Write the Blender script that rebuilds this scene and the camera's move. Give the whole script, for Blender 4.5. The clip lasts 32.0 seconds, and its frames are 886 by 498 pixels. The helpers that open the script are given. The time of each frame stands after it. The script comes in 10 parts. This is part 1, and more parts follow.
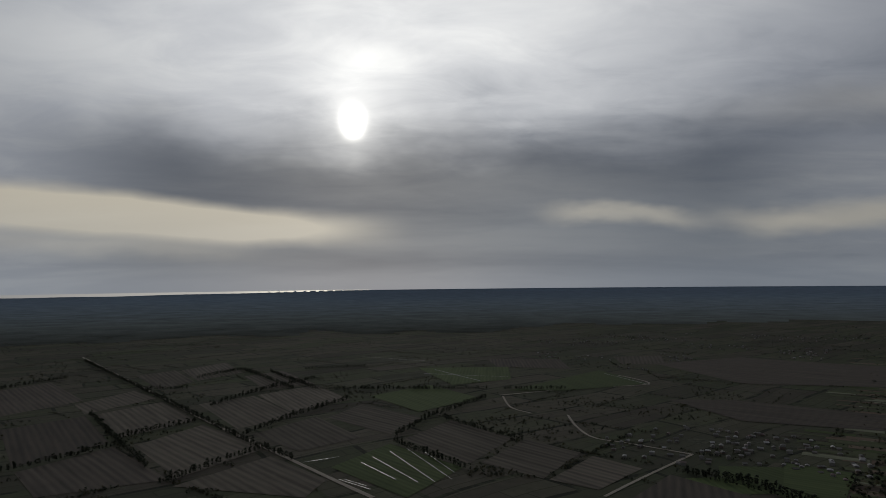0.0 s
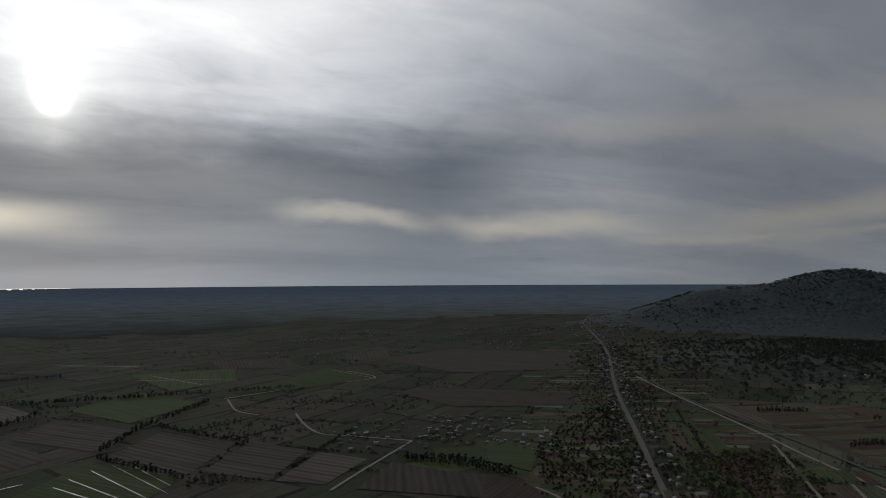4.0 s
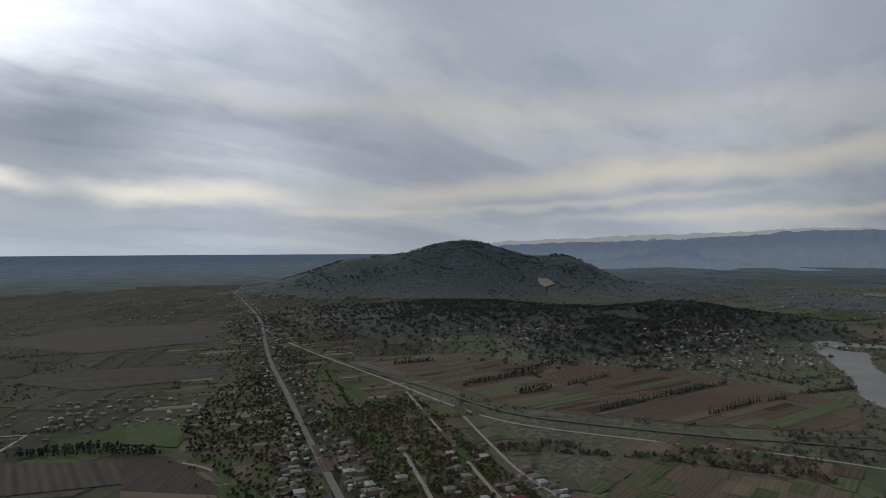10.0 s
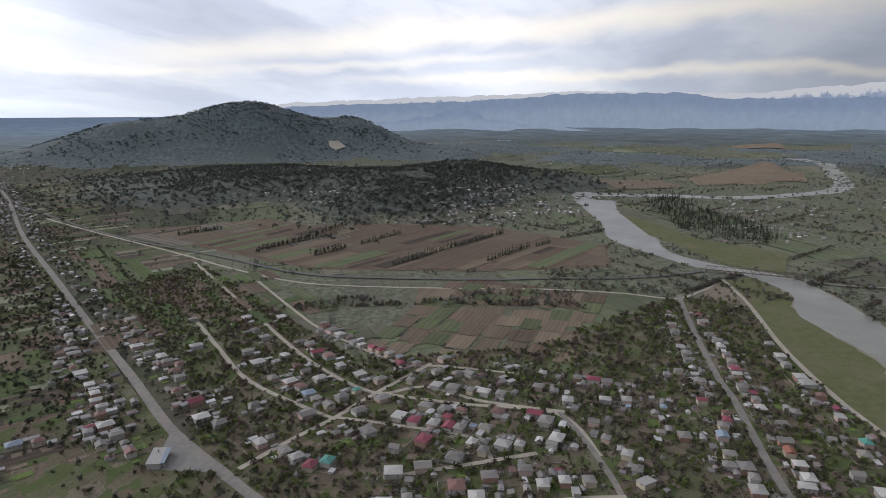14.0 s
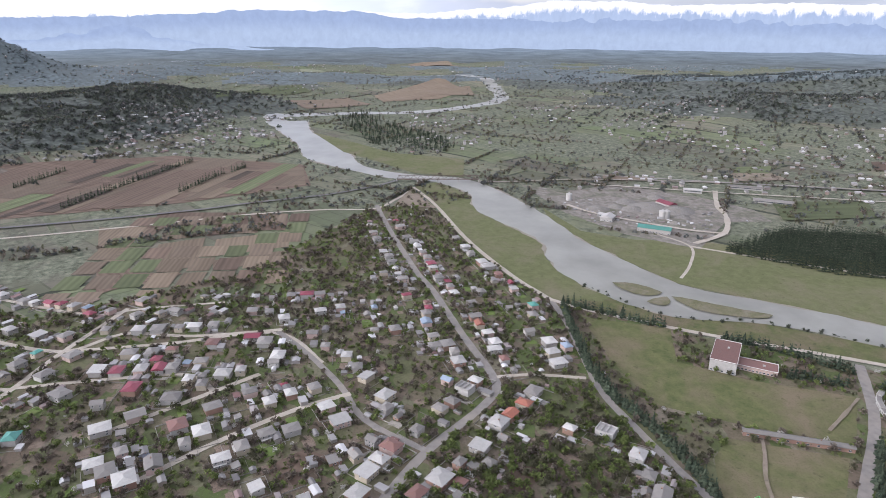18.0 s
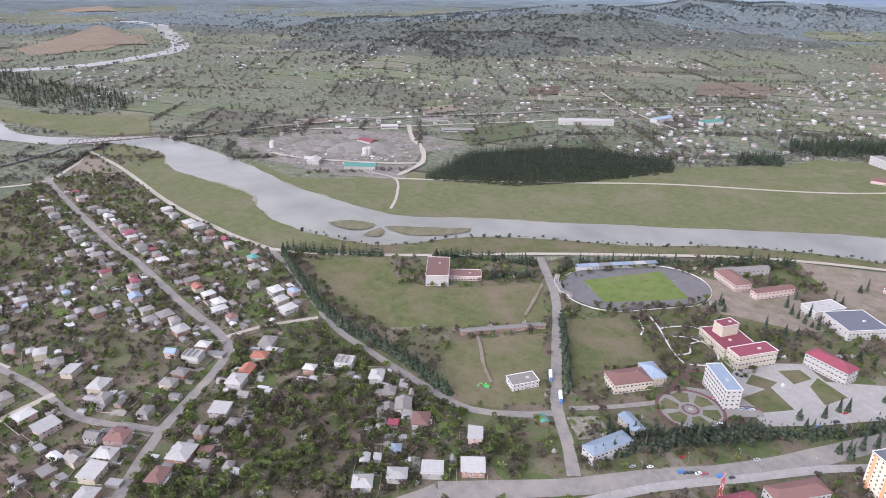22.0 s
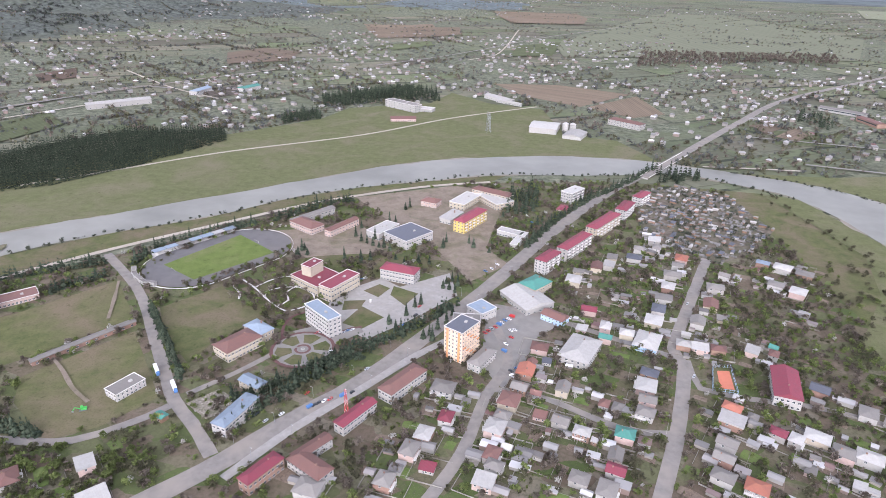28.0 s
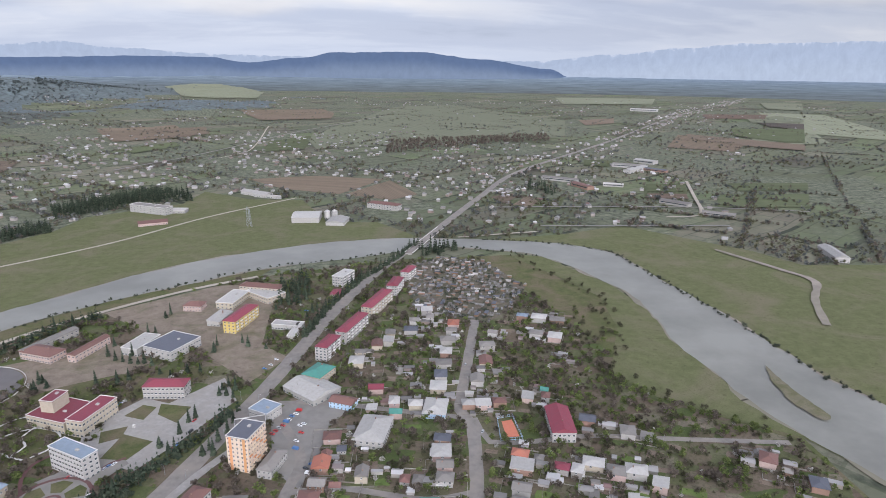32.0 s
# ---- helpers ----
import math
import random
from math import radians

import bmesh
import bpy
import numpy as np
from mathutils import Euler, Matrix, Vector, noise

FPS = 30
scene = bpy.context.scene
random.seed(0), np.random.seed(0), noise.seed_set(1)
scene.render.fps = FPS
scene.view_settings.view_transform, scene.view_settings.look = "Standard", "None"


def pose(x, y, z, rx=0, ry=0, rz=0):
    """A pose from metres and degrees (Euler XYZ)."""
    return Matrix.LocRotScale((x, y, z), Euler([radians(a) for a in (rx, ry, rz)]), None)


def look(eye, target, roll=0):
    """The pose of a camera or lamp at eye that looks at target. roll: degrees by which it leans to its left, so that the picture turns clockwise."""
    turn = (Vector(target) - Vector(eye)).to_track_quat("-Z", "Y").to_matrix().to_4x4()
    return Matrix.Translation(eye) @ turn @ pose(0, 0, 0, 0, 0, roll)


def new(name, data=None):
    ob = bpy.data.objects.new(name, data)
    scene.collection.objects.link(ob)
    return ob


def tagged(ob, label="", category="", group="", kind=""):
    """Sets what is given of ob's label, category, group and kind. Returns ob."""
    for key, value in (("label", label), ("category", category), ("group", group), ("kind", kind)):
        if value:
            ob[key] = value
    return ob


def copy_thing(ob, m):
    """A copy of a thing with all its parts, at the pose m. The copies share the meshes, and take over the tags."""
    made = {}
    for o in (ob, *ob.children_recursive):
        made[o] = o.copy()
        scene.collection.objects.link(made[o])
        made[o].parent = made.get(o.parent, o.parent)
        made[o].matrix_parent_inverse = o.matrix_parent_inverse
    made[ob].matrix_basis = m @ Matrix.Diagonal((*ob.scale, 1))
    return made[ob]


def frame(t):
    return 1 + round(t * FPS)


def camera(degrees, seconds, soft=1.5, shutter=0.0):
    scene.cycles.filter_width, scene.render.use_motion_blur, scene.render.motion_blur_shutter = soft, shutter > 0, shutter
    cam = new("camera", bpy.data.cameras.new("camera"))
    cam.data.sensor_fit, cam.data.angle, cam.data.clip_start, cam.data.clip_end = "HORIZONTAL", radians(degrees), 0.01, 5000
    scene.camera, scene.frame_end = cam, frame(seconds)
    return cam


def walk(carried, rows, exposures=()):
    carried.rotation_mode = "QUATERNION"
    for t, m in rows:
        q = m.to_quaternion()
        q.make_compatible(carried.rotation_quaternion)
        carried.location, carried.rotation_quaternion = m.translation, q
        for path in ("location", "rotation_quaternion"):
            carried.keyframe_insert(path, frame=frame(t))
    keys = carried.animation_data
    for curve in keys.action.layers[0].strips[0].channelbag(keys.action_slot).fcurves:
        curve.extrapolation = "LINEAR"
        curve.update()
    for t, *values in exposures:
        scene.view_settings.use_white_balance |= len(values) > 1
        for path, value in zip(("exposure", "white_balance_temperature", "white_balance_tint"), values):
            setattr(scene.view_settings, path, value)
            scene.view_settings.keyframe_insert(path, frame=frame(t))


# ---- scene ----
PATH = [
    (0.0, 1.8, -0.6, 328.5, 93.19, 0.58, 0.04),
    (0.5, 1.8, -0.6, 328.4, 93.18, 0.42, -2.77),
    (1.0, 1.8, -0.7, 328.2, 93.12, 0.83, -5.72),
    (1.5, 1.9, -0.7, 328.0, 93.05, 0.66, -8.58),
    (2.0, 1.9, -0.7, 327.8, 92.99, 0.67, -11.57),
    (2.5, 2.0, -0.7, 327.5, 92.95, 0.69, -14.64),
    (3.0, 2.1, -0.7, 327.1, 92.90, 0.58, -17.70),
    (3.5, 2.1, -0.7, 326.9, 92.89, 0.46, -20.77),
    (5.5, 2.0, -1.2, 322.1, 92.86, 0.33, -33.10),
    (6.0, 1.9, -1.3, 321.8, 92.84, 0.37, -36.17),
    (6.5, 1.8, -1.4, 321.4, 92.81, 0.28, -39.25),
    (7.0, 1.7, -1.5, 321.1, 92.79, 0.20, -42.21),
    (7.5, 1.6, -1.6, 320.6, 92.76, 0.19, -45.09),
    (8.0, 1.6, -1.7, 320.0, 92.74, 0.22, -47.69),
    (8.5, 1.6, -1.8, 319.4, 92.71, 0.26, -50.01),
    (9.0, 1.6, -2.0, 318.7, 92.64, 0.32, -51.86),
    (9.5, 1.6, -2.2, 317.9, 91.67, 0.28, -53.10),
    (10.0, 1.6, -2.4, 317.2, 90.09, 0.34, -54.40),
    (10.5, 1.7, -2.5, 316.5, 88.34, 0.42, -56.37),
    (11.0, 1.7, -2.6, 315.8, 86.56, 0.41, -58.76),
    (11.5, 1.7, -2.7, 315.2, 84.83, 0.49, -61.17),
    (12.0, 1.7, -2.7, 314.5, 83.20, 0.53, -63.58),
    (12.5, 1.7, -2.8, 313.8, 81.74, 0.49, -65.96),
    (13.0, 1.7, -2.9, 313.2, 80.32, 0.56, -68.36),
    (13.5, 1.8, -3.0, 312.7, 78.98, 0.51, -70.75),
    (15.5, 2.5, -3.1, 304.7, 74.55, 0.23, -81.56),
    (16.0, 2.4, -3.2, 304.1, 73.66, 0.21, -85.60),
    (16.5, 2.2, -3.2, 303.2, 72.92, 0.05, -89.61),
    (17.0, 1.9, -3.2, 302.3, 72.22, -0.02, -93.38),
    (17.5, 1.7, -3.2, 301.5, 71.56, -0.08, -96.86),
    (18.0, 1.3, -3.1, 300.8, 70.95, -0.16, -100.23),
    (18.5, 1.1, -3.2, 299.9, 70.39, -0.23, -103.61),
    (19.0, 0.8, -3.4, 299.1, 69.80, -0.25, -106.96),
    (19.5, 0.4, -3.6, 298.2, 69.26, -0.33, -110.11),
    (20.0, 0.2, -3.7, 297.2, 68.71, -0.37, -113.49),
    (20.5, -0.1, -3.9, 296.2, 68.17, -0.45, -116.81),
    (21.0, -0.2, -4.1, 295.2, 67.63, -0.51, -120.17),
    (21.5, -0.0, -4.2, 294.1, 67.12, -0.58, -123.53),
    (22.0, 0.1, -4.3, 293.2, 66.62, -0.63, -126.97),
    (22.5, 0.1, -4.3, 292.3, 66.17, -0.70, -130.41),
    (23.0, 0.1, -4.2, 291.4, 65.72, -0.79, -133.88),
    (23.5, 0.1, -4.1, 290.5, 65.34, -0.91, -137.29),
    (24.0, 0.1, -4.0, 289.8, 64.99, -1.00, -140.72),
    (24.5, 0.2, -3.9, 288.9, 64.80, -1.11, -144.11),
    (25.0, 0.2, -4.0, 288.2, 64.72, -1.20, -147.36),
    (25.5, -0.0, -3.9, 287.5, 64.72, -1.19, -150.61),
    (27.5, -3.7, -3.5, 281.5, 65.17, -1.21, -163.30),
    (28.0, -4.0, -3.5, 280.9, 65.18, -1.13, -166.56),
    (28.5, -4.4, -3.5, 280.3, 65.19, -1.15, -169.73),
    (29.0, -4.7, -3.4, 279.5, 65.43, -1.08, -172.81),
    (29.5, -5.0, -3.6, 278.8, 66.30, -1.05, -175.56),
    (30.0, -5.3, -3.7, 277.9, 67.55, -1.03, -178.08),
    (30.5, -5.5, -3.6, 277.2, 69.00, -1.05, 179.42),
    (31.0, -5.7, -3.6, 276.6, 70.51, -0.99, 176.82),
    (31.5, -5.9, -3.6, 276.3, 72.01, -1.00, 174.29),
    (32.0, -6.1, -3.6, 276.1, 73.52, -0.48, 171.70),
]
SUN_AZ, SUN_EL = 351.9, 14.5
cam = camera(70.0, 32.0, 0.9)
EXPOSURES = [(0.0, -2.45, 6350, 9), (3.0, -2.35, 6350, 9), (6.0, -1.72, 6300, 9), (9.0, -1.27, 6300, 9), (11.0, -0.95, 6300, 10), (13.0, -0.4, 6250, 12), (16.0, 0.43, 6180, 15), (19.0, 1.0, 6000, 19), (25.0, 1.21, 5960, 21), (29.0, 1.18, 5950, 21), (31.0, 0.92, 5960, 18), (32.0, 0.66, 5970, 16)]
walk(cam, [(t, pose(x, y, z, rx, ry, rz)) for t, x, y, z, rx, ry, rz in PATH], EXPOSURES)


# ---- world, sun ----
def bearing(az, el):
    a, e = radians(az), radians(el)
    return Vector((math.sin(a) * math.cos(e), math.cos(a) * math.cos(e), math.sin(e)))


class Net:
    """A short way to write node trees."""

    def __init__(self, tree):
        self.tree = tree
        tree.nodes.clear()

    def node(self, kind, links=(), **settings):
        n = self.tree.nodes.new("ShaderNode" + kind)
        for k, v in settings.items():
            setattr(n, k, v)
        for i, v in (links.items() if isinstance(links, dict) else enumerate(links)):
            if isinstance(v, bpy.types.NodeSocket):
                self.tree.links.new(v, n.inputs[i])
            elif v is not None:
                n.inputs[i].default_value = v
        return n

    def math(self, op, a, b=0.0, clamp=False):
        return self.node("Math", (a, b), operation=op, use_clamp=clamp).outputs[0]

    def mix(self, f, a, b, mode="MIX"):
        n = self.node("Mix", {0: f, 6: a, 7: b}, data_type="RGBA", blend_type=mode)
        return n.outputs[2]

    def ramp(self, f, stops, smooth=False):
        n = self.node("ValToRGB", (f,))
        n.color_ramp.interpolation = "EASE" if smooth else "LINEAR"
        e = n.color_ramp.elements
        while len(e) < len(stops):
            e.new(0.5)
        for s, (p, c) in zip(e, stops):
            s.position, s.color = p, (*c, 1) if len(c) == 3 else c
        return n.outputs[0]

    def noise(self, vec, scale, detail=4.0, rough=0.55, warp=0.0):
        return self.node("TexNoise", {"Vector": vec, "Scale": scale, "Detail": detail, "Roughness": rough, "Distortion": warp}).outputs[0]


def grey(v):
    return (v, v, v)


def make_sky():
    world = bpy.data.worlds.new("sky")
    scene.world = world
    world.use_nodes = True
    n = Net(world.node_tree)
    out = n.node("OutputWorld")
    way = n.node("TexCoord").outputs["Generated"]
    x, y, z = n.node("SeparateXYZ", (way,)).outputs
    up = n.math("MAXIMUM", z, 0.0)
    den = n.math("ADD", up, 0.15)
    flat = n.node("CombineXYZ", (n.math("DIVIDE", x, den), n.math("DIVIDE", y, den), 0.0)).outputs[0]
    # long streaks of stratus
    turned = n.node("Mapping", {"Vector": flat, "Rotation": (0, 0, radians(-28)), "Scale": (0.16, 0.46, 1)}).outputs[0]
    streaks = n.noise(turned, 1.7, 4, 0.45, 0.7)
    puffs = n.noise(n.node("Mapping", {"Vector": flat, "Rotation": (0, 0, radians(-20)), "Scale": (0.5, 0.7, 1)}).outputs[0], 1.0, 5, 0.52, 0.5)
    wisps = n.noise(n.node("Mapping", {"Vector": flat, "Rotation": (0, 0, radians(-24)), "Scale": (0.6, 1.0, 1)}).outputs[0], 4.5, 6, 0.6, 0.6)
    body = n.math("ADD", n.math("ADD", n.math("MULTIPLY", streaks, 0.55), n.math("MULTIPLY", puffs, 0.32)), n.math("MULTIPLY", wisps, 0.13))
    cloud = n.ramp(body, [(0.34, (0.365, 0.395, 0.465)), (0.45, (0.47, 0.498, 0.57)), (0.54, (0.60, 0.62, 0.66)), (0.66, (0.78, 0.77, 0.75))], True)
    # the sky is brighter round the veiled sun than opposite it
    to_sun = bearing(SUN_AZ, SUN_EL)
    facing = n.node("VectorMath", (way, tuple(to_sun)), operation="DOT_PRODUCT").outputs["Value"]
    side = n.ramp(n.node("MapRange", {0: facing, 1: -1.0, 2: 1.0}).outputs[0], [(0.0, grey(0.76)), (0.2, grey(0.60)), (0.31, grey(0.72)), (0.42, grey(1.08)), (0.55, grey(1.60)), (0.66, grey(1.52)), (0.75, grey(1.38)), (0.80, grey(1.52)), (0.90, grey(2.25)), (1.0, grey(2.9))])
    zenith = n.node("MapRange", {0: z, 1: 0.07, 2: 0.32, 3: 1.0, 4: 1.25}).outputs[0]
    zenith = n.math("MULTIPLY", zenith, n.node("MapRange", {0: z, 1: 0.40, 2: 0.72, 3: 1.0, 4: 0.58}).outputs[0])
    cloud = n.node("VectorMath", {0: n.mix(1.0, cloud, side, "MULTIPLY"), "Scale": zenith}, operation="SCALE").outputs[0]
    near = n.math("MAXIMUM", facing, 0.0)
    above = n.math("MAXIMUM", n.node("VectorMath", (way, tuple(bearing(SUN_AZ + 7, 28))), operation="DOT_PRODUCT").outputs["Value"], 0.0)
    broad = n.math("MULTIPLY", n.math("POWER", above, 10.0), 5.2)
    mid = n.math("MULTIPLY", n.math("POWER", near, 160.0), 2.4)
    disc = 0.0
    for lift, power, gain in ((-0.6, 11000.0, 14.0), (0.4, 11000.0, 16.0), (4.6, 2500.0, 0.5), (0.0, 900.0, 1.8)):
        lobe = n.math("MAXIMUM", n.node("VectorMath", (way, tuple(bearing(SUN_AZ, SUN_EL + lift))), operation="DOT_PRODUCT").outputs["Value"], 0.0)
        disc = n.math("ADD", n.math("MULTIPLY", n.math("POWER", lobe, power), gain), disc)
    thin = n.math("ADD", n.math("MULTIPLY", n.math("ADD", broad, mid), n.node("MapRange", {0: body, 1: 0.30, 2: 0.60}).outputs[0]), disc)
    glow = n.node("VectorMath", {0: (1.0, 0.955, 0.86), "Scale": thin}, operation="SCALE").outputs[0]
    # a heavy bank of cloud under the sun
    az = n.math("ADD", n.math("MULTIPLY", n.math("ARCTAN2", n.math("MULTIPLY", y, -1.0), x), 57.2958), 90.0)
    el = n.math("MULTIPLY", n.math("ARCSINE", z), 57.2958)
    wob = n.math("MULTIPLY", n.math("SUBTRACT", n.noise(n.node("Mapping", {"Vector": way, "Scale": (5, 5, 11)}).outputs[0], 1.1, 4, 0.5), 0.5), 5.5)
    bank = n.math("MULTIPLY", n.node("MapRange", {0: n.math("ADD", el, wob), 1: 16.5, 2: 9.5}, interpolation_type="SMOOTHSTEP").outputs[0], n.node("MapRange", {0: n.math("ABSOLUTE", az), 1: 42.0, 2: 22.0}, interpolation_type="SMOOTHSTEP").outputs[0])
    cloud = n.mix(n.math("MULTIPLY", bank, 0.86), cloud, n.mix(n.node("MapRange", {0: puffs, 1: 0.35, 2: 0.65}).outputs[0], (0.25, 0.315, 0.44, 1), (0.39, 0.46, 0.59, 1)))

    # thin clear slots low over the horizon: azimuth and elevation of both ends, half height
    def slot(a0, e0, a1, e1, half, gain, sway=0.7):
        run = n.node("MapRange", {0: az, 1: a0, 2: a1, 3: e0, 4: e1}, clamp=False).outputs[0]
        off = n.math("ABSOLUTE", n.math("SUBTRACT", n.math("ADD", el, n.math("MULTIPLY", wob, sway)), run))
        high = n.node("MapRange", {0: off, 1: half, 2: 0.0}, interpolation_type="SMOOTHSTEP").outputs[0]
        mid_a, half_a = (a0 + a1) / 2, abs(a1 - a0) / 2
        wide = n.node("MapRange", {0: n.math("ABSOLUTE", n.math("SUBTRACT", az, mid_a)), 1: half_a * 1.1, 2: half_a * 0.35}, interpolation_type="SMOOTHSTEP").outputs[0]
        return n.math("MULTIPLY", n.math("MULTIPLY", high, wide), gain)

    slots = 0.0
    for s in ((-56, 7.6, -4, 4.5, 2.2, 2.1, 0.3), (-48, 4.6, -14, 3.2, 2.0, 0.4), (8, 6.4, 24, 4.9, 1.1, 0.55), (22, 5.6, 44, 4.4, 1.7, 0.75), (38, 3.1, 56, 3.3, 0.6, 0.45), (42, 3.8, 80, 7.4, 1.9, 0.6), (50, 2.9, 84, 4.8, 0.7, 0.45), (64, 6.4, 118, 8.3, 1.9, 0.6), (20, 14, 95, 11, 2.4, 0.25), (60, 2.3, 120, 3.0, 0.7, 0.7), (145, 5.5, 200, 4.5, 1.6, 0.5), (190, 6.5, 235, 5, 1.4, 0.4)):
        slots = n.math("ADD", slot(*s), slots)
    cream = n.mix(n.math("MINIMUM", slots, 1.35), cloud, n.mix(1.0, (1.0, 0.90, 0.72, 1), side, "MULTIPLY"))
    # haze towards the horizon
    haze = n.ramp(z, [(0.0, grey(1)), (0.05, grey(0.42)), (0.16, grey(0))], True)
    hazed = n.mix(n.math("MULTIPLY", haze, 0.62), cream, n.mix(1.0, (0.54, 0.61, 0.70, 1), side, "MULTIPLY"))
    lit = n.node("VectorMath", (hazed, n.node("VectorMath", {0: glow, "Scale": n.math("SUBTRACT", 1.0, n.math("MULTIPLY", bank, 0.82))}, operation="SCALE").outputs[0]), operation="ADD").outputs[0]
    sky = n.node("TexSky", sky_type="NISHITA", sun_disc=False, sun_elevation=radians(SUN_EL), sun_rotation=radians(SUN_AZ))
    air = n.node("VectorMath", {0: sky.outputs[0], "Scale": 0.08}, operation="SCALE").outputs[0]
    both = n.mix(0.93, air, lit)
    n.tree.links.new(n.node("Background", (both, 1.0)).outputs[0], out.inputs[0])


make_sky()
sun = new("sun", bpy.data.lights.new("sun", "SUN"))
sun.data.energy, sun.data.angle, sun.data.color = 0.7, radians(14), (1.0, 0.95, 0.87)
sun.matrix_world = look(bearing(SUN_AZ, SUN_EL) * 1000, (0, 0, 0))


# ---- materials ----
MATS = {}


def surface(name, colour, rough=0.85, grain=0.15, scale=0.6, bump=0.2, metal=0.0, coords="Object", vary=0.0, wide=0.12, fleck=None, spec=0.3):
    """A painted or earthen surface: two scales of variation, fleck colour, bump."""
    m = bpy.data.materials.new(name)
    m.use_nodes = True
    n = Net(m.node_tree)
    out = n.node("OutputMaterial")
    where = n.node("TexCoord").outputs[coords] if coords != "World" else n.node("NewGeometry").outputs["Position"]
    fine = n.noise(where, scale, 5, 0.6)
    big = n.noise(where, scale * wide, 3, 0.5)
    dark = tuple(c * (1 - grain) for c in colour)
    light = tuple(min(1, c * (1 + grain)) for c in colour)
    c = n.mix(n.node("MapRange", {0: fine, 1: 0.3, 2: 0.7}).outputs[0], (*dark, 1), (*light, 1))
    c = n.mix(n.math("MULTIPLY", n.node("MapRange", {0: big, 1: 0.42, 2: 0.68}).outputs[0], 0.8 if fleck else 0.35), c, (*(fleck or dark), 1))
    if vary:
        hsv = n.node("HueSaturation", {"Color": c})
        rnd = n.node("ObjectInfo").outputs["Random"]
        n.tree.links.new(n.node("MapRange", {0: rnd, 1: 0, 2: 1, 3: 1 - vary, 4: 1 + vary}).outputs[0], hsv.inputs["Value"])
        n.tree.links.new(n.node("MapRange", {0: n.math("FRACT", n.math("MULTIPLY", rnd, 7.3)), 1: 0, 2: 1, 3: 0.5 - vary * 0.06, 4: 0.5 + vary * 0.06}).outputs[0], hsv.inputs["Hue"])
        c = hsv.outputs[0]
    b = n.node("BsdfPrincipled", {"Base Color": c, "Roughness": rough, "Metallic": metal, "Specular IOR Level": spec})
    if bump:
        n.tree.links.new(n.node("Bump", {"Strength": bump, "Distance": 0.3, "Height": fine}).outputs[0], b.inputs["Normal"])
    n.tree.links.new(b.outputs[0], out.inputs[0])
    MATS[name] = m
    return m


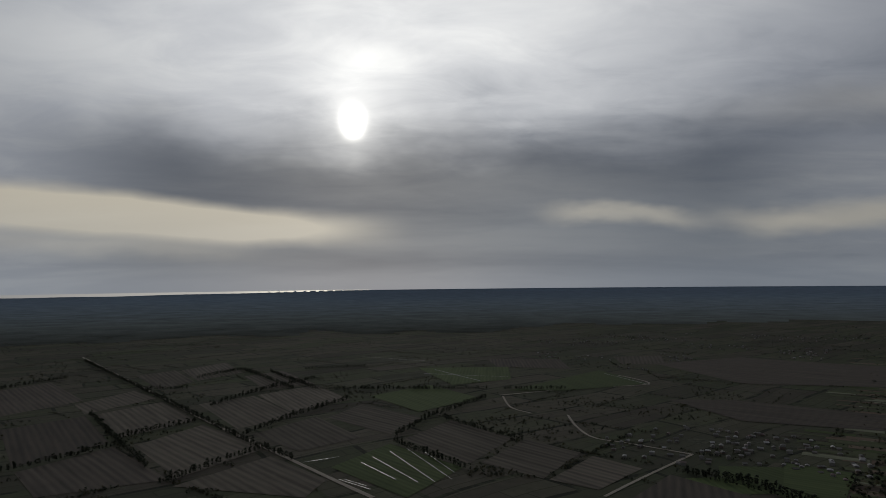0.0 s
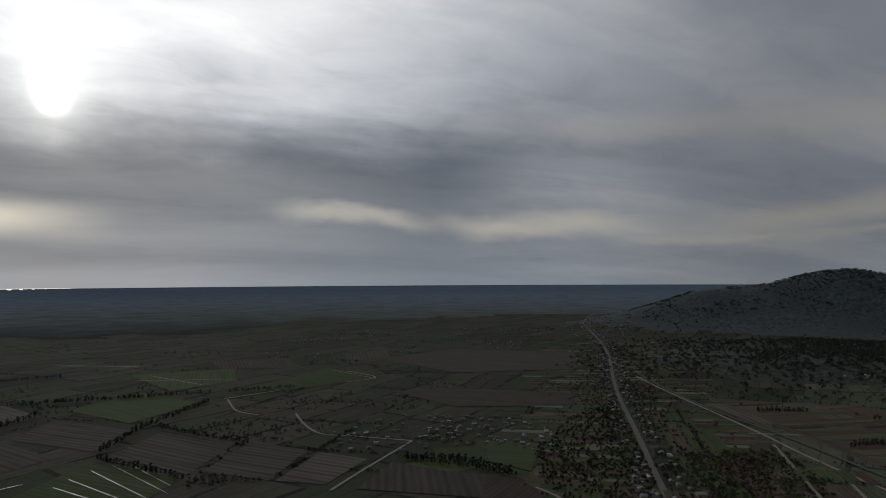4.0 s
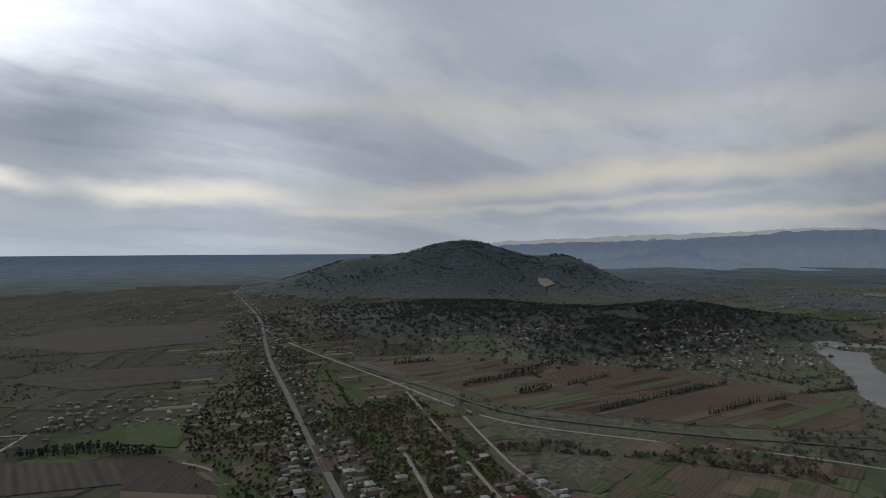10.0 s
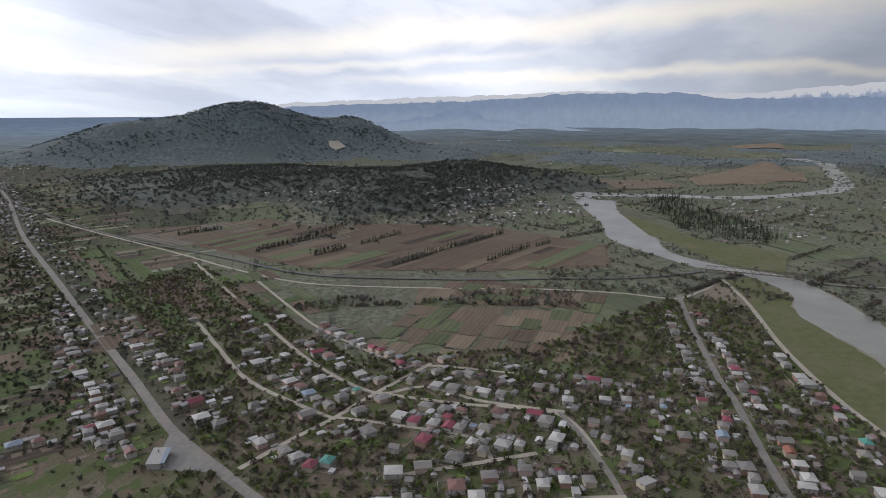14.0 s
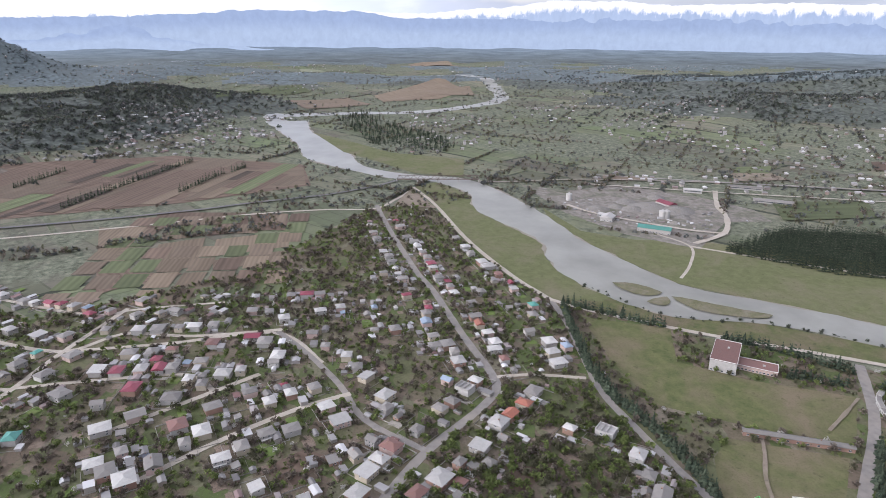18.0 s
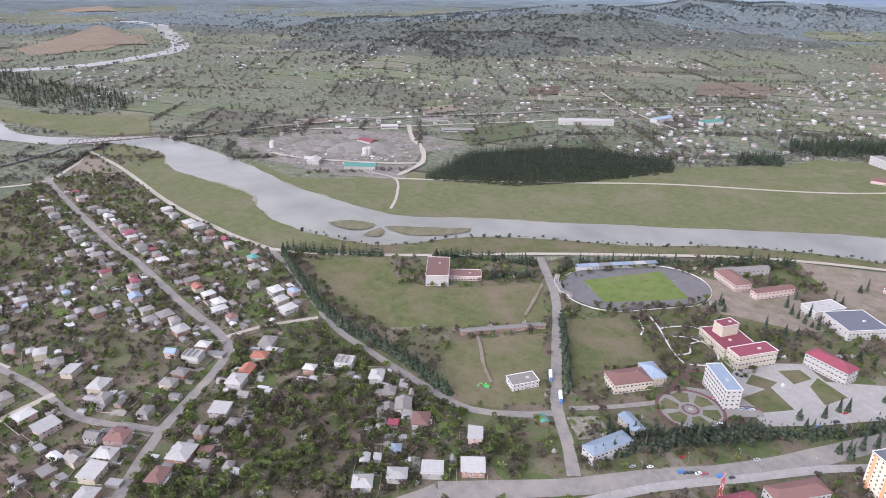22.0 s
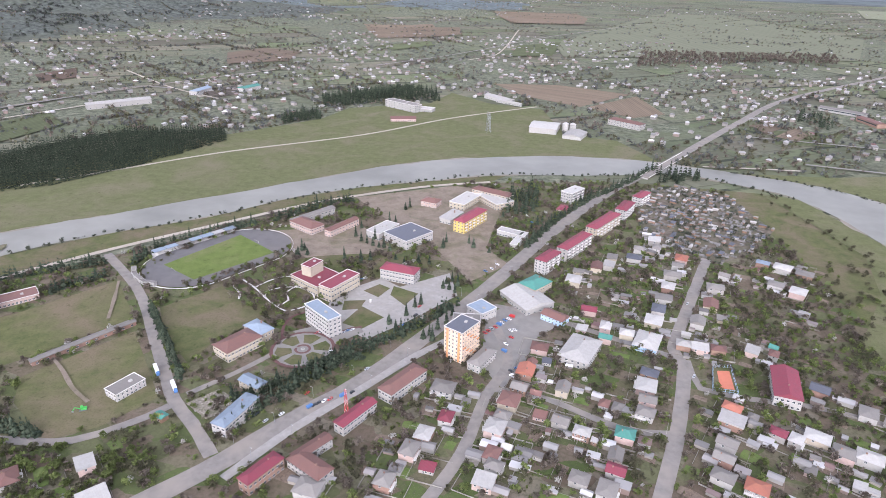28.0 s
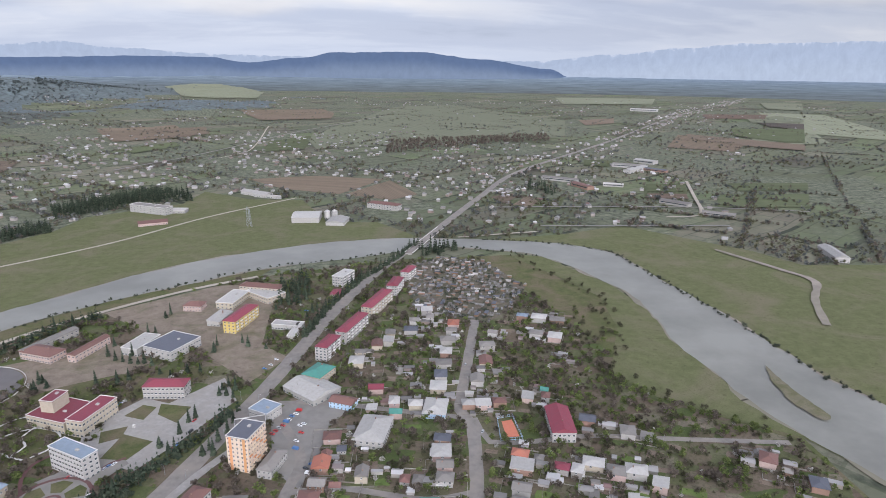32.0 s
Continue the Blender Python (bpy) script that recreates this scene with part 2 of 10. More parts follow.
def country_material(name="country", shade=1.0, green=1.0, wild=0.5, turn=-35):
    """Long fields, pasture and scrub of the wide plain, laid out in plan coordinates of kilometres."""
    m = bpy.data.materials.new(name)
    m.use_nodes = True
    n = Net(m.node_tree)
    out = n.node("OutputMaterial")
    uv = n.node("UVMap", uv_map="plan").outputs[0]
    wave = n.node("VectorMath", {0: n.node("TexNoise", {"Vector": uv, "Scale": 1.6, "Detail": 2.0}).outputs["Color"], "Scale": 0.16}, operation="SCALE").outputs[0]
    warped = n.node("VectorMath", (uv, wave), operation="ADD").outputs[0]
    bent = n.node("Mapping", {"Vector": warped, "Rotation": (0, 0, radians(turn))}).outputs[0]

    def parcels(long, wide, seam, shift):
        """Per parcel a random tone, and the seams between parcels."""
        v = n.node("VectorMath", (bent, (shift, shift * 0.37, 0)), operation="ADD").outputs[0]
        b = n.node("TexBrick", {"Vector": v, "Color1": (0, 0, 0, 1), "Color2": (1, 1, 1, 1), "Mortar": (0.5, 0.5, 0.5, 1), "Scale": 1.0, "Mortar Size": seam, "Mortar Smooth": 0.3, "Brick Width": long, "Row Height": wide}, offset=0.37, squash=0.7, squash_frequency=3)
        return b.outputs["Color"], b.outputs["Fac"]

    pick, seam = parcels(0.36, 0.115, 0.006, 0.0)
    sub, sub_seam = parcels(0.17, 0.034, 0.0016, 5.3)
    field = n.ramp(pick, [(0.0, (0.066, 0.056, 0.050)), (0.2, (0.165, 0.140, 0.116)), (0.4, (0.128, 0.142, 0.080)), (0.6, (0.070, 0.082, 0.052)), (0.8, (0.200, 0.170, 0.140)), (1.0, (0.120, 0.150, 0.072))])
    strip_tone = n.ramp(sub, [(0.0, (0.090, 0.074, 0.062)), (0.35, (0.135, 0.125, 0.088)), (0.65, (0.110, 0.126, 0.070)), (1.0, (0.180, 0.155, 0.125))])
    field = n.mix(0.4, field, strip_tone)
    field = n.mix(n.math("MULTIPLY", sub_seam, 0.6), field, (0.055, 0.058, 0.038, 1))
    tone = n.noise(uv, 40, 6, 0.65)
    field = n.mix(n.node("MapRange", {0: tone, 1: 0.35, 2: 0.75, 3: 0, 4: 0.5}).outputs[0], field, (0.062, 0.064, 0.052, 1))
    gaps = n.node("MapRange", {0: n.noise(uv, 14, 4), 1: 0.42, 2: 0.52}).outputs[0]
    field = n.mix(n.math("MULTIPLY", seam, gaps), field, (0.040, 0.043, 0.032, 1))
    scrub = n.node("MapRange", {0: n.noise(uv, 2.4, 7, 0.68), 1: 0.62 - wild * 0.2, 2: 0.70 - wild * 0.2}).outputs[0]
    bush = n.ramp(n.noise(uv, 75, 6, 0.78), [(0.36, (0.042, 0.048, 0.036)), (0.47, (0.092, 0.096, 0.070)), (0.56, (0.138, 0.136, 0.104)), (0.68, (0.205, 0.200, 0.150))])
    c = n.mix(scrub, field, bush)
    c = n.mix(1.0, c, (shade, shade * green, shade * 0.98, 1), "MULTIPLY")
    b = n.node("BsdfPrincipled", {"Base Color": c, "Roughness": 0.95, "Specular IOR Level": 0.1})
    n.tree.links.new(b.outputs[0], out.inputs[0])
    MATS[name] = m
    return m


def parcel_material():
    """Garden ground: small parcels of soil, grass, beds and trodden earth."""
    m = bpy.data.materials.new("yard")
    m.use_nodes = True
    n = Net(m.node_tree)
    out = n.node("OutputMaterial")
    where = n.node("NewGeometry").outputs["Position"]
    warp = n.node("VectorMath", (where, n.node("VectorMath", {0: n.node("TexNoise", {"Vector": where, "Scale": 0.05, "Detail": 3.0}).outputs["Color"], "Scale": 8.0}, operation="SCALE").outputs[0]), operation="ADD").outputs[0]
    bent = n.node("Mapping", {"Vector": warp, "Rotation": (0, 0, radians(23)), "Scale": (0.045, 0.075, 0.0)}).outputs[0]
    pick = n.node("SeparateColor", (n.node("TexVoronoi", {"Vector": bent, "Scale": 1.0, "Randomness": 0.9}, distance="CHEBYCHEV").outputs["Color"],)).outputs[0]
    c = n.ramp(pick, [(0.0, (0.115, 0.086, 0.064)), (0.18, (0.155, 0.126, 0.094)), (0.34, (0.088, 0.102, 0.044)), (0.52, (0.076, 0.102, 0.034)), (0.68, (0.138, 0.105, 0.080)), (0.84, (0.104, 0.114, 0.054)), (1.0, (0.180, 0.152, 0.118))])
    fine = n.noise(where, 0.35, 6, 0.7)
    c = n.mix(n.node("MapRange", {0: fine, 1: 0.46, 2: 0.70, 3: 0.0, 4: 0.75}).outputs[0], c, (0.058, 0.062, 0.034, 1))
    c = n.mix(n.node("MapRange", {0: n.noise(where, 1.4, 3, 0.6), 1: 0.60, 2: 0.72, 3: 0.0, 4: 0.4}).outputs[0], c, (0.24, 0.205, 0.16, 1))
    b = n.node("BsdfPrincipled", {"Base Color": c, "Roughness": 0.95, "Specular IOR Level": 0.1})
    n.tree.links.new(n.node("Bump", {"Strength": 0.3, "Distance": 0.5, "Height": fine}).outputs[0], b.inputs["Normal"])
    n.tree.links.new(b.outputs[0], out.inputs[0])
    MATS["yard"] = m


country_material("country", 1.12, 1.04, 0.8)
# darker version of the country, with less scrub
country_material("west_plain", 0.70, 1.02, 0.2, -38)
parcel_material()
surface("woodland", (0.068, 0.076, 0.064), 0.95, 0.75, 0.06, 0.3, coords="World", wide=0.10, fleck=(0.085, 0.092, 0.066))
# paler, bluer copy of the woodland with distance haze put into its colour
surface("hazed_woodland", (0.096, 0.116, 0.118), 0.95, 0.5, 0.06, 0.3, coords="World", wide=0.10, fleck=(0.094, 0.108, 0.104))
surface("asphalt", (0.205, 0.188, 0.170), 0.92, 0.16, 0.18, 0.1, coords="World", wide=0.25, fleck=(0.25, 0.222, 0.19), spec=0.15)
surface("dirt_road", (0.36, 0.32, 0.265), 0.95, 0.15, 0.2, 0.2, coords="World", fleck=(0.30, 0.265, 0.21))
surface("worn_asphalt", (0.19, 0.18, 0.165), 0.9, 0.15, 0.12, 0.1, coords="World", fleck=(0.24, 0.22, 0.19))
surface("allotment", (0.12, 0.100, 0.076), 0.95, 0.4, 0.15, 0.2, coords="World", wide=0.3, fleck=(0.08, 0.085, 0.045))
surface("paving", (0.285, 0.268, 0.246), 0.85, 0.15, 0.35, 0.05, coords="World", wide=0.3, fleck=(0.26, 0.24, 0.215))
surface("cinder", (0.12, 0.115, 0.115), 0.95, 0.12, 0.1, 0.1, coords="World", fleck=(0.15, 0.135, 0.125))
surface("shingle_bank", (0.24, 0.21, 0.175), 0.95, 0.2, 0.06, 0.2, coords="World", fleck=(0.17, 0.16, 0.11))


def turf(name, dark, light, bare, amount, patch=0.02):
    """Grass in patches, with worn bare ground and speckle."""
    m = bpy.data.materials.new(name)
    m.use_nodes = True
    n = Net(m.node_tree)
    out = n.node("OutputMaterial")
    where = n.node("NewGeometry").outputs["Position"]
    c = n.mix(n.node("MapRange", {0: n.noise(where, 0.09, 5, 0.65), 1: 0.34, 2: 0.66}).outputs[0], (*dark, 1), (*light, 1))
    worn = n.node("MapRange", {0: n.noise(where, patch, 7, 0.62, 0.6), 1: 0.62 - amount * 0.28, 2: 0.80 - amount * 0.22, 3: 0.0, 4: 0.9}).outputs[0]
    c = n.mix(worn, c, (*bare, 1))
    fine = n.noise(where, 0.8, 4, 0.7)
    c = n.mix(n.node("MapRange", {0: fine, 1: 0.50, 2: 0.75, 3: 0.0, 4: 0.55}).outputs[0], c, (*[v * 0.55 for v in dark], 1))
    tufts = n.node("MapRange", {0: n.noise(where, 0.16, 3, 0.5), 1: 0.64, 2: 0.70, 3: 0.0, 4: 0.45}).outputs[0]
    c = n.mix(tufts, c, (*[v * 0.6 for v in dark], 1))
    b = n.node("BsdfPrincipled", {"Base Color": c, "Roughness": 0.95, "Specular IOR Level": 0.1})
    n.tree.links.new(n.node("Bump", {"Strength": 0.3, "Distance": 0.4, "Height": fine}).outputs[0], b.inputs["Normal"])
    n.tree.links.new(b.outputs[0], out.inputs[0])
    MATS[name] = m


turf("meadow", (0.096, 0.106, 0.048), (0.130, 0.135, 0.066), (0.158, 0.138, 0.090), 0.56, 0.014)
turf("sports_grass", (0.078, 0.090, 0.036), (0.118, 0.122, 0.054), (0.160, 0.126, 0.086), 0.74, 0.018)
turf("rough_grass", (0.072, 0.084, 0.034), (0.112, 0.116, 0.052), (0.150, 0.118, 0.082), 0.7, 0.03)
turf("bare_soil", (0.168, 0.136, 0.106), (0.235, 0.196, 0.154), (0.125, 0.118, 0.066), 0.45, 0.035)
turf("works_ground", (0.135, 0.122, 0.106), (0.245, 0.222, 0.192), (0.085, 0.092, 0.052), 0.5, 0.022)
turf("pitch_grass", (0.095, 0.128, 0.036), (0.130, 0.165, 0.050), (0.175, 0.160, 0.085), 0.35, 0.02)


def water_material():
    m = bpy.data.materials.new("river_water")
    m.use_nodes = True
    n = Net(m.node_tree)
    out = n.node("OutputMaterial")
    where = n.node("NewGeometry").outputs["Position"]
    silt = n.mix(n.node("MapRange", {0: n.noise(where, 0.012, 5, 0.6), 1: 0.35, 2: 0.65}).outputs[0], (0.165, 0.163, 0.142, 1), (0.235, 0.231, 0.202, 1))
    b = n.node("BsdfPrincipled", {"Base Color": silt, "Roughness": 0.3, "Specular IOR Level": 0.28, "IOR": 1.33})
    n.tree.links.new(n.node("Bump", {"Strength": 0.08, "Distance": 0.2, "Height": n.noise(where, 0.5, 4)}).outputs[0], b.inputs["Normal"])
    n.tree.links.new(b.outputs[0], out.inputs[0])
    MATS["water"] = m


water_material()


# ---- the lie of the land ----
# The plan is flat and true to scale; past NEAR metres it is drawn in towards the
# rim, along the sight lines, so that the horizon stands at RIM metres.
NEAR, RIM = 1300.0, 4800.0


def shrink(x, y):
    d = math.hypot(x, y)
    if d <= NEAR:
        return 1.0
    return (NEAR + (RIM - NEAR) * (1 - math.exp(-(d - NEAR) / (RIM - NEAR)))) / d


def eye_level(x, y):
    return 303 + 27 * math.cos(math.atan2(x, y) - radians(15))


def swell(x, y, cx, cy, length, width, turn, h):
    c, s = math.cos(radians(turn)), math.sin(radians(turn))
    u, v = ((x - cx) * s + (y - cy) * c) / length, ((x - cx) * c - (y - cy) * s) / width
    q = u * u + v * v
    return h * math.exp(-q) if q < 9 else 0.0


HILLS = [  # centre, half length, half width, direction, height
    (4169, 2760, 480, 700, 146, 350), (3699, 3450, 610, 700, 146, 229), (4600, 2125, 405, 600, 146, 235),
    (2150, 1250, 700, 330, 150, 75), (2500, 700, 500, 330, 120, 70), (2600, 1800, 600, 350, 150, 60),
    (1900, 700, 330, 200, 110, 40),
    (2150, -1950, 520, 330, 30, 55), (2450, -2900, 520, 380, 20, 115), (2100, -1350, 400, 300, 20, 22), (3300, -2300, 900, 700, 20, 35),
    (2700, -3900, 900, 500, 10, 90), (2300, -4900, 1000, 600, 10, 100),
]


def relief(x, y):
    d = math.hypot(x, y)
    h = 0.0
    if x > 0:
        for a in HILLS:
            reach = 3 * max(a[2], a[3])
            if abs(x - a[0]) < reach and abs(y - a[1]) < reach:
                h += swell(x, y, *a)
    if h > 1:
        h *= 1 + (0.07 if d > 4000 else 0.28) * noise.fractal((x / 420, y / 420, 0.3), 0.9, 2.1, 4)
    a = math.degrees(math.atan2(x, y)) % 360
    roll = max(0.0, min(1.0, (d - 2300) / 1500)) * max(0.0, min(1.0, (a - 62) / 12)) * max(0.0, min(1.0, (182 - a) / 15))
    if roll:
        h += roll * (26 + 46 * noise.fractal((x / 900, y / 900, 5.1), 0.9, 2.1, 4)) * max(0.0, 1 - d / 26000)
    return max(h, 0.0)


def lie(x, y, up=0.0):
    """The place of a plan point, up metres over the ground."""
    s = shrink(x, y)
    e = eye_level(x, y)
    return Vector((x * s, y * s, e - (e - relief(x, y) - up) * s))


def on_slope(az, el):
    """The plan point where a sight line from the eye meets the land."""
    x, y = math.sin(radians(az)), math.cos(radians(az))
    d = 900.0
    while d < 9000 and (relief(x * d, y * d) - eye_level(x, y)) / d < math.tan(radians(el)):
        d += 8
    return x * d, y * d


def mesh_object(name, verts, faces, mats, parent=None, smooth=False):
    me = bpy.data.meshes.new(name)
    me.from_pydata([tuple(v) for v in verts], [], faces)
    for m in mats if isinstance(mats, (list, tuple)) else [mats]:
        me.materials.append(m)
    if smooth:
        me.shade_smooth()
    ob = new(name, me)
    ob.parent = parent
    return ob


def build_ground():
    rings = [0.0, 60.0]
    while rings[-1] < 6200:
        rings.append(rings[-1] * (1.022 if rings[-1] > 700 else 1.06))
    steps = 600
    verts, faces, plan = [], [], []
    for d in rings:
        for k in range(steps):
            a = 2 * math.pi * k / steps
            x, y = d * math.sin(a), d * math.cos(a)
            verts.append(lie(x, y))
            plan.append((x / 1000, y / 1000))
    for i in range(len(rings) - 1):
        for k in range(steps):
            q = (k + 1) % steps
            faces.append((i * steps + k, i * steps + q, (i + 1) * steps + q, (i + 1) * steps + k))
    ob = mesh_object("ground", verts, faces, [MATS["country"], MATS["woodland"], MATS["west_plain"], MATS["hazed_woodland"]], smooth=True)
    for p in ob.data.polygons:
        x, y = plan[p.vertices[0]]
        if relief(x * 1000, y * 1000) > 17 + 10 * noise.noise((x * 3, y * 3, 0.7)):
            # hills past 3.6 km take the copy with painted haze
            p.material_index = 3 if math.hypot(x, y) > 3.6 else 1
        # bearings below about 52 degrees take the darker version
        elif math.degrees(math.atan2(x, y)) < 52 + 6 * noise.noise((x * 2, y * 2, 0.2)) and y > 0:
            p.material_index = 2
    uv = ob.data.uv_layers.new(name="plan")
    loops = np.empty(len(ob.data.loops), dtype=np.int32)
    ob.data.loops.foreach_get("vertex_index", loops)
    uv.data.foreach_set("uv", np.array(plan, dtype=np.float32)[loops].ravel())
    return tagged(ob, "wide plain of brown and green fields with scrub", "ground", kind="structure")


build_ground()


def build_distance():
    """The far plain out to the horizon, a plain backdrop with blue haze painted into its colour."""
    m = bpy.data.materials.new("distance")
    m.use_nodes = True
    n = Net(m.node_tree)
    out = n.node("OutputMaterial")
    uv = n.node("UVMap", uv_map="plan").outputs[0]
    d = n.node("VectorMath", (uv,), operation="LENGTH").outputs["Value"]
    # painted haze: the colour turns paler and bluer with distance
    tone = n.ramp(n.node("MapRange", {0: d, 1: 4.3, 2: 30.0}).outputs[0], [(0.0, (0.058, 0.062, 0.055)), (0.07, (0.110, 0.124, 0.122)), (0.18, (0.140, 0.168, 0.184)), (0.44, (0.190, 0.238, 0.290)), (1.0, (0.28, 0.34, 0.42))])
    # the painted haze is made brighter on the sun's side
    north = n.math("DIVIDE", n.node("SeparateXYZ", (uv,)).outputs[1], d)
    sunward_haze = n.node("MapRange", {0: north, 1: 0.1, 2: 0.9, 3: 1.0, 4: 1.55}).outputs[0]
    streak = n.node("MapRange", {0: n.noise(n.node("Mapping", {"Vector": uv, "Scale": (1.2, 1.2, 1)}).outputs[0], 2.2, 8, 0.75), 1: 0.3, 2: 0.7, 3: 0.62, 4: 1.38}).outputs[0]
    c = n.node("HueSaturation", {"Color": tone, "Value": n.math("MULTIPLY", streak, sunward_haze)}).outputs[0]
    b = n.node("BsdfPrincipled", {"Base Color": c, "Roughness": 1.0, "Specular IOR Level": 0.0})
    n.tree.links.new(b.outputs[0], out.inputs[0])
    rings = [4300.0]
    while rings[-1] < 42000:
        rings.append(rings[-1] * 1.03)
    steps = 480
    verts, faces, plan = [], [], []
    for d in rings:
        for k in range(steps):
            a = 2 * math.pi * k / steps
            x, y = d * math.sin(a), d * math.cos(a)
            verts.append(lie(x, y, 1.0))
            plan.append((x / 1000, y / 1000))
    for i in range(len(rings) - 1):
        for k in range(steps):
            q = (k + 1) % steps
            az = (k * 360 / steps + 180) % 360 - 180
            edge = 4300 + 2000 * max(0.0, (az - 4) / 30) + 700 * noise.noise((az * 0.22, rings[i] / 900, 2.0))
            if rings[i] < 6100 and (not -60 < az < 36 or rings[i] < edge):
                continue
            faces.append((i * steps + k, i * steps + q, (i + 1) * steps + q, (i + 1) * steps + k))
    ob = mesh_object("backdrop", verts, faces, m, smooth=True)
    uv = ob.data.uv_layers.new(name="plan")
    loops = np.empty(len(ob.data.loops), dtype=np.int32)
    ob.data.loops.foreach_get("vertex_index", loops)
    uv.data.foreach_set("uv", np.array(plan, dtype=np.float32)[loops].ravel())
    tagged(ob, "distant plain with painted haze fading to the horizon", "backdrop", kind="structure")


build_distance()


def build_sea():
    """A strip of sea along the horizon with its glint emitted, brightest under the veiled sun."""
    m = bpy.data.materials.new("sea_glint")
    m.use_nodes = True
    n = Net(m.node_tree)
    out = n.node("OutputMaterial")
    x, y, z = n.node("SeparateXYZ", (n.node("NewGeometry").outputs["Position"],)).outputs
    # the sun's glint painted as emission, strongest near its bearing
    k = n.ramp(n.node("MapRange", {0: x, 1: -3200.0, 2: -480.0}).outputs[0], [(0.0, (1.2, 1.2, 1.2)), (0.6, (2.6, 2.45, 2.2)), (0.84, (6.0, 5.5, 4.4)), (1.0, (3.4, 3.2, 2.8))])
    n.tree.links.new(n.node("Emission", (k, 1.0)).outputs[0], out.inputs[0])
    steps, verts, faces = 90, [], []
    for k in range(steps):
        u = k / (steps - 1)
        a = radians(-46 + 39.5 * u)
        near = 29000 + 2500 * noise.noise((u * 9, 0.3, 0)) + 15000 * u ** 6
        for d in (near, 46000.0):
            verts.append(lie(d * math.sin(a), d * math.cos(a), 2.5))
    for k in range(steps - 1):
        faces.append((2 * k, 2 * k + 1, 2 * k + 3, 2 * k + 2))
    tagged(mesh_object("backdrop", verts, faces, m), "sea along the horizon with a painted glowing glint", "sea", kind="structure")


build_sea()


def resample(points, step):
    """Points along a smooth line through the given ones."""
    pts = [Vector((*p, 0)) for p in points]
    out = []
    for i in range(len(pts) - 1):
        a, b = pts[i], pts[i + 1]
        p0, p3 = pts[max(i - 1, 0)], pts[min(i + 2, len(pts) - 1)]
        n = max(1, int((b - a).length / step))
        for k in range(n):
            t = k / n
            ta, tb = (b - p0) / 2, (p3 - a) / 2
            lim = (b - a).length * 1.2
            ta = ta if ta.length < lim else ta.normalized() * lim
            tb = tb if tb.length < lim else tb.normalized() * lim
            out.append(a * (2 * t**3 - 3 * t**2 + 1) + ta * (t**3 - 2 * t**2 + t) + b * (3 * t**2 - 2 * t**3) + tb * (t**3 - t**2))
    out.append(pts[-1])
    return [(p.x, p.y) for p in out]


def band(points, width, ragged=0.0):
    """Left and right edges of a strip along a line."""
    left, right = [], []
    for i, (x, y) in enumerate(points):
        ax, ay = points[max(i - 1, 0)]
        bx, by = points[min(i + 1, len(points) - 1)]
        l = math.hypot(bx - ax, by - ay) or 1
        nx, ny = -(by - ay) / l, (bx - ax) / l
        w = width / 2 * (1 + ragged * noise.noise((x / 15, y / 15, width)))
        left.append((x + nx * w, y + ny * w))
        right.append((x - nx * w, y - ny * w))
    return left, right


LAYERS = [0]


def layer(up):
    """Each sheet lies a little over the last, so that no two share a plane."""
    LAYERS[0] += 1
    return up + 0.004 * LAYERS[0]


def strip(name, points, width, mat, up, label, category, kind="structure", step=12.0, ragged=0.0, thick=0.0):
    up = layer(up)
    line = resample(points, step)
    left, right = band(line, width, ragged)
    verts, faces = [], []
    for a, b in zip(left, right):
        verts += [lie(*a, up), lie(*b, up)]
    for i in range(len(line) - 1):
        faces.append((2 * i, 2 * i + 1, 2 * i + 3, 2 * i + 2))
    return tagged(mesh_object(name, verts, faces, mat), label, category, kind=kind)


def area(name, points, mat, up, label, category, kind="structure", step=25.0):
    """A sheet on the ground inside an outline, cut into a grid that follows the land."""
    up = layer(up)
    xs, ys = [p[0] for p in points], [p[1] for p in points]
    bm = bmesh.new()
    bm.faces.new([bm.verts.new((*p, 0)) for p in points])
    bmesh.ops.triangulate(bm, faces=bm.faces[:])
    for axis, lo, hi in ((0, min(xs), max(xs)), (1, min(ys), max(ys))):
        k = lo + step
        while k < hi:
            no = (1, 0, 0) if axis == 0 else (0, 1, 0)
            co = (k, 0, 0) if axis == 0 else (0, k, 0)
            bmesh.ops.bisect_plane(bm, geom=bm.verts[:] + bm.edges[:] + bm.faces[:], plane_co=co, plane_no=no)
            k += step
    for v in bm.verts:
        v.co = lie(v.co.x, v.co.y, up)
    bmesh.ops.recalc_face_normals(bm, faces=bm.faces)
    if sum(f.normal.z for f in bm.faces) < 0:
        bmesh.ops.reverse_faces(bm, faces=bm.faces)
    me = bpy.data.meshes.new(name)
    bm.to_mesh(me)
    bm.free()
    me.materials.append(mat)
    return tagged(new(name, me), label, category, kind=kind)


# ---- roads and river ----
HIGHWAY = [(240, -185), (290, 60), (360, 200), (428, 334), (482, 434), (584, 580), (745, 817), (929, 1081), (1240, 1530), (1965, 2511), (2640, 3560), (2730, 3721), (4194, 5430), (5766, 6731)]
BOULEVARD = [(240, -185), (195, -250), (169, -298), (133, -361), (104, -432), (65, -542), (22, -676), (-41, -833), (-125, -992), (-273, -1294), (-447, -1615), (-962, -2250), (-1821, -3365), (-2974, -4658), (-5543, -7625)]
